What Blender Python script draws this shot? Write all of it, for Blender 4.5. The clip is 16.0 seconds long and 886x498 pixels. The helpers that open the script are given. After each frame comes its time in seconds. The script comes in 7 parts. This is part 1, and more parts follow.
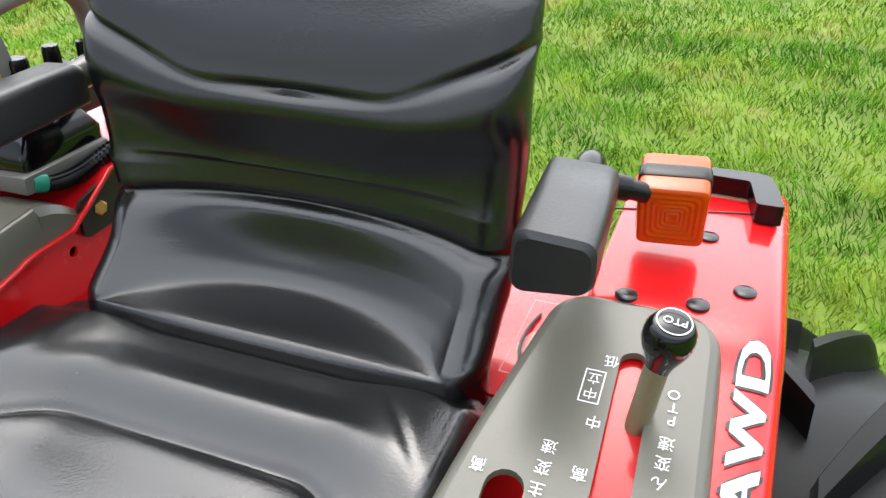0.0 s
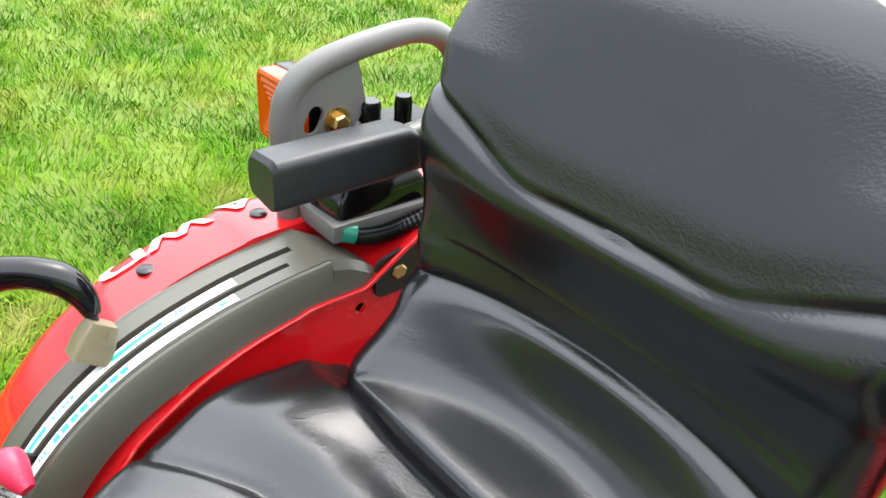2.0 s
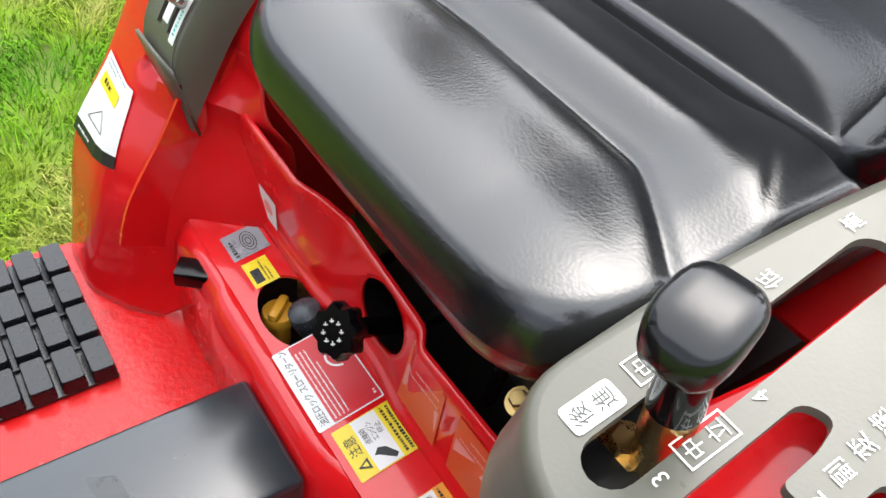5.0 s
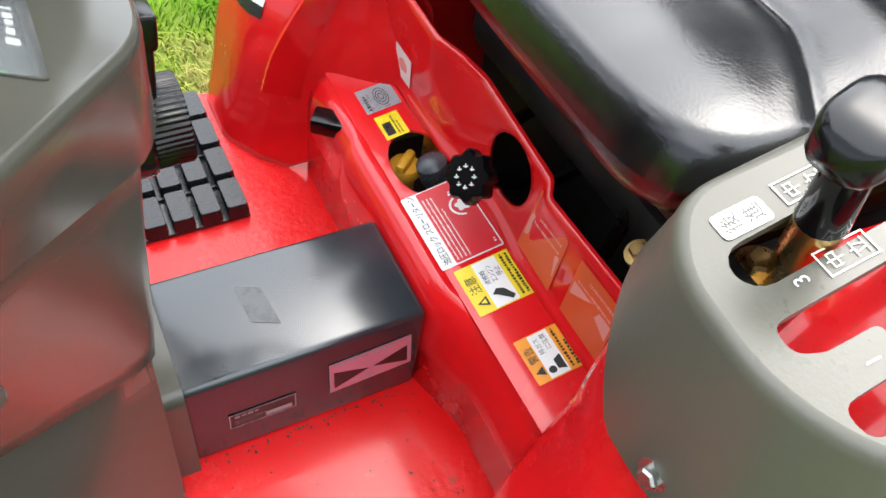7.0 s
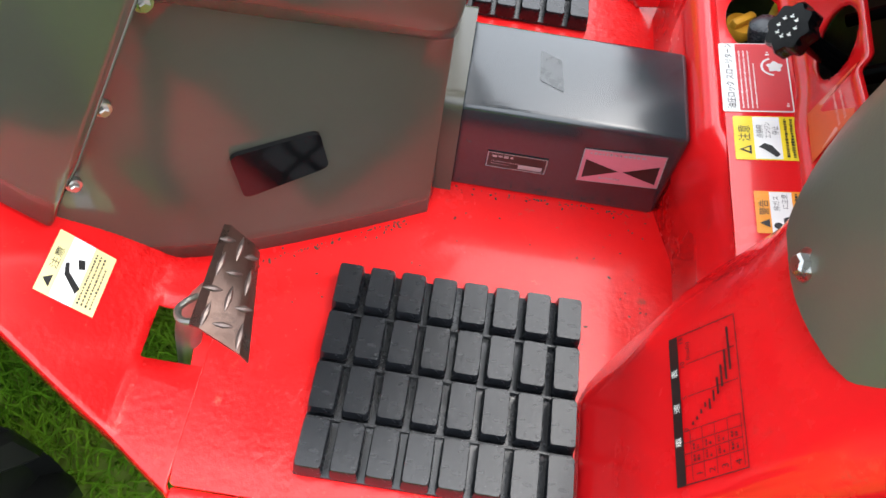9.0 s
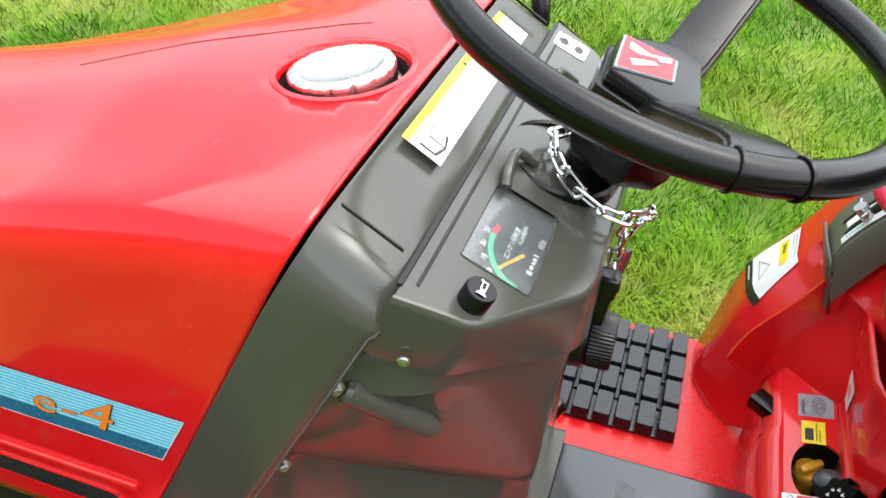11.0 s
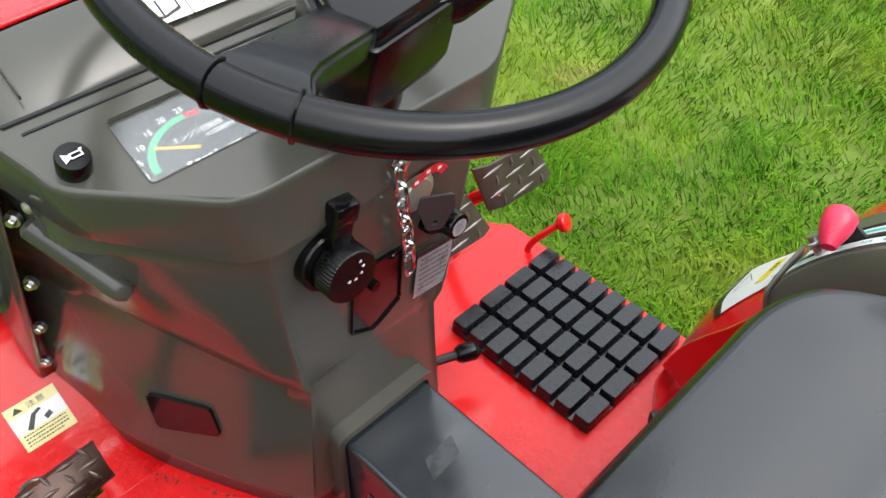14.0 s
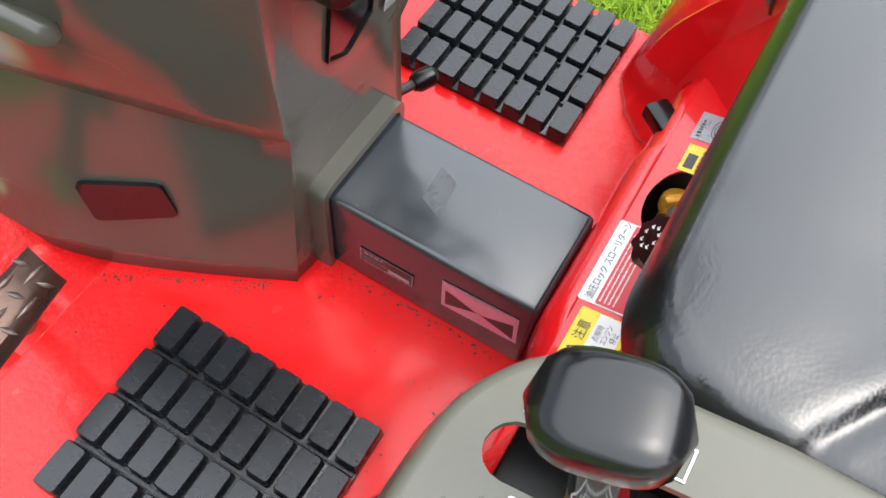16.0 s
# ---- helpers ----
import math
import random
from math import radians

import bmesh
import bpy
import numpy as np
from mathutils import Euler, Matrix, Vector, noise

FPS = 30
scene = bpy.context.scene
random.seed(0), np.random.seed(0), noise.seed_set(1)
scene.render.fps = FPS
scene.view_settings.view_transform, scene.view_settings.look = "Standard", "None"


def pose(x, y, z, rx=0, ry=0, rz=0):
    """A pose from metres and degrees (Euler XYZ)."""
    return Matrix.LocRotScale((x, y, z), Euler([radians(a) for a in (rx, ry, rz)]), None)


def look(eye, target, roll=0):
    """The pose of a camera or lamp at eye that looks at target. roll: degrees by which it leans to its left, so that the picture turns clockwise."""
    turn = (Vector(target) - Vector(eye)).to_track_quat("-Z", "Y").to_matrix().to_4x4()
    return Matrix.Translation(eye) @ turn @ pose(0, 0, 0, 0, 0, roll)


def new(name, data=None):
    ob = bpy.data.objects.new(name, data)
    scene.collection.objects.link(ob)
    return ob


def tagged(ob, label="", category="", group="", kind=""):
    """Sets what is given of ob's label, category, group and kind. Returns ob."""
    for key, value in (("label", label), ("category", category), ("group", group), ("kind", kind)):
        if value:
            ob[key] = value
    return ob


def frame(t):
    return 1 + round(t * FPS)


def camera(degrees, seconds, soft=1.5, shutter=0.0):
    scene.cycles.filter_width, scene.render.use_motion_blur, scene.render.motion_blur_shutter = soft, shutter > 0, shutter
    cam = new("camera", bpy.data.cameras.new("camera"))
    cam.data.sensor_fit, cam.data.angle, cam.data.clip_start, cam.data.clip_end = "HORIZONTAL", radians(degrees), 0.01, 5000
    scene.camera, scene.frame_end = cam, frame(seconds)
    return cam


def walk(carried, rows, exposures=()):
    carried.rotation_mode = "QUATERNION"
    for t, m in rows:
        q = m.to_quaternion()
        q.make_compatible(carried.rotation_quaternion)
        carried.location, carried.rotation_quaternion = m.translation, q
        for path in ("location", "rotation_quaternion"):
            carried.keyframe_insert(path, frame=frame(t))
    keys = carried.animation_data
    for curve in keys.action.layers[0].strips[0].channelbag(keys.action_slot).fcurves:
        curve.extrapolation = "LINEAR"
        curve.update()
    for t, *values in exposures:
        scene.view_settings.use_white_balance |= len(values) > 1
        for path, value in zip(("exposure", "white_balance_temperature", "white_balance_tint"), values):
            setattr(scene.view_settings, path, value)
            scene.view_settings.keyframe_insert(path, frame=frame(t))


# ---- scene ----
cam = camera(57.9, 16.0)
PATH = [
    (0, (-0.336, 0.077, 1.208), (0.293, -1.546, 0.222), -0.3),
    (0.5, (-0.322, 0.014, 1.229), (0.371, -1.597, 0.268), 1.7),
    (1, (-0.296, -0.041, 1.255), (0.656, -1.542, 0.338), 2.4),
    (1.5, (-0.282, -0.074, 1.258), (0.892, -1.397, 0.324), 3.2),
    (2, (-0.269, -0.075, 1.248), (1.038, -1.214, 0.251), 4.3),
    (2.5, (-0.267, -0.067, 1.225), (1.033, -1.088, 0.099), 5.4),
    (3, (-0.28, -0.044, 1.196), (0.947, -1.019, -0.046), 7.4),
    (3.5, (-0.303, -0.002, 1.174), (0.854, -0.959, -0.147), 6.2),
    (4, (-0.327, 0.028, 1.144), (0.764, -0.922, -0.236), 6.8),
    (4.5, (-0.343, 0.049, 1.103), (0.726, -0.921, -0.282), 8.1),
    (5, (-0.334, 0.079, 1.082), (0.762, -0.865, -0.3), 9.8),
    (5.2, (-0.33, 0.091, 1.078), (0.805, -0.792, -0.312), 9.7),
    (7.3, (-0.385, 0.169, 1.061), (0.634, -0.571, -0.491), 11.9),
    (7.5, (-0.397, 0.18, 1.054), (0.595, -0.558, -0.518), 12.4),
    (8, (-0.429, 0.191, 1.043), (0.477, -0.521, -0.591), 14.9),
    (8.5, (-0.482, 0.155, 1.023), (0.479, -0.239, -0.686), 14.7),
    (9, (-0.536, 0.131, 1.043), (0.544, 0.133, -0.64), 8.9),
    (9.5, (-0.552, 0.116, 1.094), (0.711, 0.339, -0.441), 6.5),
    (10, (-0.56, 0.108, 1.147), (0.872, 0.463, -0.204), 4.0),
    (10.2, (-0.561, 0.104, 1.165), (0.913, 0.493, -0.13), 3.3),
    (12.3, (-0.396, -0.006, 1.277), (1.094, 0.669, 0.126), 3.2),
    (12.5, (-0.374, -0.044, 1.278), (1.065, 0.742, 0.133), 1.8),
    (13, (-0.325, -0.141, 1.261), (0.952, 0.891, 0.118), -1.1),
    (13.5, (-0.304, -0.191, 1.236), (0.847, 0.902, 0.02), -0.9),
    (14, (-0.297, -0.218, 1.208), (0.736, 0.766, -0.194), 1.7),
    (14.5, (-0.297, -0.219, 1.175), (0.653, 0.669, -0.344), 2.8),
    (15, (-0.3, -0.205, 1.135), (0.564, 0.532, -0.512), 1.0),
    (15.5, (-0.322, -0.161, 1.11), (0.545, 0.353, -0.617), 5.0),
    (16, (-0.34, -0.105, 1.105), (0.551, 0.297, -0.641), 7.5),
]
walk(cam, [(t, look(eye, target, roll)) for t, eye, target, roll in PATH], exposures=[(0.0, 1.5), (1.0, 1.72), (2.5, 1.98), (4.0, 1.86), (5.0, 1.8), (7.5, 1.96), (10.0, 2.05), (12.5, 0.78), (14.0, 1.3), (16.0, 1.88)])

# ---- light ----
world = bpy.data.worlds.new("overcast_sky")
scene.world = world
world.use_nodes = True
wn, wl = world.node_tree.nodes, world.node_tree.links
sky = wn.new("ShaderNodeTexSky")
sky.sky_type = "NISHITA"
sky.sun_disc = False
sky.sun_elevation, sky.sun_rotation = radians(62), radians(155)
sky.air_density, sky.dust_density, sky.ozone_density = 1.0, 4.0, 1.0
soft_sky = wn.new("ShaderNodeHueSaturation")
soft_sky.inputs["Saturation"].default_value = 0.42
wl.new(sky.outputs[0], soft_sky.inputs["Color"])
wl.new(soft_sky.outputs[0], wn["Background"].inputs["Color"])
wn["Background"].inputs["Strength"].default_value = 0.115
sun = new("sun", bpy.data.lights.new("sun", "SUN"))
sun.data.energy, sun.data.angle, sun.data.color = 1.8, radians(136), (0.91, 0.965, 1.0)
sun.matrix_world = look((0.5, -2.6, 10), (0, 0, 0))


# ---- materials ----
def material(name, color, rough=0.5, metal=0.0, vary=0.12, scale=6.0, bump=0.0, bump_scale=60.0, coat=0.0, rough_vary=0.1,
             pattern="NOISE", island=0.0, each=0.0, patchy=0.0, spec=0.5, dirt_scale=38.0, dirt=0.0, dirt_color=(0.12, 0.09, 0.06)):
    m = bpy.data.materials.new(name)
    m.use_nodes = True
    n, l = m.node_tree.nodes, m.node_tree.links
    b = n["Principled BSDF"]
    b.inputs["Metallic"].default_value = metal
    b.inputs["Coat Weight"].default_value = coat
    b.inputs["Specular IOR Level"].default_value = spec
    b.inputs["Coat Roughness"].default_value = 0.06
    co = n.new("ShaderNodeTexCoord")
    big = n.new("ShaderNodeTexNoise")
    big.inputs["Scale"].default_value = scale
    big.inputs["Detail"].default_value = 5
    fine = n.new("ShaderNodeTexNoise")
    fine.inputs["Scale"].default_value = scale * 17
    fine.inputs["Detail"].default_value = 3
    l.new(co.outputs["Object"], big.inputs["Vector"])
    l.new(co.outputs["Object"], fine.inputs["Vector"])
    add = n.new("ShaderNodeMath")
    add.operation = "MULTIPLY_ADD"
    l.new(fine.outputs[0], add.inputs[0])
    add.inputs[1].default_value = 0.4
    l.new(big.outputs[0], add.inputs[2])
    value = n.new("ShaderNodeMapRange")
    value.inputs["From Min"].default_value, value.inputs["From Max"].default_value = 0.4, 1.0
    value.inputs["To Min"].default_value, value.inputs["To Max"].default_value = 1 - vary, 1 + vary
    l.new(add.outputs[0], value.inputs["Value"])
    last = value.outputs[0]
    for amount, source in ((island, "ShaderNodeNewGeometry"), (each, "ShaderNodeObjectInfo")):
        if amount:
            src = n.new(source)
            out = src.outputs["Random Per Island" if island and source.endswith("Geometry") else "Random"]
            rng = n.new("ShaderNodeMapRange")
            rng.inputs["To Min"].default_value, rng.inputs["To Max"].default_value = 1 - amount, 1 + amount
            l.new(out, rng.inputs["Value"])
            mul = n.new("ShaderNodeMath")
            mul.operation = "MULTIPLY"
            l.new(last, mul.inputs[0])
            l.new(rng.outputs[0], mul.inputs[1])
            last = mul.outputs[0]
    hue = n.new("ShaderNodeHueSaturation")
    hue.inputs["Color"].default_value = (*color, 1)
    l.new(last, hue.inputs["Value"])
    base = hue.outputs[0]
    if dirt:
        spots = n.new("ShaderNodeTexNoise")
        spots.inputs["Scale"].default_value = dirt_scale
        spots.inputs["Detail"].default_value = 8
        spots.inputs["Roughness"].default_value = 0.7
        l.new(co.outputs["Object"], spots.inputs["Vector"])
        cut = n.new("ShaderNodeMapRange")
        cut.inputs["From Min"].default_value, cut.inputs["From Max"].default_value = 0.62, 0.72
        cut.inputs["To Max"].default_value = dirt
        l.new(spots.outputs[0], cut.inputs["Value"])
        mix = n.new("ShaderNodeMix")
        mix.data_type = "RGBA"
        l.new(cut.outputs[0], mix.inputs[0])
        l.new(base, mix.inputs[6])
        mix.inputs[7].default_value = (*dirt_color, 1)
        base = mix.outputs[2]
    l.new(base, b.inputs["Base Color"])
    rr = n.new("ShaderNodeMapRange")
    rr.inputs["From Min"].default_value, rr.inputs["From Max"].default_value = 0.4, 1.0
    rr.inputs["To Min"].default_value, rr.inputs["To Max"].default_value = max(rough - rough_vary, 0.02), rough + rough_vary
    l.new(add.outputs[0], rr.inputs["Value"])
    l.new(rr.outputs[0], b.inputs["Roughness"])
    if bump:
        if pattern == "VORONOI":
            tex = n.new("ShaderNodeTexVoronoi")
            tex.feature = "SMOOTH_F1"
            tex.inputs["Randomness"].default_value = 1.0
        else:
            tex = n.new("ShaderNodeTexNoise")
            tex.inputs["Detail"].default_value = 6
        tex.inputs["Scale"].default_value = bump_scale
        l.new(co.outputs["Object"], tex.inputs["Vector"])
        bm = n.new("ShaderNodeBump")
        bm.inputs["Strength"].default_value = bump
        bm.inputs["Distance"].default_value = 0.002
        l.new(tex.outputs[0], bm.inputs["Height"])
        if patchy:
            area = n.new("ShaderNodeMapRange")
            area.inputs["From Min"].default_value, area.inputs["From Max"].default_value = 0.44, 0.6
            area.inputs["To Min"].default_value, area.inputs["To Max"].default_value = bump * (1 - patchy), bump
            l.new(big.outputs[0], area.inputs["Value"])
            l.new(area.outputs[0], bm.inputs["Strength"])
        l.new(bm.outputs[0], b.inputs["Normal"])
    return m


RED = material("red_paint", (0.66, 0.008, 0.011), 0.25, vary=0.05, scale=5, bump=0.012, bump_scale=220, coat=0.8, rough_vary=0.05, spec=0.2, dirt=0.25, dirt_scale=24)
RED_FLOOR = material("worn_red_paint", (0.66, 0.009, 0.01), 0.24, vary=0.06, scale=6, bump=0.6, bump_scale=170, coat=0.25, rough_vary=0.1, spec=0.3, patchy=0.92, dirt=0.6, dirt_scale=60)
TAUPE = material("taupe_plastic", (0.058, 0.0575, 0.046), 0.17, vary=0.05, scale=5, bump=0.012, bump_scale=180, rough_vary=0.04)
TAUPE_LIGHT = material("taupe_matt_plastic", (0.102, 0.098, 0.077), 0.32, vary=0.06, scale=9, bump=0.05, bump_scale=420, rough_vary=0.06)
SLATE = material("slate_paint", (0.017, 0.022, 0.027), 0.2, vary=0.08, scale=9, bump=0.02, bump_scale=200, rough_vary=0.05, dirt=0.12, spec=0.85)
VINYL = material("black_vinyl", (0.004, 0.0043, 0.005), 0.25, vary=0.1, scale=8, bump=0.07, bump_scale=520, pattern="VORONOI", rough_vary=0.03, spec=0.85)
WORN = material("worn_tread_ridges", (0.2, 0.185, 0.175), 0.4, metal=0.7, vary=0.3, scale=60)
RUBBER = material("black_rubber", (0.008, 0.009, 0.011), 0.27, vary=0.15, scale=12, bump=0.08, bump_scale=300, each=0.12)
TYRE = material("tyre_rubber", (0.006, 0.0064, 0.0064), 0.36, vary=0.2, scale=9, bump=0.08, bump_scale=150, spec=0.15)
PLASTIC = material("black_plastic", (0.0022, 0.0022, 0.0026), 0.22, vary=0.1, scale=14, bump=0.03, bump_scale=380, spec=0.33)
GLOSS = material("black_gloss_plastic", (0.004, 0.004, 0.0045), 0.1, vary=0.05, scale=10, rough_vary=0.04)
FOAM = material("black_armrest_skin", (0.018, 0.018, 0.019), 0.38, vary=0.12, scale=12, bump=0.05, bump_scale=500, pattern="VORONOI")
STEEL = material("zinc_steel", (0.55, 0.55, 0.53), 0.32, metal=1.0, vary=0.12, scale=30, bump=0.05)
CHROME = material("chrome", (0.75, 0.75, 0.74), 0.14, metal=1.0, vary=0.08, scale=25, dirt=0.2, dirt_color=(0.35, 0.25, 0.15))
ALLOY = material("bright_alloy", (0.86, 0.87, 0.88), 0.2, metal=1.0, vary=0.06, scale=20, bump=0.03)
BRASS = material("yellow_zinc", (0.72, 0.5, 0.2), 0.3, metal=1.0, vary=0.2, scale=60)
GREY_TUBE = material("grey_tube_paint", (0.14, 0.135, 0.125), 0.42, vary=0.08, scale=14, bump=0.05)
DARK = material("oily_black_steel", (0.01, 0.01, 0.01), 0.5, vary=0.3, scale=12, bump=0.2, bump_scale=80)
WHITE = material("white_print", (0.78, 0.78, 0.76), 0.35, vary=0.04, scale=20)
YELLOW = material("yellow_print", (0.8, 0.62, 0.02), 0.32, vary=0.04, scale=20)
ORANGE_PRINT = material("orange_print", (0.8, 0.3, 0.02), 0.32, vary=0.05, scale=20)
PINKISH = material("faded_magenta_print", (0.5, 0.16, 0.22), 0.35, vary=0.08, scale=20)
PALE = material("faded_pink_print", (0.76, 0.3, 0.27), 0.4, vary=0.08, scale=20)
FADED = material("faded_orange_print", (0.68, 0.1, 0.03), 0.4, vary=0.1, scale=20)
CREAM = material("cream_print", (0.76, 0.68, 0.32), 0.35, vary=0.05, scale=20)
INK = material("black_print", (0.012, 0.012, 0.012), 0.35, vary=0.05, scale=20)
REDINK = material("red_print", (0.6, 0.02, 0.03), 0.35, vary=0.05, scale=20)
TEAL = material("teal_print", (0.05, 0.5, 0.42), 0.35, vary=0.1, scale=20)
CYAN = material("blue_stripe_print", (0.06, 0.5, 0.72), 0.3, vary=0.05, scale=20)
NAVY = material("dark_blue_print", (0.02, 0.12, 0.22), 0.3, vary=0.05, scale=20)
ORANGE = material("orange_letter_print", (0.8, 0.2, 0.02), 0.3, vary=0.05, scale=20)
SILVER = material("silver_print", (0.3, 0.32, 0.34), 0.3, metal=0.25, vary=0.05, scale=40)
GREEN_INK = material("green_print", (0.05, 0.42, 0.2), 0.35, vary=0.05, scale=20)
DIAL = material("dial_face", (0.03, 0.036, 0.04), 0.4, vary=0.1, scale=20)
AMBER_CAP = material("yellow_cap_plastic", (0.72, 0.36, 0.03), 0.35, vary=0.08, scale=20)
PINK = material("pink_red_plastic", (0.7, 0.03, 0.08), 0.32, vary=0.1, scale=25)
TREAD = material("brown_tread_plate", (0.13, 0.1, 0.09), 0.36, metal=0.7, vary=0.3, scale=30, bump=0.2, bump_scale=90)
MESH_BLACK = material("black_grille", (0.008, 0.008, 0.008), 0.6, vary=0.2, scale=30)
GREEN_PLASTIC = material("green_plastic", (0.02, 0.25, 0.17), 0.4, vary=0.1, scale=20)


def lens_material(name, color, rough, weight, spec=0.5):
    m = material(name, color, rough, vary=0.05, scale=20)
    b = m.node_tree.nodes["Principled BSDF"]
    b.inputs["Transmission Weight"].default_value = weight
    b.inputs["IOR"].default_value = 1.49
    b.inputs["Specular IOR Level"].default_value = spec
    return m


AMBER = lens_material("amber_lens", (0.72, 0.095, 0.0), 0.12, 0.3)
GLASS = lens_material("clear_lens", (0.9, 0.93, 0.93), 0.12, 0.97, 0.22)
MIRROR = material("mirror_glass", (0.85, 0.86, 0.86), 0.02, metal=1.0, vary=0.02, rough_vary=0.01)


# ---- mesh helpers ----
def part(name, bm, mat, parent=None, label="", smooth=35):
    me = bpy.data.meshes.new(name)
    bmesh.ops.recalc_face_normals(bm, faces=bm.faces)
    for fc in bm.faces:
        fc.smooth = smooth > 0
    if smooth:
        for e in bm.edges:
            if len(e.link_faces) == 2 and e.calc_face_angle(0) > radians(smooth):
                e.smooth = False
    bm.to_mesh(me)
    bm.free()
    for m in (mat if isinstance(mat, (list, tuple)) else [mat]):
        me.materials.append(m)
    ob = new(name, me)
    if parent is not None:
        ob.parent = parent
    if label:
        tagged(ob, label)
    return ob


def box(bm, x0, x1, y0, y1, z0, z1, bevel=0.0, m=None, seg=2):
    vs = bmesh.ops.create_cube(bm, size=1)["verts"]
    bmesh.ops.transform(bm, matrix=Matrix.LocRotScale(((x0 + x1) / 2, (y0 + y1) / 2, (z0 + z1) / 2), None, (x1 - x0, y1 - y0, z1 - z0)), verts=vs)
    es = list({e for v in vs for e in v.link_edges})
    if bevel:
        r = bmesh.ops.bevel(bm, geom=es, offset=bevel, segments=seg, profile=0.5, affect="EDGES")
        vs = list({v for fc in r["faces"] for v in fc.verts} | {v for v in vs if v.is_valid})
    if m is not None:
        bmesh.ops.transform(bm, matrix=m, verts=vs)
    return vs


def skin(bm, rings, cap0=True, cap1=True, closed=True):
    """Faces between rings of points, each of the same count."""
    vr = [[bm.verts.new(p) for p in r] for r in rings]
    n = len(rings[0])
    for a, b in zip(vr, vr[1:]):
        for i in range(n if closed else n - 1):
            j = (i + 1) % n
            bm.faces.new((a[i], a[j], b[j], b[i]))
    if closed and cap0:
        bm.faces.new(vr[0][::-1])
    if closed and cap1:
        bm.faces.new(vr[-1])
    return vr


def across(d):
    d = Vector(d).normalized()
    u = d.orthogonal().normalized()
    return u, d.cross(u)


def rod(bm, p0, p1, r0, r1=None, seg=16, steps=((0, 1), (1, 1)), turn=0.0):
    """A turned rod from p0 to p1: steps of (share of the length, share of the radius)."""
    p0, p1 = Vector(p0), Vector(p1)
    r1 = r0 if r1 is None else r1
    u, v = across(p1 - p0)
    rings = []
    for t, k in steps:
        r = (r0 + (r1 - r0) * t) * k
        c = p0.lerp(p1, t)
        rings.append([c + r * (math.cos(a) * u + math.sin(a) * v) for a in (turn + 2 * math.pi * i / seg for i in range(seg))])
    return skin(bm, rings)


def smooth_path(points, per=8):
    """A rounded path through the points."""
    p = [Vector(q) for q in points]
    p = [2 * p[0] - p[1]] + p + [2 * p[-1] - p[-2]]
    out = []
    for a, b, c, d in zip(p, p[1:], p[2:], p[3:]):
        for i in range(per):
            t = i / per
            out.append(0.5 * (2 * b + (c - a) * t + (2 * a - 5 * b + 4 * c - d) * t * t + (3 * b - a - 3 * c + d) * t ** 3))
    return out + [p[-2]]


def tube(bm, points, r, seg=12, per=8, rounded=True, radii=None):
    pts = smooth_path(points, per) if rounded else [Vector(q) for q in points]
    u = (pts[1] - pts[0]).orthogonal().normalized()
    rings = []
    for i, p in enumerate(pts):
        d = (pts[min(i + 1, len(pts) - 1)] - pts[max(i - 1, 0)]).normalized()
        u = (u - u.dot(d) * d).normalized()
        v = d.cross(u)
        k = r if radii is None else radii(i / (len(pts) - 1))
        rings.append([p + k * (math.cos(a) * u + math.sin(a) * v) for a in (2 * math.pi * j / seg for j in range(seg))])
    return skin(bm, rings)


def rounded_poly(pts, r, seg=4):
    """A 2D outline with its corners rounded; r is one radius or one for each corner."""
    out, n = [], len(pts)
    for i in range(n):
        a, b, c = (Vector(pts[(i + k) % n]) for k in (-1, 0, 1))
        rr = r[i] if isinstance(r, (list, tuple)) else r
        u, v = (a - b), (c - b)
        k = min(rr, u.length * 0.45, v.length * 0.45)
        if k < 1e-5:
            out.append(tuple(b))
            continue
        p, q = b + u.normalized() * k, b + v.normalized() * k
        for j in range(seg + 1):
            t = j / seg
            out.append(tuple((1 - t) ** 2 * p + 2 * t * (1 - t) * b + t * t * q))
    return out


def capsule(a, b, r, seg=8):
    a, b = Vector(a), Vector(b)
    d = (b - a).normalized()
    s = Vector((-d.y, d.x))
    out = []
    for c, sg in ((b, 1), (a, -1)):
        for i in range(seg + 1):
            t = math.pi * i / seg
            out.append(tuple(c + r * (sg * math.sin(t) * d + sg * math.cos(t) * -s)))
    return out


def plate(bm, outer, holes, thick, place):
    """A plate with holes. place(u, v, w) gives the point at height w over the plate's underside."""
    loops = []
    edges = []
    for loop in [outer, *holes]:
        vs = [bm.verts.new((u, v, 0)) for u, v in loop]
        loops.append(vs)
        edges += [bm.edges.new((vs[i], vs[(i + 1) % len(vs)])) for i in range(len(vs))]
    flat = bmesh.ops.triangle_fill(bm, use_beauty=True, edges=edges)["geom"]
    faces = [g for g in flat if isinstance(g, bmesh.types.BMFace)]
    vmap = {v: bm.verts.new((v.co.x, v.co.y, 1)) for vs in loops for v in vs}
    for fc in faces:
        bm.faces.new([vmap[v] for v in fc.verts])
    for vs in loops:
        for i in range(len(vs)):
            j = (i + 1) % len(vs)
            bm.faces.new((vs[i], vs[j], vmap[vs[j]], vmap[vs[i]]))
    for low, high in list(vmap.items()):
        u, v = low.co.x, low.co.y
        low.co, high.co = Vector(place(u, v, 0.0)), Vector(place(u, v, thick))


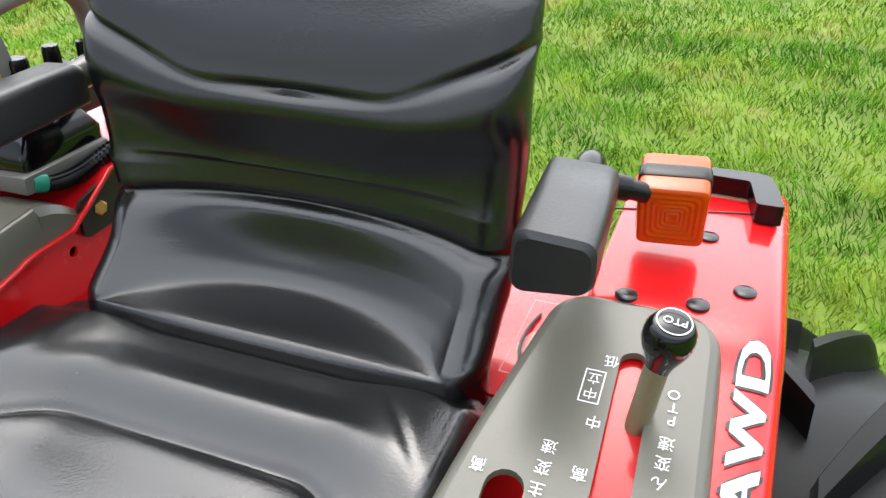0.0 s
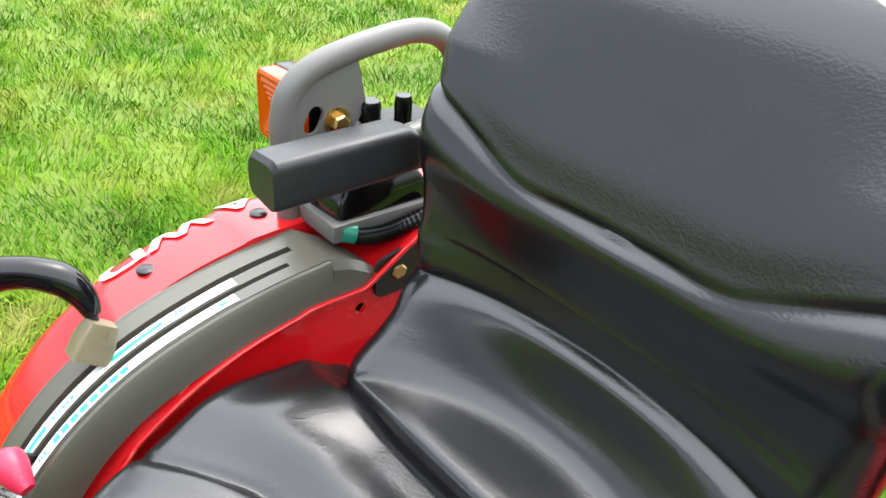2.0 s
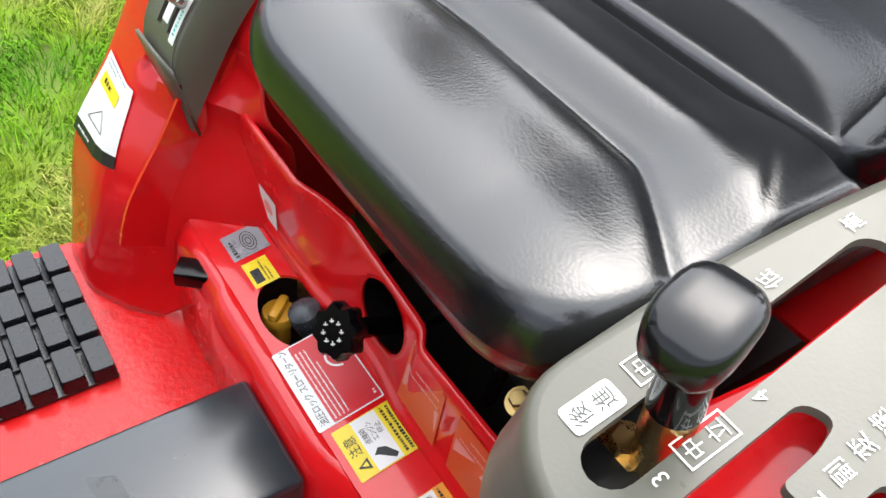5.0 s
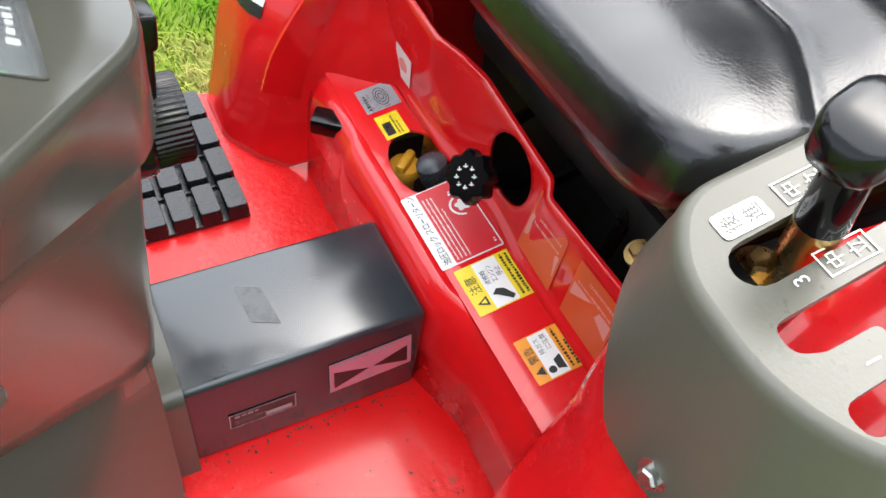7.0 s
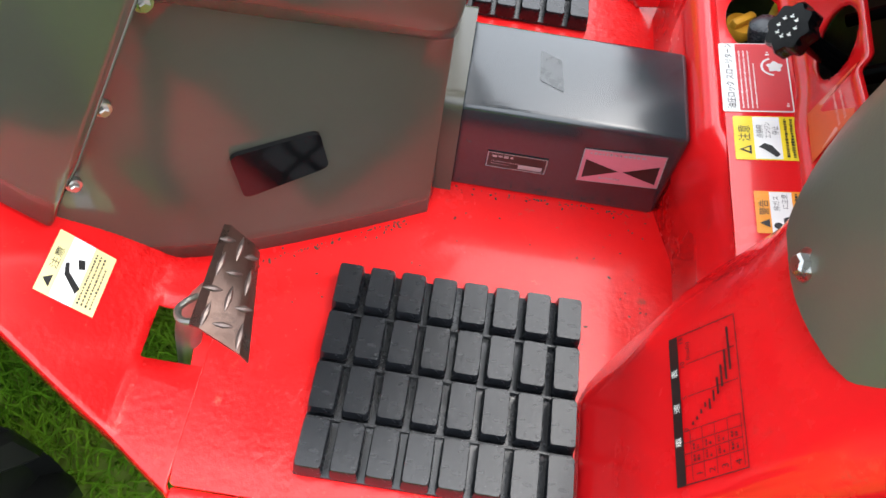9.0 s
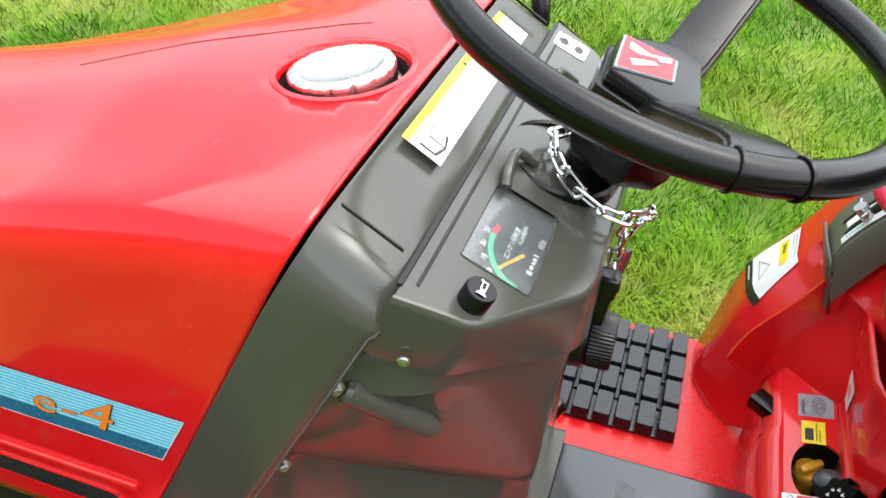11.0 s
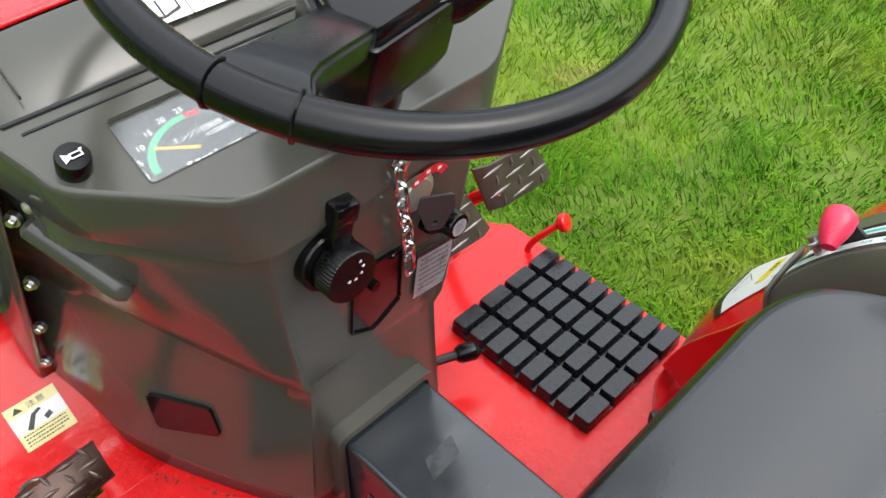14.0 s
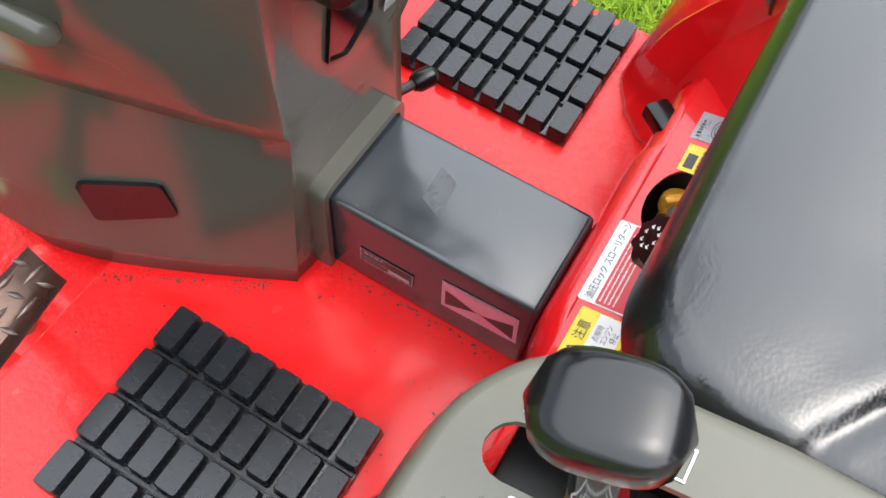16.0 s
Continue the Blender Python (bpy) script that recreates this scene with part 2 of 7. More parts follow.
def spin(bm, profile, m, seg=32):
    """A turned body: profile of (radius, height), set by the matrix m."""
    rings = [[m @ Vector((r * math.cos(a), r * math.sin(a), h)) for a in (2 * math.pi * i / seg for i in range(seg))] for r, h in profile]
    return skin(bm, rings)


def hexbolt(name, at, along, parent, mat=None, r=0.007, h=0.005, label=""):
    bm = bmesh.new()
    at, along = Vector(at), Vector(along).normalized()
    rod(bm, at - along * 0.003, at + along * 0.0015, r * 1.55, seg=18)
    rod(bm, at + along * 0.0015, at + along * (0.0015 + h), r, seg=6, steps=((0, 1), (0.75, 1), (1, 0.8)))
    return part(name, bm, mat or STEEL, parent, label, smooth=25)


FONT_CACHE = {}


def glyphs(s):
    """Triangles and points of a text, of size 1, its origin at the lower left of the line."""
    if s not in FONT_CACHE:
        cu = bpy.data.curves.new("t", "FONT")
        cu.body = s
        cu.resolution_u = 3
        ob = new("t", cu)
        bpy.context.view_layer.update()
        me = bpy.data.meshes.new_from_object(ob.evaluated_get(bpy.context.evaluated_depsgraph_get()))
        FONT_CACHE[s] = ([tuple(v.co) for v in me.vertices], [tuple(p.vertices) for p in me.polygons])
        bpy.data.objects.remove(ob)
        bpy.data.curves.remove(cu)
        bpy.data.meshes.remove(me)
    return FONT_CACHE[s]


class Print:
    """A flat label, drawn in its own plane (w wide, h high, from the lower left corner), laid on a surface by place(u, v) -> point, with u and v from 0 to 1."""

    def __init__(self, w, h, place, lift=0.0006):
        self.bm, self.mats, self.w, self.h, self.place, self.lift, self.layer = bmesh.new(), [], w, h, place, lift, 0

    def at(self, x, y, layer):
        u, v = x / self.w, y / self.h
        p = Vector(self.place(u, v))
        n = (Vector(self.place(u + 0.02, v)) - Vector(self.place(u - 0.02, v))).cross(Vector(self.place(u, v + 0.02)) - Vector(self.place(u, v - 0.02))).normalized()
        return p + n * (self.lift + 0.0003 * layer)

    def slot(self, mat):
        if mat not in self.mats:
            self.mats.append(mat)
        return self.mats.index(mat)

    def poly(self, pts, mat, layer=1):
        fc = self.bm.faces.new([self.bm.verts.new(self.at(x, y, layer)) for x, y in pts])
        fc.material_index = self.slot(mat)
        return self

    def rect(self, x0, y0, x1, y1, mat, layer=1, r=0.0, cuts=(1, 1)):
        if r:
            return self.poly(rounded_poly([(x0, y0), (x1, y0), (x1, y1), (x0, y1)], r, 3), mat, layer)
        nx, ny = cuts
        for i in range(nx):
            for j in range(ny):
                a, b, c, d = x0 + (x1 - x0) * i / nx, x0 + (x1 - x0) * (i + 1) / nx, y0 + (y1 - y0) * j / ny, y0 + (y1 - y0) * (j + 1) / ny
                self.poly([(a, c), (b, c), (b, d), (a, d)], mat, layer)
        return self

    def border(self, x0, y0, x1, y1, t, mat, layer=1):
        for q in ((x0, y0, x1, y0 + t), (x0, y1 - t, x1, y1), (x0, y0 + t, x0 + t, y1 - t), (x1 - t, y0 + t, x1, y1 - t)):
            self.rect(*q, mat, layer)
        return self

    def bent_text(self, s, x, y, size, mat, layer=1, sx=1.0, limit=0.005):
        """Letters cut into small triangles, which follow a curved surface."""
        vs, fs = glyphs(s)
        todo = []
        for q in fs:
            pts = [Vector((x + size * sx * vs[i][0], y + size * vs[i][1])) for i in q]
            todo += [(pts[0], pts[i], pts[i + 1]) for i in range(1, len(pts) - 1)]
        while todo:
            t = todo.pop()
            e = [(t[i] - t[(i + 1) % 3]).length for i in range(3)]
            k = e.index(max(e))
            a, b, c = t[k], t[(k + 1) % 3], t[(k + 2) % 3]
            if e[k] > limit:
                mid = (a + b) / 2
                todo += [(a, mid, c), (mid, b, c)]
            else:
                self.poly([tuple(a), tuple(b), tuple(c)], mat, layer)
        return self

    def text(self, s, x, y, size, mat, layer=2, turn=0.0, sx=1.0):
        vs, fs = glyphs(s)
        c, d = math.cos(radians(turn)), math.sin(radians(turn))
        made = [self.bm.verts.new(self.at(x + size * (sx * a * c - b * d), y + size * (sx * a * d + b * c), layer)) for a, b, _ in vs]
        k = self.slot(mat)
        for q in fs:
            try:
                self.bm.faces.new([made[i] for i in q]).material_index = k
            except ValueError:
                pass
        return self

    def lines(self, x0, y0, x1, y1, rows, mat, layer=2, fill=0.5, rng=None, upright=False):
        """Rows of small bars, for writing too small to read."""
        rng = rng or random.Random(int(1e5 * (abs(x0) + abs(y1))) + rows)
        for i in range(rows):
            if upright:
                a, b = x0 + (x1 - x0) * i / rows, x0 + (x1 - x0) * (i + fill) / rows
                y = y1
                while y > y0:
                    k = (b - a) * rng.uniform(0.7, 1.3)
                    self.rect(a, max(y - k, y0), b, y, mat, layer)
                    y -= k * 1.25
            else:
                a, b = y1 - (y1 - y0) * i / rows, y1 - (y1 - y0) * (i + fill) / rows
                x, end = x0, x1 if i < rows - 1 else x0 + (x1 - x0) * rng.uniform(0.5, 0.9)
                while x < end:
                    k, t = (a - b) * rng.uniform(0.45, 1.05), (a - b) * rng.uniform(0.0, 0.3)
                    self.rect(x, b + t * rng.random(), min(x + k, end), a - t, mat, layer)
                    x += k + (a - b) * rng.uniform(0.25, 0.5)
        return self

    def done(self, name, parent, label=""):
        me = bpy.data.meshes.new(name)
        self.bm.to_mesh(me)
        self.bm.free()
        for m in self.mats:
            me.materials.append(m)
        ob = new(name, me)
        ob.parent = parent
        return tagged(ob, label) if label else ob


def quad(bl, br, tr, tl):
    """place() for a label with these four corners."""
    bl, br, tr, tl = Vector(bl), Vector(br), Vector(tr), Vector(tl)
    return lambda u, v: (bl * (1 - u) + br * u) * (1 - v) + (tl * (1 - u) + tr * u) * v


def interp(x, pts):
    return float(np.interp(x, [p[0] for p in pts], [p[1] for p in pts]))


# ---- ground ----
bm = bmesh.new()
bmesh.ops.create_grid(bm, x_segments=8, y_segments=8, size=300)
SOIL = material("lawn_ground", (0.12, 0.18, 0.017), 0.9, vary=0.4, scale=1.6, bump=0.4, bump_scale=30, dirt=0.5, dirt_color=(0.16, 0.12, 0.05))
ground = tagged(part("ground", bm, SOIL, smooth=0), "bright green lawn ground with dry straw patches", "ground", kind="structure")


def grass_material():
    m = material("grass_blades", (0.16, 0.33, 0.035), 0.8, vary=0.3, scale=1.1, island=0.25)
    n, l = m.node_tree.nodes, m.node_tree.links
    b = n["Principled BSDF"]
    hue = [k for k in n if k.type == "HUE_SAT"][0]
    co = n.new("ShaderNodeTexCoord")
    patch = n.new("ShaderNodeTexNoise")
    patch.inputs["Scale"].default_value = 1.7
    patch.inputs["Detail"].default_value = 6
    patch.inputs["Roughness"].default_value = 0.65
    l.new(co.outputs["Object"], patch.inputs["Vector"])
    ramp = n.new("ShaderNodeValToRGB")
    e = ramp.color_ramp.elements
    e[0].position, e[0].color = 0.32, (0.03, 0.108, 0.006, 1)
    e[1].position, e[1].color = 0.58, (0.17, 0.255, 0.02, 1)
    for p, c in ((0.47, (0.088, 0.215, 0.01, 1)), (0.68, (0.34, 0.29, 0.1, 1))):
        x = e.new(p)
        x.color = c
    l.new(patch.outputs[0], ramp.inputs[0])
    l.new(ramp.outputs[0], hue.inputs["Color"])
    b.inputs["Specular IOR Level"].default_value = 0.04
    b.inputs["Subsurface Weight"].default_value = 0.0
    return m


def grass():
    rng = np.random.default_rng(4)
    count = 700000
    # more blades near the tractor
    r = 0.3 + 10.5 * rng.random(count) ** 1.25
    a = rng.random(count) * 2 * math.pi
    x, y = 0.1 + r * np.cos(a), -0.1 + r * np.sin(a)
    keep = ~((abs(x) < 0.34) & (y > -0.9) & (y < 0.1))
    x, y, r = x[keep], y[keep], r[keep]
    n = len(x)
    tuft = np.zeros(n)
    for k in range(14):
        way, size, start = rng.random() * 6.283, 2.5 + 16 * rng.random() ** 1.5, rng.random() * 6.283
        tuft += np.sin((x * math.cos(way) + y * math.sin(way)) * size + start + 1.5 * np.sin(x * 1.3 + k) + 1.5 * np.sin(y * 1.7 - k))
    tuft = np.clip(0.45 + 0.19 * tuft, 0, 1)
    h = (0.018 + 0.036 * rng.random(n) ** 1.5 + 0.034 * tuft ** 1.5) * (1 + 0.04 * r)
    w = (0.0008 + 0.0009 * rng.random(n)) * (1 + 0.28 * r)
    field = np.sin(x * 5.1 + 2 * np.sin(y * 3.3)) + np.sin(y * 6.3 - 2 * np.sin(x * 2.9)) + np.sin(13 * x + 7 * y) * 0.6
    turn, lean, way = rng.random(n) * 6.283, 0.45 + 1.15 * rng.random(n), 2.2 * field + 1.1 * rng.standard_normal(n)
    dx, dy = np.cos(turn) * w, np.sin(turn) * w
    lx, ly = np.cos(way) * h * lean, np.sin(way) * h * lean
    v = np.empty((n, 5, 3))
    v[:, 0] = np.c_[x - dx, y - dy, np.zeros(n)]
    v[:, 1] = np.c_[x + dx, y + dy, np.zeros(n)]
    v[:, 2] = np.c_[x + dx * 0.75 + lx * 0.35, y + dy * 0.75 + ly * 0.35, h * 0.6]
    v[:, 3] = np.c_[x - dx * 0.75 + lx * 0.35, y - dy * 0.75 + ly * 0.35, h * 0.6]
    v[:, 4] = np.c_[x + lx, y + ly, h * (1.08 - 0.42 * lean)]
    k = 5 * np.arange(n)
    loops = np.empty((n, 7), int)
    loops[:, :4] = k[:, None] + [0, 1, 2, 3]
    loops[:, 4:] = k[:, None] + [3, 2, 4]
    me = bpy.data.meshes.new("grass")
    me.vertices.add(5 * n)
    me.vertices.foreach_set("co", v.ravel())
    me.loops.add(7 * n)
    me.loops.foreach_set("vertex_index", loops.ravel().astype(np.int32))
    me.polygons.add(2 * n)
    me.polygons.foreach_set("loop_start", (np.c_[7 * np.arange(n), 7 * np.arange(n) + 4]).ravel().astype(np.int32))
    me.update(calc_edges=True)
    me.validate()
    me.materials.append(grass_material())
    return tagged(new("grass", me), "lush uneven green lawn grass round the tractor", "grass", kind="stuff")


grass()


def hedge():
    """A far dark hedge ring, unseen, added all round to darken low reflections."""
    bm = bmesh.new()
    rng = random.Random(8)
    rows = []
    for i in range(181):
        a = 2 * math.pi * i / 180
        top = 1.8 + 2.6 * max(0.0, math.cos(a - 2.6)) + 0.5 * math.sin(7 * a) * math.sin(11 * a + 1) + rng.uniform(-0.3, 0.3)
        rows.append([((17 + rng.uniform(-0.6, 0.6) + 0.25 * k * k) * math.cos(a), (17 + rng.uniform(-0.6, 0.6) + 0.25 * k * k) * math.sin(a), top * k / 6 + (rng.uniform(-0.2, 0.2) if k else -0.05)) for k in range(7)])
    rows[-1] = rows[0]
    skin(bm, rows, closed=False)
    leaves = material("unseen_hedge_green", (0.045, 0.075, 0.02), 0.8, vary=0.6, scale=3, bump=0.8, bump_scale=9)
    return tagged(part("unseen_hedge", bm, leaves, smooth=0), "unseen dark green hedge added round the lawn to darken low reflections", "hedge", kind="structure")


hedge()

# ---- tractor ----
tractor = tagged(new("tractor"), "small red tractor with black vinyl seat parked on the lawn", "tractor")

FLOOR = 0.415
# front face and top of the fenders: height -> place along the tractor
RISE = [(0.415, 0.0), (0.474, -0.012), (0.53, -0.022), (0.575, -0.035), (0.61, -0.054), (0.645, -0.076), (0.70, -0.104), (0.735, -0.121), (0.775, -0.152),
        (0.812, -0.189), (0.845, -0.238), (0.866, -0.285), (0.88, -0.34), (0.887, -0.40), (0.888, -0.72)]
# the left one rises less steeply, below the shift cover
RISE_LEFT = [(0.415, 0.0), (0.474, -0.012), (0.53, -0.022), (0.59, -0.042), (0.645, -0.062), (0.70, -0.09), (0.735, -0.108),
             (0.764, -0.145), (0.79, -0.189), (0.818, -0.238), (0.837, -0.285), (0.854, -0.34), (0.868, -0.39), (0.885, -0.45), (0.888, -0.655)]


def fender_surface(s, x, side=1):
    """A point of the fender's outside: s runs along the rise, x is the distance from the tractor's middle."""
    rise = RISE if side > 0 else RISE_LEFT
    n = len(rise) - 1
    i = min(int(s * n), n - 1)
    f = s * n - i
    p = [Vector((rise[min(max(i + k, 0), n)][1], rise[min(max(i + k, 0), n)][0])) for k in (-1, 0, 1, 2)]
    q = 0.5 * (2 * p[1] + (p[2] - p[0]) * f + (2 * p[0] - 5 * p[1] + 4 * p[2] - p[3]) * f * f + (3 * p[1] - p[0] - 3 * p[2] + p[3]) * f ** 3)
    y, z = q.x, q.y
    back = max(0.0, (0.27 - x) / 0.09)
    y -= 0.062 * back ** 1.5 * min(max((0.72 - z) / 0.1, 0.0), 1.0)
    if side > 0:
        # hollow beside the panel's levers
        k = min(max((0.325 - x) / 0.075, 0.0), 1.0)
        y -= (0.03 * k * k * (3 - 2 * k) + 0.02 * min(max((0.27 - x) / 0.045, 0.0), 1.0)) * min(max((0.74 - z) / 0.1, 0.0), 1.0)
    return y, z


# section of the fenders' rounded outer edge: sideways, and along the surface's normal
FENDER_EDGE = [(0.005, -0.055), (0.005, -0.02), (0.0035, -0.012), (0.0005, -0.006), (-0.004, -0.0025), (-0.01, -0.0006)]


def fender(side):
    bm = bmesh.new()
    ns = 60
    rings = []
    for i in range(ns + 1):
        s = i / ns
        yc, z0 = fender_surface(s, 0.3, side)
        inner = interp(z0, [(0.415, 0.246), (0.46, 0.205), (0.52, 0.182), (0.58, 0.17), (0.66, 0.185), (0.74, 0.215), (0.8, 0.232), (0.9, 0.236)])
        if side < 0:
            inner = max(inner, interp(z0, [(0.415, 0.203), (0.72, 0.203), (0.8, 0.25), (0.9, 0.256)]))
        outer = 0.392
        row = []
        # the right one is sunk below the lever quadrant
        sink = 0.038 * min(max((z0 - 0.665) / 0.05, 0), 1) if side > 0 and yc > -0.45 else 0.0
        for x in [inner + (0.3115 - inner) * c for c in (k / 24 for k in range(25))] + [0.3145 if sink else 0.322, 0.332, 0.345, 0.36, 0.374]:
            y, z = fender_surface(s, x, side)
            low = sink if x < 0.313 else 0.0
            row.append((side * x, y - low * (0.8 if z < 0.8 else 0.3), z - low * (0.5 if z < 0.8 else 1.0)))
        # rounded outer edge and a turned-down skirt, along the surface's normal
        y0, za = fender_surface(max(s - 0.01, 0), 0.38, side)
        y1, zb = fender_surface(min(s + 0.01, 1), 0.38, side)
        t = Vector((0, y1 - y0, zb - za)).normalized()
        nrm = Vector((0, t.z, -t.y))
        y, z = fender_surface(s, outer, side)
        base = Vector((0, y, z))
        for dx, dn in FENDER_EDGE[::-1]:
            q = base + nrm * dn
            row.append((side * (outer + dx), q.y, q.z))
        rings.append(row)
    skin(bm, rings, closed=False)
    ob = part("fender", bm, RED, tractor, "glossy red painted fender")
    mod = ob.modifiers.new("thickness", "SOLIDIFY")
    mod.thickness, mod.offset = 0.003, -1
    # inner wall beside the seat
    bm = bmesh.new()
    edge = [fender_surface(s / 40, 0.36, side) for s in range(6, 41)]
    edge = [(y - (0.02 if side > 0 and z > 0.68 and y > -0.42 else 0), z - (0.03 if side > 0 and z > 0.68 and y > -0.42 else 0)) for y, z in edge]
    outline = [(y - 0.004, z - 0.006) for y, z in edge] + [(-0.72, 0.5), (-0.17, 0.46)]
    plate(bm, outline, [capsule((-0.427, 0.8215), (-0.4272, 0.8217), 0.0055)], 0.004, lambda u, v, w: (side * ((0.246 if side > 0 else 0.2565) + w), u, v))
    wall = part("inner_wall", bm, RED, ob)
    return ob


fender_left, fender_right = fender(-1), fender(1)


# floor plate with the clutch pedal's opening
def floor_plate():
    bm = bmesh.new()
    outer = [(-0.383, -0.012), (-0.383, 0.31), (-0.20, 0.335), (0.20, 0.335), (0.395, 0.31), (0.395, -0.012), (0.33, -0.014), (0.32, -0.1), (-0.262, -0.1), (-0.27, -0.014)]
    plate(bm, rounded_poly(outer, [0.012, 0.004, 0, 0, 0.004, 0.012, 0, 0, 0, 0], 3), [], 0.004, lambda u, v, w: (u, v, FLOOR - 0.004 + w))
    ob = part("floor_plate", bm, RED_FLOOR, tractor, "worn red painted steel footplate")
    for side in (-1, 1):
        b2 = bmesh.new()
        box(b2, side * 0.389 - 0.006, side * 0.389 + 0.006, -0.01, 0.31, FLOOR - 0.04, FLOOR - 0.002, 0.003)
        part("edge_flange", b2, RED_FLOOR, ob)
    return ob


floor_plate()


TOE_RISE = [(0.312, 0.4155), (0.36, 0.4165), (0.368, 0.419), (0.376, 0.427), (0.40, 0.4517), (0.4366, 0.489), (0.478, 0.530), (0.485, 0.5335), (0.54, 0.536)]
TOE_EDGE = [(0.312, 0.385), (0.34, 0.367), (0.37, 0.347), (0.39, 0.337), (0.41, 0.327), (0.43, 0.315), (0.455, 0.302), (0.48, 0.289), (0.54, 0.296)]


def toe_board(side):
    """The footplate's front piece, which slopes up to the cowl, with the pedal's opening."""
    bm = bmesh.new()
    def place(u, v, w):
        return (side * u, v, interp(v, TOE_RISE) + w)
    cols = np.array([0.16, 0.2, 0.22, 0.236, 0.252, 0.268, 0.285, 0.31, 0.335, 0.35, 0.365, 0.376, 0.383, 0.386])
    rows = np.array([0.312, 0.3135, 0.326, 0.338, 0.35, 0.36, 0.365, 0.372, 0.378, 0.40, 0.42, 0.44, 0.46, 0.476, 0.48, 0.486, 0.52])
    grid = {}
    for i, u in enumerate(cols):
        for j, v in enumerate(rows):
            e = interp(v, TOE_EDGE)
            uu = u if i < 7 and e > 0.3 else 0.16 + (u - 0.16) * (e - 0.16) / 0.226 if e <= 0.3 else 0.285 + (u - 0.285) * (e - 0.285) / 0.101
            if j == 0:
                uu = u
            grid[i, j] = bm.verts.new(Vector(place(uu, v, 0)) - Vector((0, 0, 0.004 * max(0, i - 13) ** 2 / 4 * (j > 2))))
    for i in range(len(cols) - 1):
        for j in range(len(rows) - 1):
            um, vm = (cols[i] + cols[i + 1]) / 2, (rows[j] + rows[j + 1]) / 2
            if 0.236 < um < 0.285 and 0.313 < vm < 0.365:
                continue
            q = [grid[i, j], grid[i + 1, j], grid[i + 1, j + 1], grid[i, j + 1]]
            bm.faces.new(q)
    # turned-down flange along the outer edge
    last = len(cols) - 1
    rim = [[grid[last, j].co + Vector((side * dx, 0, -dz)) for j in range(len(rows))] for dx, dz in ((0.0, 0.0), (0.0035, 0.0015), (0.005, 0.006), (0.006, 0.036))]
    skin(bm, rim, closed=False)
    bmesh.ops.remove_doubles(bm, verts=bm.verts, dist=1e-6)
    ob = part("toe_board", bm, RED_FLOOR, tractor, "red toe board with a square pedal opening")
    mod = ob.modifiers.new("thickness", "SOLIDIFY")
    mod.thickness, mod.offset = 0.004, -1
    return ob


toe_left, toe_right = toe_board(-1), toe_board(1)


# ---- rear panel below the seat ----
def panel_z(y):
    return 0.548 - 0.2 * (y + 0.085)


WALL_TOP = [(-0.205, -0.152, 0.645), (-0.16, -0.152, 0.644), (-0.058, -0.154, 0.636), (-0.044, -0.164, 0.640), (0.02, -0.166, 0.644), (0.07, -0.166, 0.650), (0.098, -0.157, 0.655), (0.125, -0.146, 0.657), (0.18, -0.143, 0.664), (0.24, -0.140, 0.672)]


def back_wall(x, f):
    """A point of the wall behind the panel's top, from its foot (f = 0) to its upper edge."""
    ty = float(np.interp(x, [q[0] for q in WALL_TOP], [q[1] for q in WALL_TOP]))
    tz = float(np.interp(x, [q[0] for q in WALL_TOP], [q[2] for q in WALL_TOP]))
    foot = -0.150 - 0.006 * math.exp(-((x - 0.015) / 0.05) ** 4)
    z0 = panel_z(foot) - 0.001
    bend = (1 - min(f / 0.14, 1)) ** 2
    lip = max(0.0, (f - 0.93) / 0.07) ** 2
    return Vector((x, foot + (ty - foot) * f + 0.008 * bend - 0.004 * lip, z0 + (tz - z0) * f - 0.001 * lip))


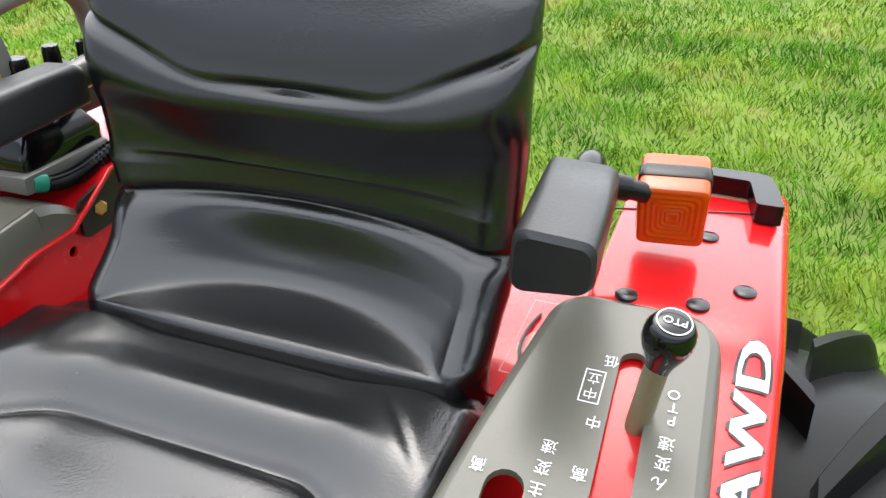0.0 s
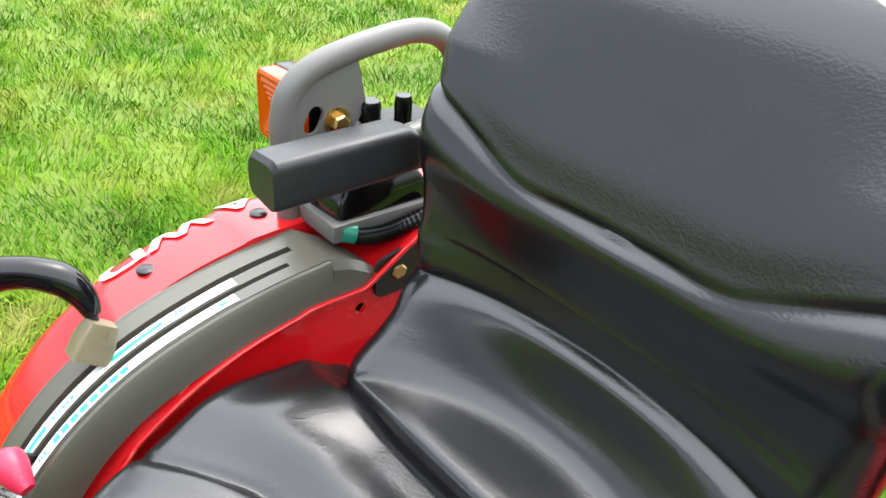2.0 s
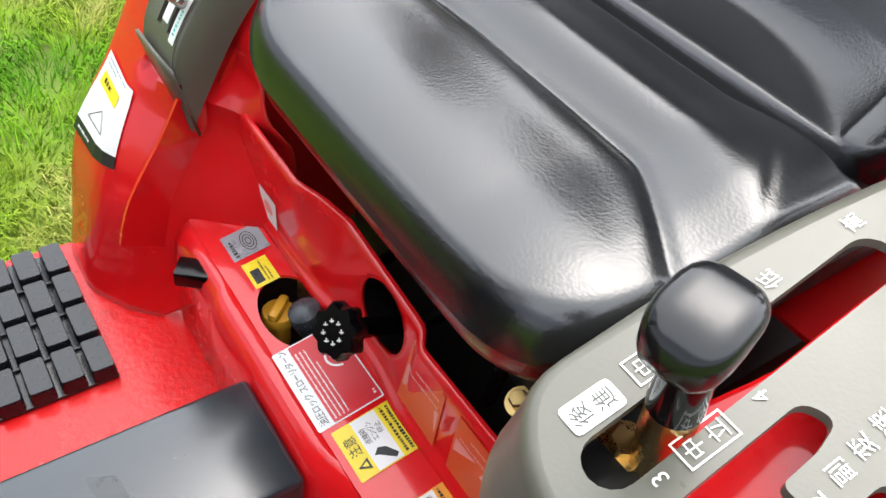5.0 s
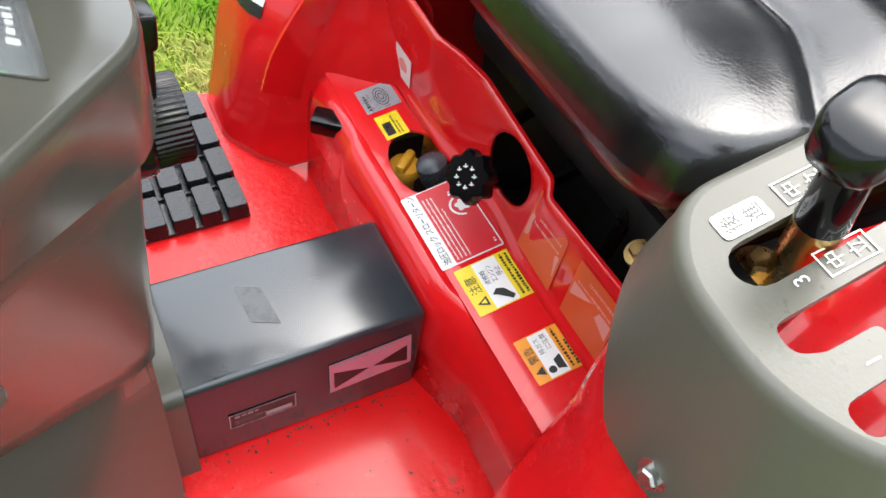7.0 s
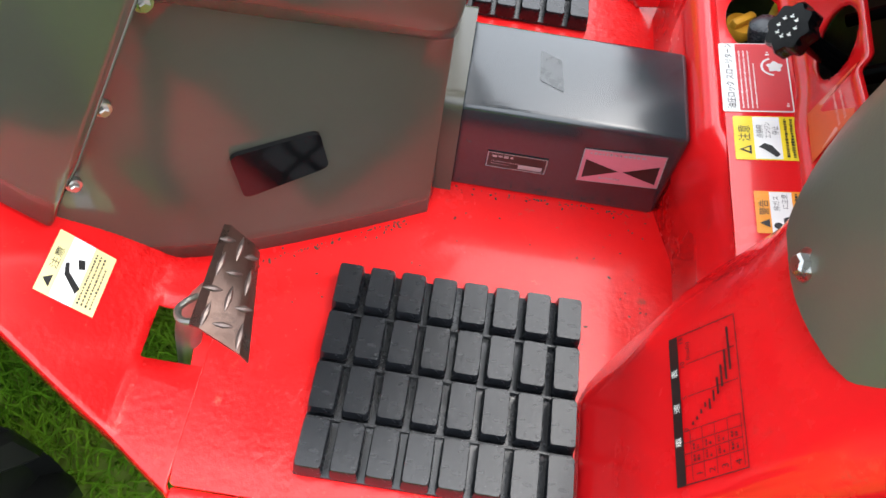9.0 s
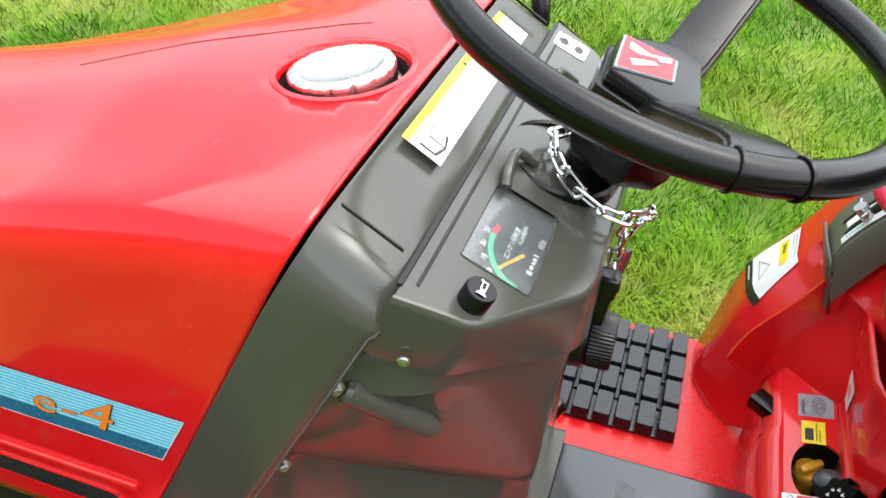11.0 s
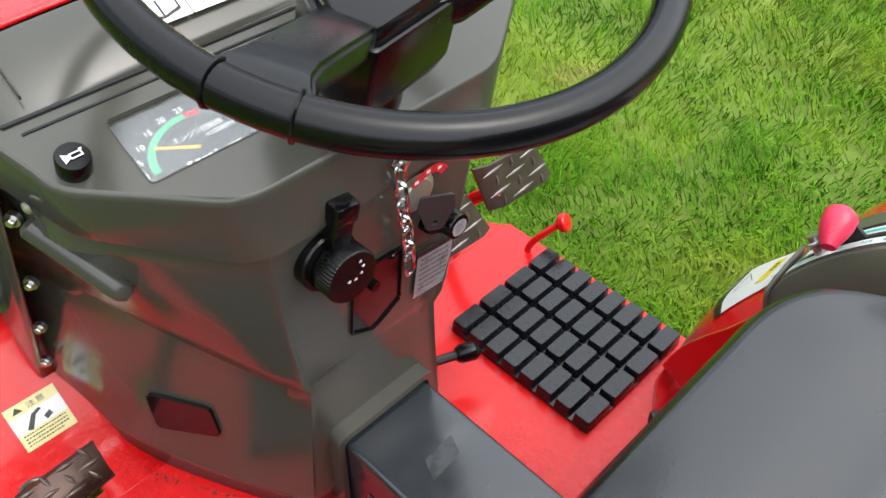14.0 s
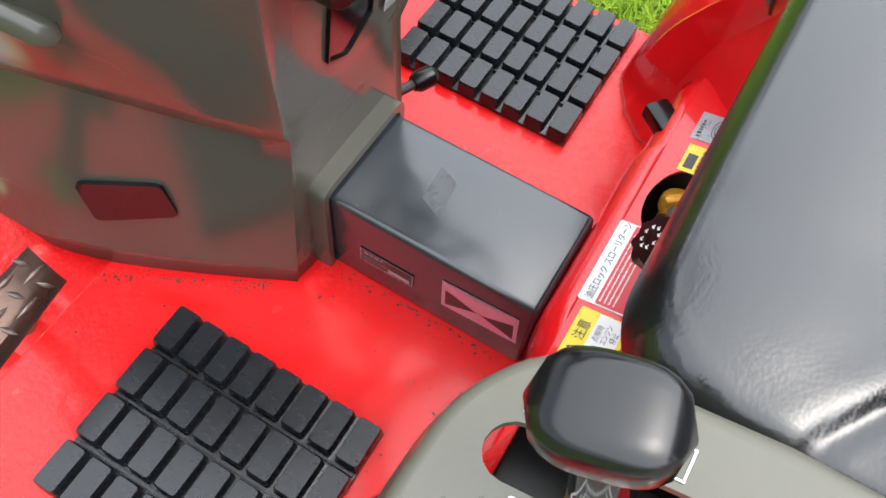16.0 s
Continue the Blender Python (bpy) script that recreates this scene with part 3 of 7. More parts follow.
def rear_panel():
    # front face and rounded lip
    bm = bmesh.new()
    xs = np.linspace(-0.205, 0.232, 45)
    rings = []
    for x in xs:
        front = -0.066 - 0.018 * min(max((-0.05 - x) / 0.06, 0), 1) - 0.004 * (x > 0.14)
        row = [(x, front, FLOOR), (x, front, 0.49), (x, front - 0.001, 0.515), (x, front - 0.004, 0.53), (x, front - 0.01, 0.541)]
        row += [(x, min(-0.088, front - 0.02), panel_z(min(-0.088, front - 0.02)))]
        rings.append(row)
    skin(bm, rings, closed=False)
    ob = part("rear_panel", bm, RED, tractor, "red panel below the seat, covered with warning labels")
    mod = ob.modifiers.new("thickness", "SOLIDIFY")
    mod.thickness = 0.003
    # top with the two openings
    bm = bmesh.new()
    outer = [(-0.205, -0.0885), (0.232, -0.0885), (0.232, -0.1565), (0.12, -0.1565), (-0.205, -0.1565)]
    round_hole = [(0.080 + 0.042 * math.cos(a), -0.122 + 0.0265 * math.sin(a)) for a in (2 * math.pi * i / 32 for i in range(32))]
    plate(bm, outer, [round_hole], 0.003, lambda u, v, w: (u, v, panel_z(v) - 0.003 + w))
    part("panel_top", bm, RED, ob)
    # upright back wall, set back in a pocket round the valve knob's oval opening
    bm = bmesh.new()
    grid = []
    for j in range(91):
        x = 0.24 - 0.445 * j / 90
        row = []
        for i in range(25):
            row.append(bm.verts.new(back_wall(x, i / 24)))
        grid.append(row)
    oval = Vector((0.001, 0.608))
    for j in range(90):
        for i in range(24):
            q = [grid[j][i], grid[j + 1][i], grid[j + 1][i + 1], grid[j][i + 1]]
            c = sum((v.co for v in q), Vector()) / 4
            if ((c.x - oval.x) / 0.033) ** 2 + ((c.z - oval.y) / 0.0285) ** 2 > 1:
                bm.faces.new(q)
    bmesh.ops.delete(bm, geom=[v for v in bm.verts if not v.link_faces], context="VERTS")
    for v in bm.verts:
        d = Vector(((v.co.x - oval.x) / 0.033, (v.co.z - oval.y) / 0.0285))
        if d.length < 1.14 and any(e.is_boundary for e in v.link_edges):
            d.normalize()
            v.co.x, v.co.z = oval.x + 0.033 * d.x, oval.y + 0.0285 * d.y
    wall = part("panel_back", bm, RED, ob, smooth=50)
    mod = wall.modifiers.new("thickness", "SOLIDIFY")
    mod.thickness, mod.offset = 0.0035, 0
    return ob


rear = rear_panel()

# ---- tunnel between the footplates ----
bm = bmesh.new()
box(bm, -0.055, 0.055, -0.067, 0.146, FLOOR - 0.002, 0.527, 0.006, seg=3)
tunnel = part("tunnel_cover", bm, SLATE, tractor, "dark slate grey sheet metal tunnel box")


# ---- cowl under the dashboard ----
def flange_y(z):
    return 0.264 + (0.837 - z) * 0.5


COWL = [  # height, then half outline: front, side, rear corner, rear corner, rear middle
    (0.415, (0.205, 0.455), (0.176, 0.325), (0.104, 0.172), (0.082, 0.152), (0.0, 0.150)),
    (0.47, (0.207, 0.44), (0.168, 0.318), (0.098, 0.168), (0.078, 0.152), (0.0, 0.150)),
    (0.55, (0.207, 0.402), (0.158, 0.30), (0.090, 0.164), (0.072, 0.152), (0.0, 0.151)),
    (0.62, (0.205, 0.366), (0.152, 0.285), (0.084, 0.160), (0.068, 0.152), (0.0, 0.152)),
    (0.635, (0.206, 0.358), (0.166, 0.275), (0.094, 0.157), (0.074, 0.149), (0.0, 0.150)),
    (0.68, (0.206, 0.336), (0.178, 0.262), (0.100, 0.152), (0.078, 0.144), (0.0, 0.147)),
    (0.76, (0.206, 0.296), (0.19, 0.232), (0.112, 0.146), (0.084, 0.136), (0.0, 0.138)),
    (0.83, (0.205, 0.262), (0.19, 0.206), (0.114, 0.138), (0.09, 0.128), (0.0, 0.128)),
    (0.87, (0.2, 0.255), (0.186, 0.205), (0.108, 0.142), (0.088, 0.1335), (0.0, 0.1335)),
]


def half_ring(z, pts, zfun=None):
    """The cowl's outline at one height, from the left front round the rear to the right front."""
    pts = [(pts[0][0] + 0.003, pts[0][1] + 0.04), *pts]
    left = [(-x, y) for x, y in pts]
    line = left + [(x, y) for x, y in pts[-2::-1]]
    out = smooth_path([(x, y, 0) for x, y in line], 7)
    return out


def cowl():
    bm = bmesh.new()
    rings = []
    for (z0, *a), (z1, *b) in zip(COWL, COWL[1:]):
        steps = 2
        for k in range(steps):
            f = k / steps
            rings.append((z0 + (z1 - z0) * f, [(p[0] + (q[0] - p[0]) * f, p[1] + (q[1] - p[1]) * f) for p, q in zip(a, b)]))
    rings.append((COWL[-1][0], COWL[-1][1:]))
    rows = []
    for z, pts in rings:
        row = []
        for q in half_ring(z, pts):
            # the crease below the bulge runs up towards the front
            row.append((q.x, q.y, z + (0.10 * max(q.y - 0.155, 0) / 0.2 * (1 if 0.55 < z < 0.8 else 0.0))))
        rows.append(row)
    skin(bm, rows, closed=False)
    ob = part("cowl", bm, TAUPE, tractor, "glossy taupe moulded steering column cowl", smooth=40)
    mod = ob.modifiers.new("thickness", "SOLIDIFY")
    mod.thickness, mod.offset = 0.004, -1
    return ob


cowl_part = cowl()

# trim round the tunnel's front end
bm = bmesh.new()
ring = rounded_poly([(-0.064, FLOOR), (-0.064, 0.540), (0.064, 0.540), (0.064, FLOOR)], [0, 0.014, 0.014, 0], 4)
hole = rounded_poly([(-0.057, FLOOR + 0.001), (-0.057, 0.531), (0.057, 0.531), (0.057, FLOOR + 0.001)], [0, 0.01, 0.01, 0], 4)
plate(bm, ring, [hole], 0.022, lambda u, v, w: (u, 0.134 + w, v))
part("tunnel_trim", bm, TAUPE, cowl_part, "taupe edging round the tunnel")


# ---- instrument pod ----
def pod_z(y):
    return 0.8875 + (y - 0.126) * 0.445


POD = [(-0.217, 0.262), (-0.204, 0.1786), (-0.117, 0.1205), (0.113, 0.1215), (0.202, 0.178), (0.217, 0.262)]


GAUGE = rounded_poly([(-0.1545, 0.2015), (-0.1555, 0.1555), (-0.067, 0.1555), (-0.067, 0.2015)], 0.004, 4)


def pod():
    bm = bmesh.new()
    top = rounded_poly(POD, [0, 0.014, 0.018, 0.018, 0.014, 0], 4)
    cx, cy = 0.0, 0.21
    rings = []
    for grow, drop in ((0.0, 0.075), (0.001, 0.006), (0.0007, 0.0022), (-0.0004, 0.0006), (-0.0022, 0.0)):
        ring = []
        for x, y in top:
            d = Vector((x - cx, y - cy))
            d.normalize()
            xx, yy = x + d.x * grow, (y + d.y * grow if y < 0.261 else y)
            base = pod_z(yy) - drop if drop < 0.02 else min(pod_z(yy) - drop * 0.4, 0.846 + 0.38 * max(yy - 0.13, 0))
            if drop == 0.075:
                base = 0.828 + 0.4 * max(yy - 0.126, 0)
            # the lower edge draws in below the corner
            draw = min(max((abs(xx) - 0.1) / 0.09, 0), 1) * min(max((0.23 - yy) / 0.05, 0), 1) * min(max((drop - 0.01) / 0.065, 0), 1)
            xx, yy = xx * (1 - 0.06 * draw), yy + 0.018 * draw
            if drop < 0.02:
                yy = min(yy, 0.2245)
                base = pod_z(yy) - drop
            ring.append((xx, min(yy, flange_y(base) + 0.0045), base))
        rings.append(ring)
    skin(bm, rings, cap0=False, cap1=False)
    # the top, with the tachometer's recess
    plate(bm, [(x, y) for x, y, _ in rings[-1]], [GAUGE], 0.0022, lambda u, v, w: (u, v, pod_z(v) - w))
    return part("instrument_pod", bm, TAUPE, tractor, "taupe dashboard with tachometer and horn button", smooth=30)


pod_part = pod()


# ---- hood and its rear cover ----
def hood_section(k):
    """Half section of the hood from the lower edge (k = 0) over the shoulder to the middle (k = 1)."""
    pts = [(0.222, 0.575), (0.222, 0.70), (0.221, 0.82), (0.2195, 0.9), (0.2165, 0.93), (0.206, 0.951), (0.186, 0.9605), (0.11, 0.966), (0.0, 0.968)]
    n = len(pts) - 1
    i = min(int(k * n), n - 1)
    f = k * n - i
    p = [Vector(pts[min(max(i + j, 0), n)]) for j in (-1, 0, 1, 2)]
    q = 0.5 * (2 * p[1] + (p[2] - p[0]) * f + (2 * p[0] - 5 * p[1] + 4 * p[2] - p[3]) * f * f + (3 * p[1] - p[0] - 3 * p[2] + p[3]) * f ** 3)
    return q.x, q.y


CAP = (-0.016, 0.341)


def hood_drop(y, x=0.2):
    t = min(max((abs(x) - 0.03) / 0.14, 0.0), 1.0)
    flat = 1 - 0.32 * (1 - t * t * (3 - 2 * t))
    return flat * interp(y, [(0.266, 0.0), (0.38, 0.014), (0.5, 0.04), (0.68, 0.098), (0.92, 0.168), (1.2, 0.27), (1.5, 0.38)])


def hood():
    bm = bmesh.new()
    ks = [i / 48 for i in range(49)]
    sec = [(-x, z) for x, z in (hood_section(k) for k in ks)] + [(x, z) for x, z in (hood_section(k) for k in ks[-2::-1])]
    rows = []
    ny = 56
    for j in range(ny + 1):
        t = (j / ny) ** 1.3
        row = []
        for x, z in sec:
            y0 = max(flange_y(z) + 0.075, 0.266)
            y = y0 + (1.45 - y0) * t
            row.append((x * (1 - 0.05 * max(0, (y - 0.7) / 0.4) ** 2), y, z - hood_drop(y, x) * (z - 0.575) / 0.38))
        rows.append(row)
    skin(bm, rows, closed=False)
    doomed = [fc for fc in bm.faces if (fc.calc_center_median().xy - Vector(CAP)).length < 0.0465 and fc.calc_center_median().z > 0.9]
    bmesh.ops.delete(bm, geom=doomed, context="FACES")
    tops = sorted(hood_section(k / 60) for k in range(30, 61))

    def on_hood(x, y):
        z = interp(abs(x), tops)
        return z - hood_drop(y, x) * (z - 0.575) / 0.38

    for v in bm.verts:
        d = v.co.xy - Vector(CAP)
        if d.length < 0.0525 and v.co.z > 0.9:
            q = Vector(CAP) + d.normalized() * 0.0525
            v.co = (q.x, q.y, on_hood(q.x, q.y))
    ob = part("hood", bm, RED, tractor, "glossy red engine hood with a filler cap well", smooth=40)
    mod = ob.modifiers.new("thickness", "SOLIDIFY")
    mod.thickness, mod.offset = 0.003, -1
    bm = bmesh.new()
    rings = []
    for r, h in ((0.0565, 0.0002), (0.0545, 0.0012), (0.052, 0.001), (0.0505, -0.001), (0.0495, -0.006)):
        rings.append([(CAP[0] + r * math.cos(a), CAP[1] + r * math.sin(a), on_hood(CAP[0] + max(r, 0.05) * math.cos(a), CAP[1] + max(r, 0.05) * math.sin(a)) + h) for a in (2 * math.pi * i / 64 for i in range(64))])
    skin(bm, rings, cap0=False, cap1=False)
    part("well_lip", bm, RED, ob)
    bm = bmesh.new()
    z = on_hood(*CAP)
    spin(bm, [(0.0497, -0.0045), (0.049, -0.02), (0.048, -0.05), (0.001, -0.05)], Matrix.Translation((*CAP, z)) @ Matrix.Rotation(radians(-8), 4, "X"), 48)
    bmesh.ops.delete(bm, geom=[max(bm.faces, key=lambda fc: fc.calc_center_median().z if len(fc.verts) > 4 else -1)], context="FACES")
    part("filler_well", bm, DARK, ob)
    return ob


hood_part = hood()


def hood_spot(x, y):
    """The hood's surface above a point of the plan."""
    z = interp(abs(x), sorted(hood_section(k / 60) for k in range(30, 61)))
    return Vector((x, y, z - hood_drop(y, x) * (z - 0.575) / 0.38))


def hood_cover():
    """The taupe strip between hood and dashboard, which runs down both sides."""
    bm = bmesh.new()
    ks = [i / 40 for i in range(41)]
    sec = [hood_section(k) for k in ks]
    sec = [(x + 0.003, z + (0.002 if z > 0.9 else 0)) for x, z in sec if z > 0.575]
    sec = [(0.225, 0.50), (0.225, 0.54)] + sec
    full = [(-x, z) for x, z in sec] + [(x, z) for x, z in sec[-2::-1]]
    rows = []
    for t in (-1.0, 0.0, 0.02, 0.06, 0.5, 0.94, 0.985, 1.0):
        row = []
        for x, z in full:
            y0 = max(flange_y(z - 0.03 * min(max((z - 0.90) / 0.05, 0), 1)) + 0.004, 0.2225)
            y1 = max(flange_y(z) + 0.073, 0.264)
            lip = t < 0
            t = max(t, 0.0)
            dip = 0.018 + 0.01 * min(max((0.905 - z) / 0.05, 0), 1) if lip else 0.004 * (1 if t in (0.0, 1.0) else 0.0012 / 0.004 if t in (0.02, 0.985) else 0)
            y = y0 + (y1 - y0) * t
            topness = min(max((z - 0.90) / 0.05, 0), 1)
            zz = z - dip - topness * (y1 - y) * 0.62 - topness * 0.004
            if z < 0.575:
                y -= t * 0.03 * (0.575 - z) / 0.075
                zz = z + t * 0.035
            row.append(((abs(x) - dip) * (1 if x > 0 else -1), y, zz))
        rows.append(row)
    skin(bm, rows, closed=False)
    ob = part("hood_rear_cover", bm, TAUPE, tractor, "taupe plastic cover strip behind the hood", smooth=40)
    mod = ob.modifiers.new("thickness", "SOLIDIFY")
    mod.thickness, mod.offset = 0.004, -1
    return ob


cover_part = hood_cover()


# ---- seat ----

def ease(t):
    t = min(max(t, 0.0), 1.0)
    return t * t * (3 - 2 * t)


def cushion_z(x, y):
    a = abs(x)
    # crease between the front pad and the rear band; it runs forwards at both sides
    line = -0.258 + 0.66 * 0.006 * math.log(1 + math.exp(min((a - 0.106) / 0.006, 30)))
    d = y - line
    side = ease((a - 0.085) / 0.09)
    z = 0.806 + 0.006 * ease((a - 0.08) / 0.1) * (1 - side) + 0.004 * side
    # the band rises steeply behind the crease, then lies flat and slightly hollow
    z += (0.0165 - 0.001 * side) * ease((-d + 0.004) / (0.046 + 0.03 * side))
    z -= 0.003 * math.exp(-((d - 0.003) / 0.005) ** 2) * (0.5 + 0.5 * min(a / 0.1, 1) ** 2)
    z += 0.0012 * math.exp(-((d - 0.018) / 0.012) ** 2)
    z -= 0.003 * ease((-d - 0.04) / 0.03) * (1 - side)
    # side bolsters at the rear, with a small wrinkle
    z += 0.0035 * side * math.exp(-((d + 0.085) / 0.04) ** 2)
    z -= 0.0018 * side * math.exp(-((x + 0.75 * y + 0.385) / 0.004) ** 2) * math.exp(-((d + 0.085) / 0.02) ** 2)
    z -= (0.008 if x < 0 else 0.007) * ease((a - 0.15) / 0.055) * (0.6 + 0.4 * ease((-d) / 0.05))
    z -= 0.012 * max(0, (y + 0.19) / 0.07) ** 2 if y > -0.19 else 0
    # tucked in under the backrest
    z -= 0.014 * ease((-0.342 - y) / 0.026)
    return z


def cushion():
    bm = bmesh.new()
    outline = rounded_poly([(-0.2, -0.395), (-0.207, -0.25), (-0.192, -0.114), (0.178, -0.116), (0.232, -0.265), (0.228, -0.395)], [0.03, 0.12, 0.085, 0.085, 0.14, 0.03], 14)
    # evenly spaced outline
    loop = [Vector(q) for q in outline] + [Vector(outline[0])]
    run = [0.0]
    for a, b in zip(loop, loop[1:]):
        run.append(run[-1] + (b - a).length)
    outline = [(float(np.interp(t, run, [q.x for q in loop])), float(np.interp(t, run, [q.y for q in loop]))) for t in (run[-1] * i / 260 for i in range(260))]
    cx, cy = 0.0, -0.26
    rings = []
    for s in np.linspace(0.02, 0.9, 72):
        rings.append([(cx + (x - cx) * s, cy + (y - cy) * s, cushion_z(cx + (x - cx) * s, cy + (y - cy) * s)) for x, y in outline])
    for a in np.linspace(0.12, 1.0, 9):
        an = a * math.pi / 2
        s = 0.9 + 0.1 * math.sin(an)
        rings.append([(cx + (x - cx) * s, cy + (y - cy) * s, cushion_z(cx + (x - cx) * 0.9, cy + (y - cy) * 0.9) - 0.034 * (1 - math.cos(an))) for x, y in outline])
    for s, z in ((0.998, 0.770), (0.98, 0.756), (0.95, 0.745), (0.9, 0.74)):
        rings.append([(cx + (x - cx) * s, cy + (y - cy) * s, min(z + 0.02 * max(0, (-0.2 - y) / 0.2), 0.77)) for x, y in outline])
    skin(bm, rings)
    return bm


seat = tagged(new("seat"), "black leather-grained vinyl seat with moulded creases")
seat.parent = tractor
part("cushion", cushion(), VINYL, seat, smooth=60)


PROFILE = [(0.79, -0.362), (0.815, -0.363), (0.826, -0.367), (0.833, -0.375), (0.845, -0.391), (0.862, -0.410), (0.878, -0.427), (0.889, -0.440), (0.897, -0.447), (0.905, -0.452), (0.935, -0.462), (0.965, -0.464),
           (0.99, -0.462), (1.02, -0.47), (1.06, -0.482), (1.11, -0.502), (1.16, -0.524), (1.20, -0.55)]


PROFILE_POINTS = [(p.x, p.y) for p in smooth_path([(z, y, 0) for z, y in PROFILE], 12)]

MIDDLE = [(0.79, -0.362), (0.812, -0.363), (0.8195, -0.3665), (0.8225, -0.373), (0.8230, -0.386), (0.8240, -0.404), (0.8262, -0.424), (0.831, -0.437), (0.842, -0.447), (0.859, -0.454), (0.88, -0.458), (0.892, -0.460), (0.905, -0.461), (0.935, -0.464), (0.965, -0.464)]
MIDDLE_POINTS = [(p.x, p.y) for p in smooth_path([(z, y, 0) for z, y in MIDDLE], 12)]


def back_front(x, z):
    """How far forward the backrest's front lies."""
    a = abs(x) / 0.2
    y = interp(z, PROFILE_POINTS)
    y += 0.02 * a ** 3 * min(max((z - 0.86) / 0.06, 0), 1) * (1 - min(max((z - 1.08) / 0.1, 0), 1))
    # lumbar part: a bead in front, an oval hollow, then a sweep up to the backrest
    wide = max(0.0, 1 - (x / 0.162) ** 2) ** 0.8
    if wide > 0 and z < 0.93:
        y += wide * (interp(z, MIDDLE_POINTS) - interp(z, PROFILE_POINTS))
    fold = 1.0 + 0.052 * min(a, 1.05) ** 2.2 - 0.006 * math.exp(-((a - 0.45) / 0.2) ** 2)
    d = z - fold
    y -= 0.009 * math.exp(-(d / 0.0045) ** 2) * (0.6 + 0.4 * math.cos(5 * a + 0.6))
    y += 0.011 * math.exp(-((d + 0.024) / 0.027) ** 2) * (0.6 + 0.4 * min(a, 1) ** 2)
    y += 0.004 * math.exp(-((d - 0.03) / 0.03) ** 2)
    # sharp ledge where the backrest meets the lumbar roll
    y -= 0.011 * math.exp(-((z - (0.898 - 0.008 * a * a)) / 0.0055) ** 2) * (1 - 0.5 * a)
    return y


def backrest():
    bm = bmesh.new()
    n = 80
    zs = list(np.linspace(0.79, 0.81, 5)) + list(np.linspace(0.812, 0.84, 62)) + list(np.linspace(0.8415, 0.915, 66)) + list(np.linspace(0.918, 1.07, 84)) + list(np.linspace(1.074, 1.15, 26)) + list(np.linspace(1.1525, 1.175, 20))
    rings = []

    def shift_x(z):
        return 0.008 * min(max((z - 0.86) / 0.06, 0), 1)

    def half(z, side):
        # the upper corner on the left is the rounder one
        if side < 0 and z > 1.055:
            return 0.2 * (1 - min((z - 1.05) / 0.1252, 1) ** 3.2) ** 0.5 + 0.001
        if z > 1.08:
            t = min((z - 1.08) / 0.0952, 1)
            return 0.205 * (1 - t ** 4) ** 0.5 + 0.001
        return interp(z, [(0.79, 0.19), (0.85, 0.19), (0.90, 0.196), (0.98, 0.201), (1.055, 0.201), (1.08, 0.206)])
    for z in zs:
        wide = {-1: half(z, -1), 1: half(z, 1)}
        row = []
        for i in range(n + 1):
            u = -1 + 2 * i / n
            w = wide[-1 if u < 0 else 1]
            x = w * math.copysign(1 - (1 - abs(u)) ** 1.6, u) if abs(u) > 0 else 0
            edge = max(0, (abs(x) / max(w, 1e-4) - 0.86) / 0.14)
            y = back_front(x, z) - 0.036 * (1 - math.sqrt(max(0, 1 - min(edge, 1) ** 2)))
            if z > 1.12:
                y -= 0.03 * ((z - 1.12) / 0.07) ** 3
            row.append((x + shift_x(z), y, z))
        # back side
        back = interp(z, PROFILE) - 0.095 + 0.05 * max(0, (z - 1.1) / 0.1)
        for i in range(n - 1, 0, -8):
            u = -1 + 2 * i / n
            w = wide[-1 if u < 0 else 1]
            x = w * 0.985 * math.copysign(1 - (1 - abs(u)) ** 1.6, u) if u else 0
            row.append((x + shift_x(z), min(back + 0.03 * (abs(x) / max(w, 1e-4)) ** 4, row[0][1] - 0.01), z))
        rings.append(row)
    skin(bm, rings)
    return bm


part("backrest", backrest(), VINYL, seat, smooth=60)


# ---- steering wheel ----
WHEEL_C, WHEEL_N = Vector((0.0, 0.1104, 1.0332)), Vector((-0.05, -0.27, 1.0)).normalized()
wx = Vector((0.147, -0.0575, 0.0))
wx = (wx - wx.dot(WHEEL_N) * WHEEL_N).normalized()
wy = WHEEL_N.cross(wx)
WHEEL = Matrix((wx, wy, WHEEL_N)).transposed().to_4x4()
WHEEL.translation = WHEEL_C
wheel_part = tagged(new("steering_wheel"), "black two-spoke steering wheel with red badge")
wheel_part.parent = tractor
bm = bmesh.new()
R, r = 0.1606, 0.0108
skin(bm, [[WHEEL @ Vector(((R + r * math.cos(b)) * math.cos(a), (R + r * math.cos(b)) * math.sin(a), r * 1.05 * math.sin(b))) for b in (2 * math.pi * j / 18 for j in range(18))] for a in (2 * math.pi * i / 96 for i in range(97))], False, False)
bmesh.ops.remove_doubles(bm, verts=bm.verts, dist=1e-6)
part("rim", bm, PLASTIC, wheel_part)
second = Vector((-0.1545, -0.0784, 0.0))
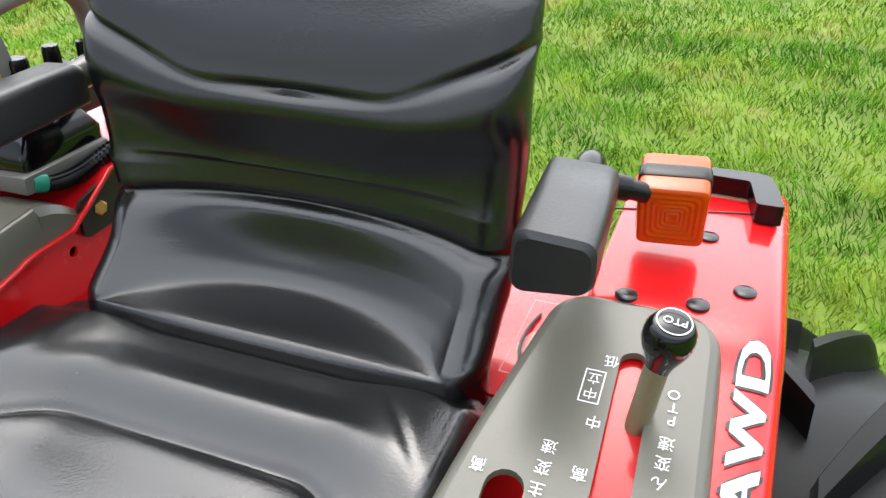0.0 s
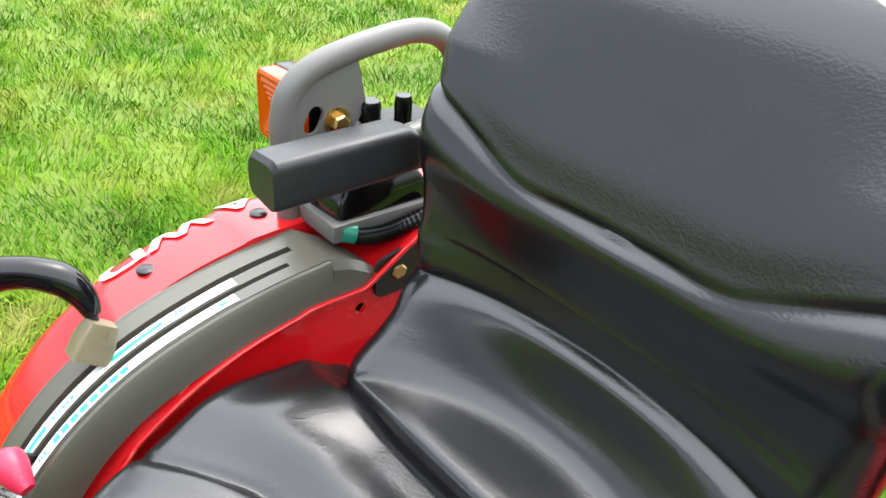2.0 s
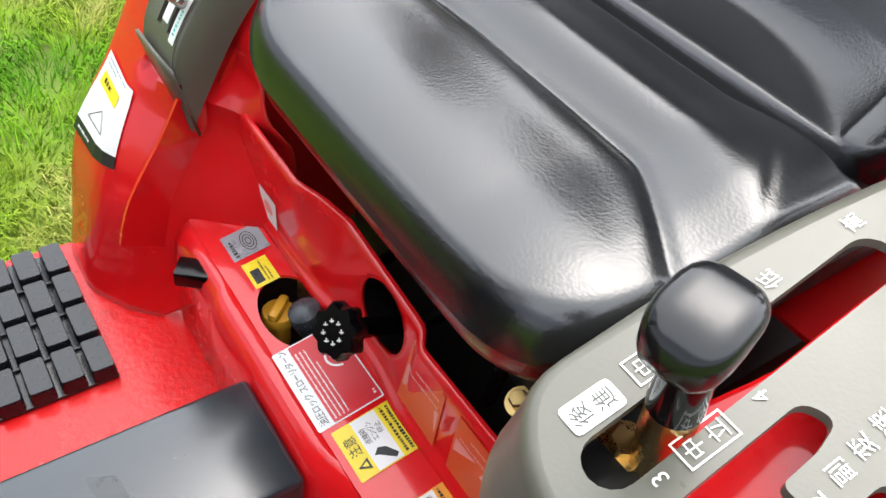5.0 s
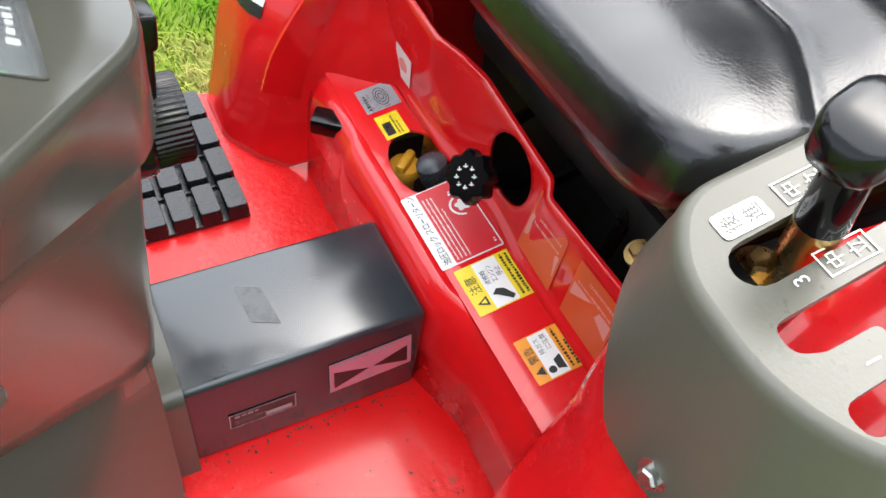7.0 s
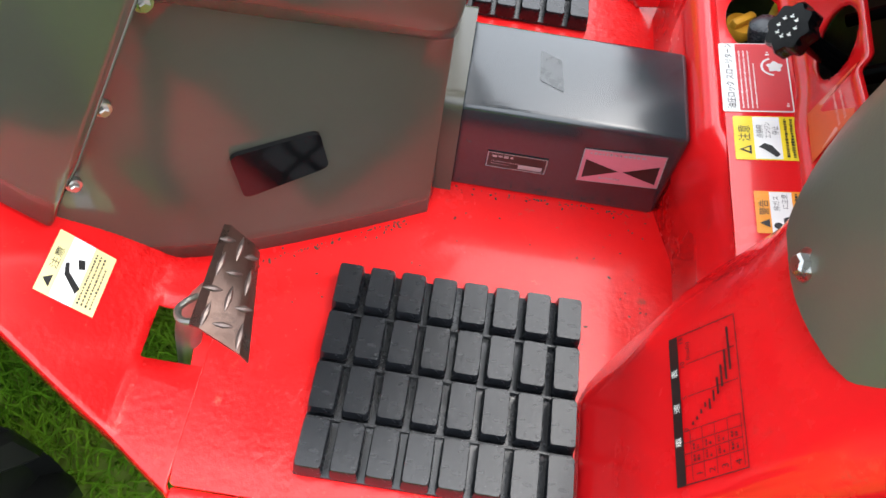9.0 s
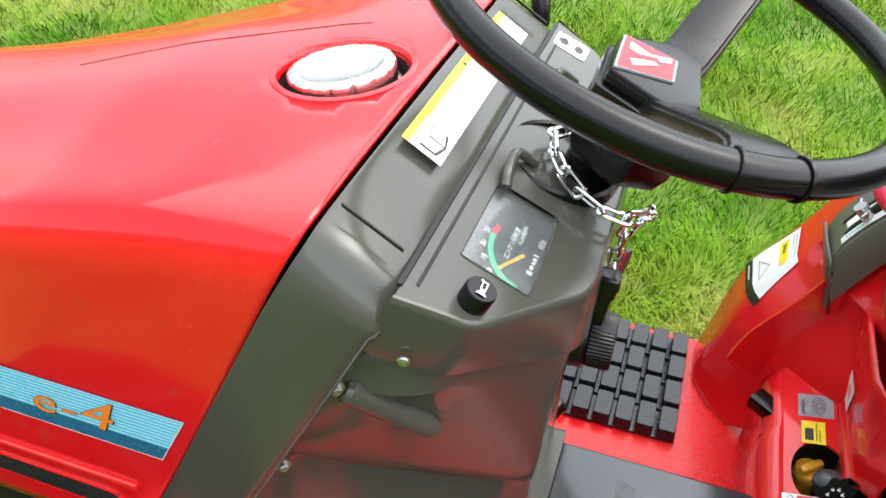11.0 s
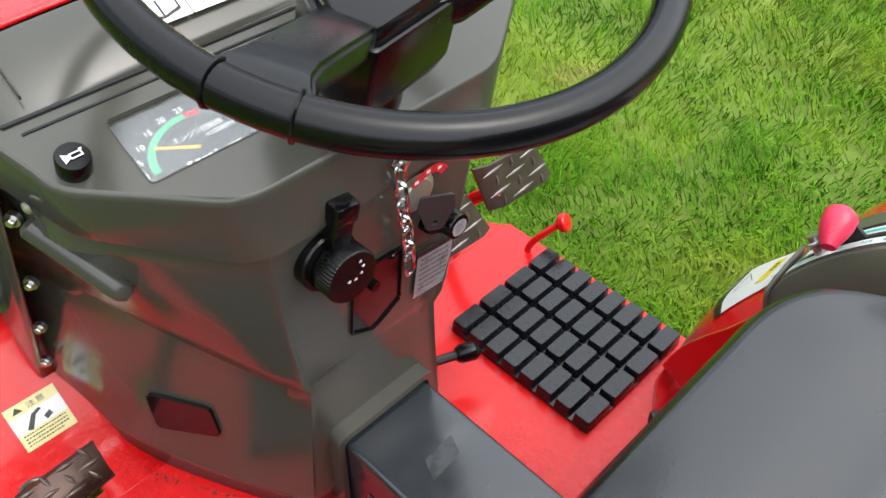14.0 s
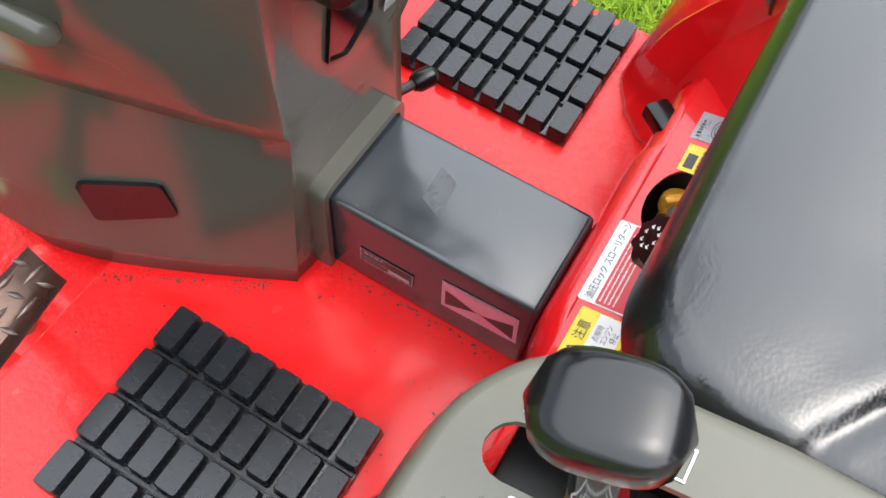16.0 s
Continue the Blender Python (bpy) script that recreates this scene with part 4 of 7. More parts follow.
for ang in (0.0, math.atan2(second.dot(wy), second.dot(wx))):
    bm = bmesh.new()
    d = Vector((math.cos(ang), math.sin(ang), 0))
    s = Vector((-d.y, d.x, 0))
    rows = []
    # a flat-topped beam with a narrow step along its edges, widening into the rim
    for k, h, w, th in ((0.012, -0.054, 0.0185, 0.014), (0.045, -0.052, 0.0185, 0.014), (0.06, -0.044, 0.0185, 0.013), (0.1, -0.0225, 0.018, 0.0115), (0.128, -0.007, 0.018, 0.010), (0.14, -0.002, 0.0195, 0.0095), (0.149, 0.0, 0.0235, 0.0092), (0.155, 0.0, 0.0285, 0.0085)):
        prof = rounded_poly([(-w * 0.9, -th), (w * 0.9, -th), (w, -th * 0.4), (w, th - 0.0035), (w - 0.0022, th - 0.003), (w - 0.0026, th), (0.0026 - w, th), (0.0022 - w, th - 0.003), (-w, th - 0.0035), (-w, -th * 0.4)], 0.0012, 2)
        off = (-0.013 if ang == 0.0 else 0.0) * max(0.0, 1 - (k - 0.012) / 0.13)
        rows.append([WHEEL @ (d * k + s * (a + off) + Vector((0, 0, h + b))) for a, b in prof])
    skin(bm, rows)
    part("spoke", bm, PLASTIC, wheel_part)
    for off in (-0.02, 0.02):
        bm = bmesh.new()
        cc = [WHEEL @ (Matrix.Rotation(off / R, 4, "Z") @ d * R + (Matrix.Rotation(off / R, 4, "Z") @ d) * (r + 0.0004) * math.cos(b) + Vector((0, 0, (r + 0.0012) * math.sin(b)))) for b in (2 * math.pi * j / 20 for j in range(20))]
        tube(bm, cc + cc[:1], 0.0012, 6, 1, False)
        part("seam", bm, PLASTIC, wheel_part)
bm = bmesh.new()
HUB = [(0.0333, -0.0243), (0.0323, -0.0012), (0.0022, 0.0265), (-0.045, 0.0068), (-0.0448, -0.0343), (-0.0242, -0.0532)]
hexa = rounded_poly(HUB, 0.0025, 3)
hm = Vector((-0.008, -0.0135))


def hub_ring(k, h):
    return [WHEEL @ Vector((hm.x + (x - hm.x) * k, hm.y + (y - hm.y) * k, h)) for x, y in hexa]


skin(bm, [hub_ring(k, h) for k, h in ((1.0, -0.105), (1.16, -0.09), (1.17, -0.05), (1.15, -0.0455), (1.1, -0.0445), (1.03, -0.0448))])
part("hub", bm, PLASTIC, wheel_part)
bm = bmesh.new()
skin(bm, [hub_ring(k, h) for k, h in ((1.0, -0.047), (1.03, -0.042), (1.025, -0.0385), (0.99, -0.0345), (0.97, -0.0335), (0.9, -0.0332))])
part("horn_pad", bm, PLASTIC, wheel_part, "black six-sided centre pad")
bm = bmesh.new()
rod(bm, WHEEL @ Vector((0, 0, -0.095)), WHEEL @ Vector((0, 0, -0.17)), 0.024, seg=28)
part("column", bm, PLASTIC, wheel_part)

# ---- shift cover on the left fender ----
def cover_top(y):
    return 0.807 + (-0.113 - y) * 0.25


def shift_cover():
    bm = bmesh.new()
    outer = rounded_poly([(-0.203, -0.100), (-0.236, -0.077), (-0.30, -0.074), (-0.352, -0.098), (-0.352, -0.26), (-0.345, -0.425), (-0.243, -0.425), (-0.214, -0.28), (-0.205, -0.19)],
                         [0.02, 0.02, 0.03, 0.03, 0.0, 0.025, 0.02, 0.05, 0.0], 5)
    slot_a = capsule((-0.2475, -0.104), (-0.243, -0.262), 0.0125)
    slot_b = rounded_poly([(-0.276, -0.089), (-0.2735, -0.182), (-0.288, -0.187), (-0.2925, -0.17), (-0.2935, -0.149), (-0.3155, -0.149), (-0.3155, -0.182), (-0.335, -0.182), (-0.3355, -0.09),
                           (-0.318, -0.089), (-0.3165, -0.127), (-0.2965, -0.127), (-0.2965, -0.1), (-0.291, -0.0885)], [0.008, 0.008, 0.008, 0.003, 0.004, 0.004, 0.007, 0.007, 0.009, 0.008, 0.004, 0.004, 0.003, 0.006], 4)
    slot_c = capsule((-0.3015, -0.30), (-0.302, -0.375), 0.0105)
    slot_c = rounded_poly([(-0.293, -0.26), (-0.290, -0.38), (-0.303, -0.385), (-0.313, -0.37), (-0.317, -0.26)], 0.008, 4)

    def place(u, v, w):
        return (u, v, cover_top(v) - 0.005 + w)
    plate(bm, outer, [slot_a, slot_b, slot_c], 0.005, place)
    # rounded rim and skirt
    n = len(outer)
    rings = []
    for grow, drop in ((0.0, 0.0), (0.004, 0.001), (0.0075, 0.004), (0.0095, 0.009), (0.0105, 0.018), (0.013, 0.04), (0.015, 1.0)):
        ring = []
        for i in range(n):
            a, b, c = Vector(outer[i - 1]), Vector(outer[i]), Vector(outer[(i + 1) % n])
            t = (c - a).normalized()
            nv = Vector((t.y, -t.x))
            if nv.dot(b - Vector((-0.28, -0.25))) < 0:
                nv = -nv
            front = min(max((b.y + 0.17) / 0.08, 0), 1)
            inner = min(max((b.x + 0.235) / 0.02, 0), 1) * (1 - front)
            depth = 0.03 + 0.09 * front * min(1, max(0, (-b.x - 0.19) / 0.06)) + 0.012 * inner
            dd = drop if drop < 1 else depth
            g = grow * (1 - 0.3 * front) + (0.004 * front if drop == 1.0 else 0.003 * front if drop > 0.03 else 0)
            p = b + nv * g
            zz = cover_top(b.y) - min(dd, depth)
            ring.append((p.x, p.y, zz))
        rings.append(ring)
    skin(bm, rings, False, False)
    return part("shift_cover", bm, TAUPE_LIGHT, tractor, "taupe moulded shift lever cover with white lettering", smooth=40)


shift = shift_cover()


# ---- wheels ----
def wheel(cx, cy, cz, radius, width, lugs, rim_r, name):
    ob = tagged(new(name), "black lugged tractor tyre on a steel rim")
    ob.parent = tractor
    m = pose(cx, cy, cz, 0, 90, 0)
    h = width / 2
    bm = bmesh.new()
    prof = [(rim_r, -h * 0.8), (rim_r + 0.03, -h * 0.95), (radius * 0.8, -h), (radius * 0.92, -h * 0.93), (radius - 0.035, -h * 0.75), (radius - 0.03, 0), (radius - 0.035, h * 0.75), (radius * 0.92, h * 0.93), (radius * 0.8, h), (rim_r + 0.03, h * 0.95), (rim_r, h * 0.8)]
    spin(bm, prof, m, 56)
    part("tyre", bm, TYRE, ob, smooth=30)
    for sgn in (-1, 1):
        first = None
        for i in range(lugs):
            turned = m @ Matrix.Rotation(2 * math.pi * (i + (0.5 if sgn > 0 else 0)) / lugs, 4, "Z")
            if first:
                lug = new("lug", first.data)
                lug.parent, lug.matrix_basis = ob, turned
                continue
            bm = bmesh.new()
            a0, rows = 0.0, []
            for k in range(9):
                f = k / 8
                a = a0 + f * 2 * math.pi / lugs * 0.75
                w = sgn * h * (0.02 + 0.98 * f)
                rr = radius - 0.03 * max(0, (f - 0.7) / 0.3) ** 2
                base = radius - 0.045 - 0.03 * f
                t = 0.5 * (0.026 + 0.024 * f) / radius
                rows.append([Vector((q * math.cos(a + s), q * math.sin(a + s), w)) for q, s in ((base, -t * 2.6), (base + 0.012, -t * 1.7), (rr - 0.012, -t * 1.15), (rr - 0.003, -t), (rr, -t * 0.85), (rr, t * 0.85), (rr - 0.003, t), (rr - 0.012, t * 1.15), (base + 0.012, t * 1.7), (base, t * 2.6))])
            skin(bm, rows)
            first = part("lug", bm, TYRE, ob, smooth=30)
            first.matrix_basis = turned
    bm = bmesh.new()
    spin(bm, [(0.001, -h * 0.3), (rim_r * 0.6, -h * 0.35), (rim_r * 0.92, -h * 0.7), (rim_r + 0.012, -h * 0.82), (rim_r + 0.012, h * 0.82), (rim_r * 0.92, h * 0.7), (rim_r * 0.6, h * 0.2), (0.001, h * 0.2)], m, 40)
    part("rim", bm, WHITE, ob)
    return ob


for sd in (-1, 1):
    wheel(sd * 0.435, -0.5, 0.39, 0.395, 0.16, 13, 0.19, "rear_wheel")
    wheel(sd * 0.41, 0.70, 0.255, 0.255, 0.15, 13, 0.13, "front_wheel")

# ---- gearbox and frame below ----
gearbox = tagged(new("gearbox"), "oily black gearbox housing and frame")
gearbox.parent = tractor
for q in ((-0.13, 0.13, -0.75, 0.2, 0.25, 0.39), (-0.19, 0.19, -0.72, -0.24, 0.4, 0.62), (-0.198, 0.2, -0.3, -0.09, 0.38, 0.47), (-0.16, 0.16, -0.62, -0.2, 0.62, 0.66), (-0.1, 0.1, 0.2, 1.2, 0.2, 0.4)):
    bm = bmesh.new()
    box(bm, *q, 0.012)
    part("housing", bm, DARK, gearbox)
bm = bmesh.new()
box(bm, -0.17, 0.17, 0.46, 1.1, 0.42, 0.66, 0.03)
part("engine", bm, DARK, tractor, "dark engine block under the hood")


# ---- rubber mats ----
def mat_thing(x0, x1, y0, y1, label):
    ob = tagged(new("floor_mat"), label, "mat", group="rubber floor mats")
    ob.location = ((x0 + x1) / 2, (y0 + y1) / 2, FLOOR)
    bm = bmesh.new()
    w, d = (x1 - x0) / 2, (y1 - y0) / 2
    box(bm, -w + 0.002, w - 0.002, -d + 0.002, d - 0.002, 0.0005, 0.005, 0.0015)
    part("mat_base", bm, RUBBER, ob)
    for sx in range(1, 4):
        x = -w + 2 * w * sx / 4
        bm = bmesh.new()
        box(bm, x - 0.001, x + 0.001, -d + 0.004, d - 0.004, 0.0045, 0.009)
        part("rib", bm, RUBBER, ob)
    bm = bmesh.new()
    px, py = 2 * w / 4 * 0.5 - 0.0022, 2 * d / 8 * 0.5 - 0.0022
    a = rounded_poly([(-px, -py), (px, -py), (px, py), (-px, py)], 0.003, 2)
    skin(bm, [[(x, y, 0.004) for x, y in a], [(x * 0.95, y * 0.93, 0.0175) for x, y in a], [(x * 0.9, y * 0.86, 0.02) for x, y in a]], cap0=False)
    first = part("pad", bm, RUBBER, ob, smooth=40)
    for i in range(4):
        for j in range(8):
            p = first if i == j == 0 else new("pad", first.data)
            p.parent = ob
            p.location = (-w + 2 * w * (i + 0.5) / 4, -d + 2 * d * (j + 0.5) / 8, random.uniform(-0.0003, 0.0003))
            p.rotation_euler = (0, 0, random.uniform(-0.01, 0.01))
    return ob


mat_thing(-0.363, -0.172, 0.0, 0.222, "black rubber pad mat on the footplate beside the clutch pedal")
mat_thing(0.187, 0.384, 0.007, 0.229, "black rubber pad mat on the footplate beside the brake pedals")

# ---- labels on the rear panel ----
def on_panel(x0, x1, yf, yb):
    """Corners of a label on the panel's top, read from the front of the tractor."""
    return quad((x0, yf, panel_z(yf)), (x1, yf, panel_z(yf)), (x1, yb, panel_z(yb)), (x0, yb, panel_z(yb)))


p = Print(0.084, 0.056, on_panel(-0.036, 0.048, -0.144, -0.087))
p.rect(0, 0, 0.084, 0.056, WHITE, 0, r=0.002).rect(0.0012, 0.0012, 0.0828, 0.0425, REDINK, 1, r=0.0015)
p.text("油圧ロック スローリターン", 0.003, 0.0458, 0.0078, INK, 2, sx=0.84)
p.lines(0.004, 0.026, 0.074, 0.0405, 4, WHITE, 2, 0.42)
p.lines(0.006, 0.003, 0.014, 0.006, 1, WHITE, 2, 0.8).lines(0.068, 0.014, 0.076, 0.018, 1, WHITE, 2, 0.8)
for k in range(14):
    a0, a1 = radians(20 + 11 * k), radians(20 + 11 * (k + 1))
    p.poly([(0.054 + q * math.cos(a), 0.0115 + q * math.sin(a)) for q, a in ((0.0095, a0), (0.0115, a0), (0.0115, a1), (0.0095, a1))], WHITE, 2)
p.poly([(0.054 + (0.006 + 0.001 * math.cos(5 * a)) * math.cos(a), 0.0115 + (0.006 + 0.001 * math.cos(5 * a)) * math.sin(a)) for a in (2 * math.pi * i / 30 for i in range(30))], WHITE, 2)
p.done("valve_label", rear, "white and red valve instruction label")

p = Print(0.05, 0.05, on_panel(-0.089, -0.041, -0.149, -0.094))
p.rect(0, 0, 0.05, 0.05, YELLOW, 0, r=0.0015).rect(0.001, 0.017, 0.049, 0.036, WHITE, 1)
p.text("注意", 0.02, 0.0392, 0.0095, INK, 2).poly([(0.006, 0.0385), (0.016, 0.0385), (0.011, 0.047)], INK, 2).poly([(0.0085, 0.04), (0.0135, 0.04), (0.011, 0.0445)], YELLOW, 3)
p.text("点検時", 0.024, 0.0298, 0.0052, INK, 2).text("エンジン", 0.024, 0.0242, 0.0052, INK, 2, sx=0.9).text("停止", 0.028, 0.0186, 0.0052, INK, 2)
p.poly([(0.003, 0.0215), (0.006, 0.0185), (0.016, 0.024), (0.0185, 0.029), (0.014, 0.0335), (0.012, 0.03)], INK, 2)
p.lines(0.003, 0.002, 0.047, 0.0145, 3, INK, 2, 0.6)
p.done("caution_label", rear, "yellow and white caution label")

p = Print(0.046, 0.044, on_panel(-0.162, -0.121, -0.1455, -0.105))
p.rect(0, 0, 0.046, 0.044, ORANGE_PRINT, 0, r=0.0015).rect(0.001, 0.014, 0.045, 0.032, WHITE, 1)
p.text("警告", 0.019, 0.034, 0.0085, INK, 2).poly([(0.006, 0.0335), (0.015, 0.0335), (0.0105, 0.0415)], INK, 2)
p.text("排ガス", 0.024, 0.025, 0.0055, INK, 2).text("に注意", 0.026, 0.018, 0.0055, INK, 2)
p.poly([(0.008 + 0.0035 * math.cos(a), 0.027 + 0.0035 * math.sin(a)) for a in (2 * math.pi * i / 14 for i in range(14))], INK, 2)
p.poly([(0.004, 0.0155), (0.019, 0.0155), (0.016, 0.0225), (0.007, 0.0225)], INK, 2)
p.lines(0.003, 0.002, 0.043, 0.012, 2, INK, 2, 0.55)
p.done("warning_label", rear, "orange and white warning label")

def on_back(x0, x1, v0, v1):
    """place() for a label on the wall behind, read from the seat: v0 and v1 are its shares of the wall's height."""
    return lambda u, v: back_wall(x0 + (x1 - x0) * u, v1 + (v0 - v1) * v)


for x0 in (-0.045, -0.115):
    p = Print(0.045, 0.036, on_back(x0 - 0.052, x0, 0.1, 0.86), lift=0.0026)
    p.rect(0, 0, 0.045, 0.036, FADED, 0).rect(0.002, 0.013, 0.043, 0.026, PALE, 1).lines(0.004, 0.002, 0.04, 0.012, 2, PALE, 1, 0.4)
    p.done("faded_label", rear, "sun-faded orange label")

p = Print(0.034, 0.034, on_panel(0.157, 0.191, -0.138, -0.103))
p.rect(0, 0, 0.034, 0.034, SILVER, 0).lines(0.003, 0.026, 0.03, 0.031, 1, INK, 1, 0.7)
for k in range(3):
    p.poly([(0.017 + (0.003 + 0.003 * k + q) * math.cos(a) * 1.3, 0.014 + (0.002 + 0.002 * k + q * 0.8) * math.sin(a)) for q, a in [(0, 2 * math.pi * i / 16) for i in range(17)] + [(0.0008, 2 * math.pi * i / 16) for i in range(16, -1, -1)]], INK, 1)
p.done("lever_label", rear, "silver label with a black sketch")
p = Print(0.03, 0.022, on_panel(0.118, 0.15, -0.129, -0.106))
p.rect(0, 0, 0.03, 0.022, YELLOW, 0).rect(0.004, 0.011, 0.02, 0.019, INK, 1).lines(0.003, 0.003, 0.027, 0.009, 2, INK, 1, 0.5)
p.done("oil_label", rear, "small yellow label")
p = Print(0.03, 0.026, on_back(0.160, 0.192, 0.1, 0.42), lift=0.0026)
p.rect(0, 0, 0.03, 0.026, WHITE, 0).poly([(0.015 + 0.008 * math.cos(a), 0.013 + 0.006 * math.sin(a)) for a in (2 * math.pi * i / 16 for i in range(16))], PALE, 1)
p.done("symbol_label", rear, "small white label with a red sketch")

DARKGREY = material("dark_grey_plastic", (0.045, 0.05, 0.058), 0.3, vary=0.1, scale=25)
# black lever beside the panel, filler caps and the valve knob
bm = bmesh.new()
rod(bm, (0.15, -0.112, 0.53), (0.168, -0.088, 0.531), 0.0075, seg=14)
lever = part("lock_lever", bm, GREY_TUBE, tractor, "black lever handle on a short steel pin")
bm = bmesh.new()
box(bm, -0.019, 0.019, -0.012, 0.012, -0.009, 0.009, 0.003, pose(0.179, -0.075, 0.531, 0, 0, 53))
part("handle", bm, PLASTIC, lever)
bm = bmesh.new()
rod(bm, (0.106, -0.121, 0.49), (0.106, -0.121, 0.529), 0.0155, seg=28, steps=((0, 0.7), (0.7, 0.7), (0.75, 1), (0.95, 1), (1, 0.92)))
cap = part("oil_cap", bm, AMBER_CAP, tractor, "yellow plastic oil filler cap")
bm = bmesh.new()
box(bm, -0.005, 0.005, -0.015, 0.015, 0, 0.011, 0.004, pose(0.106, -0.121, 0.526, 0, 0, 40))
part("grip", bm, AMBER_CAP, cap)
bm = bmesh.new()
box(bm, 0.06, 0.125, -0.1505, -0.1485, 0.49, 0.558, 0.0008, None)
part("gold_bracket", bm, BRASS, tractor, "yellow passivated steel bracket below the panel")
bm = bmesh.new()
spin(bm, [(0.008, -0.03), (0.0145, -0.012), (0.0155, 0.0), (0.0145, 0.008), (0.009, 0.0125), (0.001, 0.0135)], pose(0.073, -0.132, 0.55, -18, 10, 0), 26)
part("dipstick_cap", bm, DARKGREY, tractor, "dark grey domed plastic cap")
bm = bmesh.new()
spin(bm, [(0.03, 0.0), (0.034, 0.01), (0.03, 0.02), (0.018, 0.03), (0.016, 0.045), (0.001, 0.046)], pose(0.052, -0.15, 0.49, -10, 12, 0), 26)
part("filler_neck", bm, DARK, tractor, "dark filler neck below the panel opening")
bm = bmesh.new()
rod(bm, (0.012, -0.185, 0.575), (-0.001, -0.127, 0.612), 0.0085, seg=16)
valve = part("valve_knob", bm, PLASTIC, tractor, "black scalloped valve knob with white print")
bm = bmesh.new()
ax = (Vector((-0.004, -0.112, 0.622)) - Vector((0.012, -0.185, 0.575))).normalized()
u, v = across(ax)
c0 = Vector((-0.001, -0.127, 0.612))
rings = []
for h, k in ((0, 0.85), (0.003, 1.0), (0.013, 1.0), (0.016, 0.9)):
    rings.append([c0 + ax * h + (0.021 + 0.0018 * math.cos(8 * a)) * k * (math.cos(a) * u + math.sin(a) * v) for a in (2 * math.pi * i / 64 for i in range(64))])
skin(bm, rings)
part("knob_head", bm, PLASTIC, valve)
rng = random.Random(3)
face = c0 + ax * 0.0163
p = Print(0.026, 0.026, quad(face - u * 0.013 - v * 0.013, face + u * 0.013 - v * 0.013, face + u * 0.013 + v * 0.013, face - u * 0.013 + v * 0.013))
for k in range(8):
    a = 2 * math.pi * k / 8
    x, y = 0.013 + 0.0085 * math.cos(a), 0.013 + 0.0085 * math.sin(a)
    p.rect(x - 0.0018, y - 0.0005, x + 0.0018, y + 0.0005, WHITE).rect(x - 0.001, y - 0.0022, x, y + 0.0022, WHITE)
p.done("print", valve)
for at in ((-0.1275, -0.1925, 0.632), (-0.142, -0.215, 0.64)):
    hexbolt("hex_bolt", at, (0.1, 0.5, 0.9), tractor, BRASS, 0.0075, 0.007)
# hoses and brackets in the dark below the seat
for k, pts in enumerate((((-0.1, -0.19, 0.6), (-0.09, -0.22, 0.66), (-0.06, -0.3, 0.68)), ((0.0, -0.2, 0.58), (-0.03, -0.24, 0.64), (-0.02, -0.34, 0.67)), ((0.08, -0.2, 0.57), (0.06, -0.26, 0.63), (0.09, -0.36, 0.66)))):
    bm = bmesh.new()
    tube(bm, pts, 0.006 + 0.002 * (k == 1), 10)
    part("hose", bm, PLASTIC, tractor)
bm = bmesh.new()
box(bm, -0.19, 0.19, -0.62, -0.16, 0.712, 0.735, 0.004)
box(bm, -0.1, -0.06, -0.5, -0.25, 0.6, 0.72, 0.004)
box(bm, 0.06, 0.1, -0.5, -0.25, 0.6, 0.72, 0.004)
part("seat_frame", bm, DARK, tractor, "black steel seat frame")
bm = bmesh.new()
box(bm, -0.245, 0.245, -0.66, -0.35, 0.70, 0.704)
part("deck_plate", bm, RED, tractor, "red deck plate below the seat")

bm = bmesh.new()
box(bm, -0.2455, -0.15, -0.62, -0.4, 0.79, 0.794, 0.0015)
shelf = part("side_shelf", bm, RED, tractor, "red sheet metal shelf beside the seat")
p = Print(0.08, 0.05, quad((-0.188, -0.43, 0.7946), (-0.188, -0.545, 0.7946), (-0.236, -0.545, 0.7946), (-0.236, -0.43, 0.7946)))
p.border(0, 0, 0.08, 0.05, 0.0008, PALE, 0).lines(0.004, 0.028, 0.07, 0.046, 4, PALE, 0, 0.35)
p.poly([(0.02, 0.006), (0.03, 0.004), (0.044, 0.012), (0.05, 0.02), (0.04, 0.022), (0.032, 0.014), (0.024, 0.018)], PALE, 0)
p.done("faded_notice", shelf, "faded pink notice")
bm = bmesh.new()
tube(bm, [(-0.2, -0.52, 0.796), (-0.196, -0.49, 0.798), (-0.197, -0.462, 0.8), (-0.203, -0.44, 0.8), (-0.209, -0.425, 0.799)], 0.0015, 8)
cable = part("seat_cable", bm, PLASTIC, tractor, "thin black cable with a frayed sleeve beside the seat")
bm = bmesh.new()
tube(bm, [(-0.2075, -0.428, 0.801), (-0.211, -0.418, 0.798)], 0.0034, 10, 4)
part("cable_tape", bm, CREAM, cable, "yellowed tape")
bm = bmesh.new()
tube(bm, [(-0.211, -0.418, 0.798), (-0.216, -0.4, 0.797), (-0.219, -0.375, 0.797)], 0.0042, 10, 14, True, lambda f: 0.0038 + 0.0007 * math.sin(f * 90))
part("cable_sleeve", bm, DARK, cable, "frayed dark sleeve")

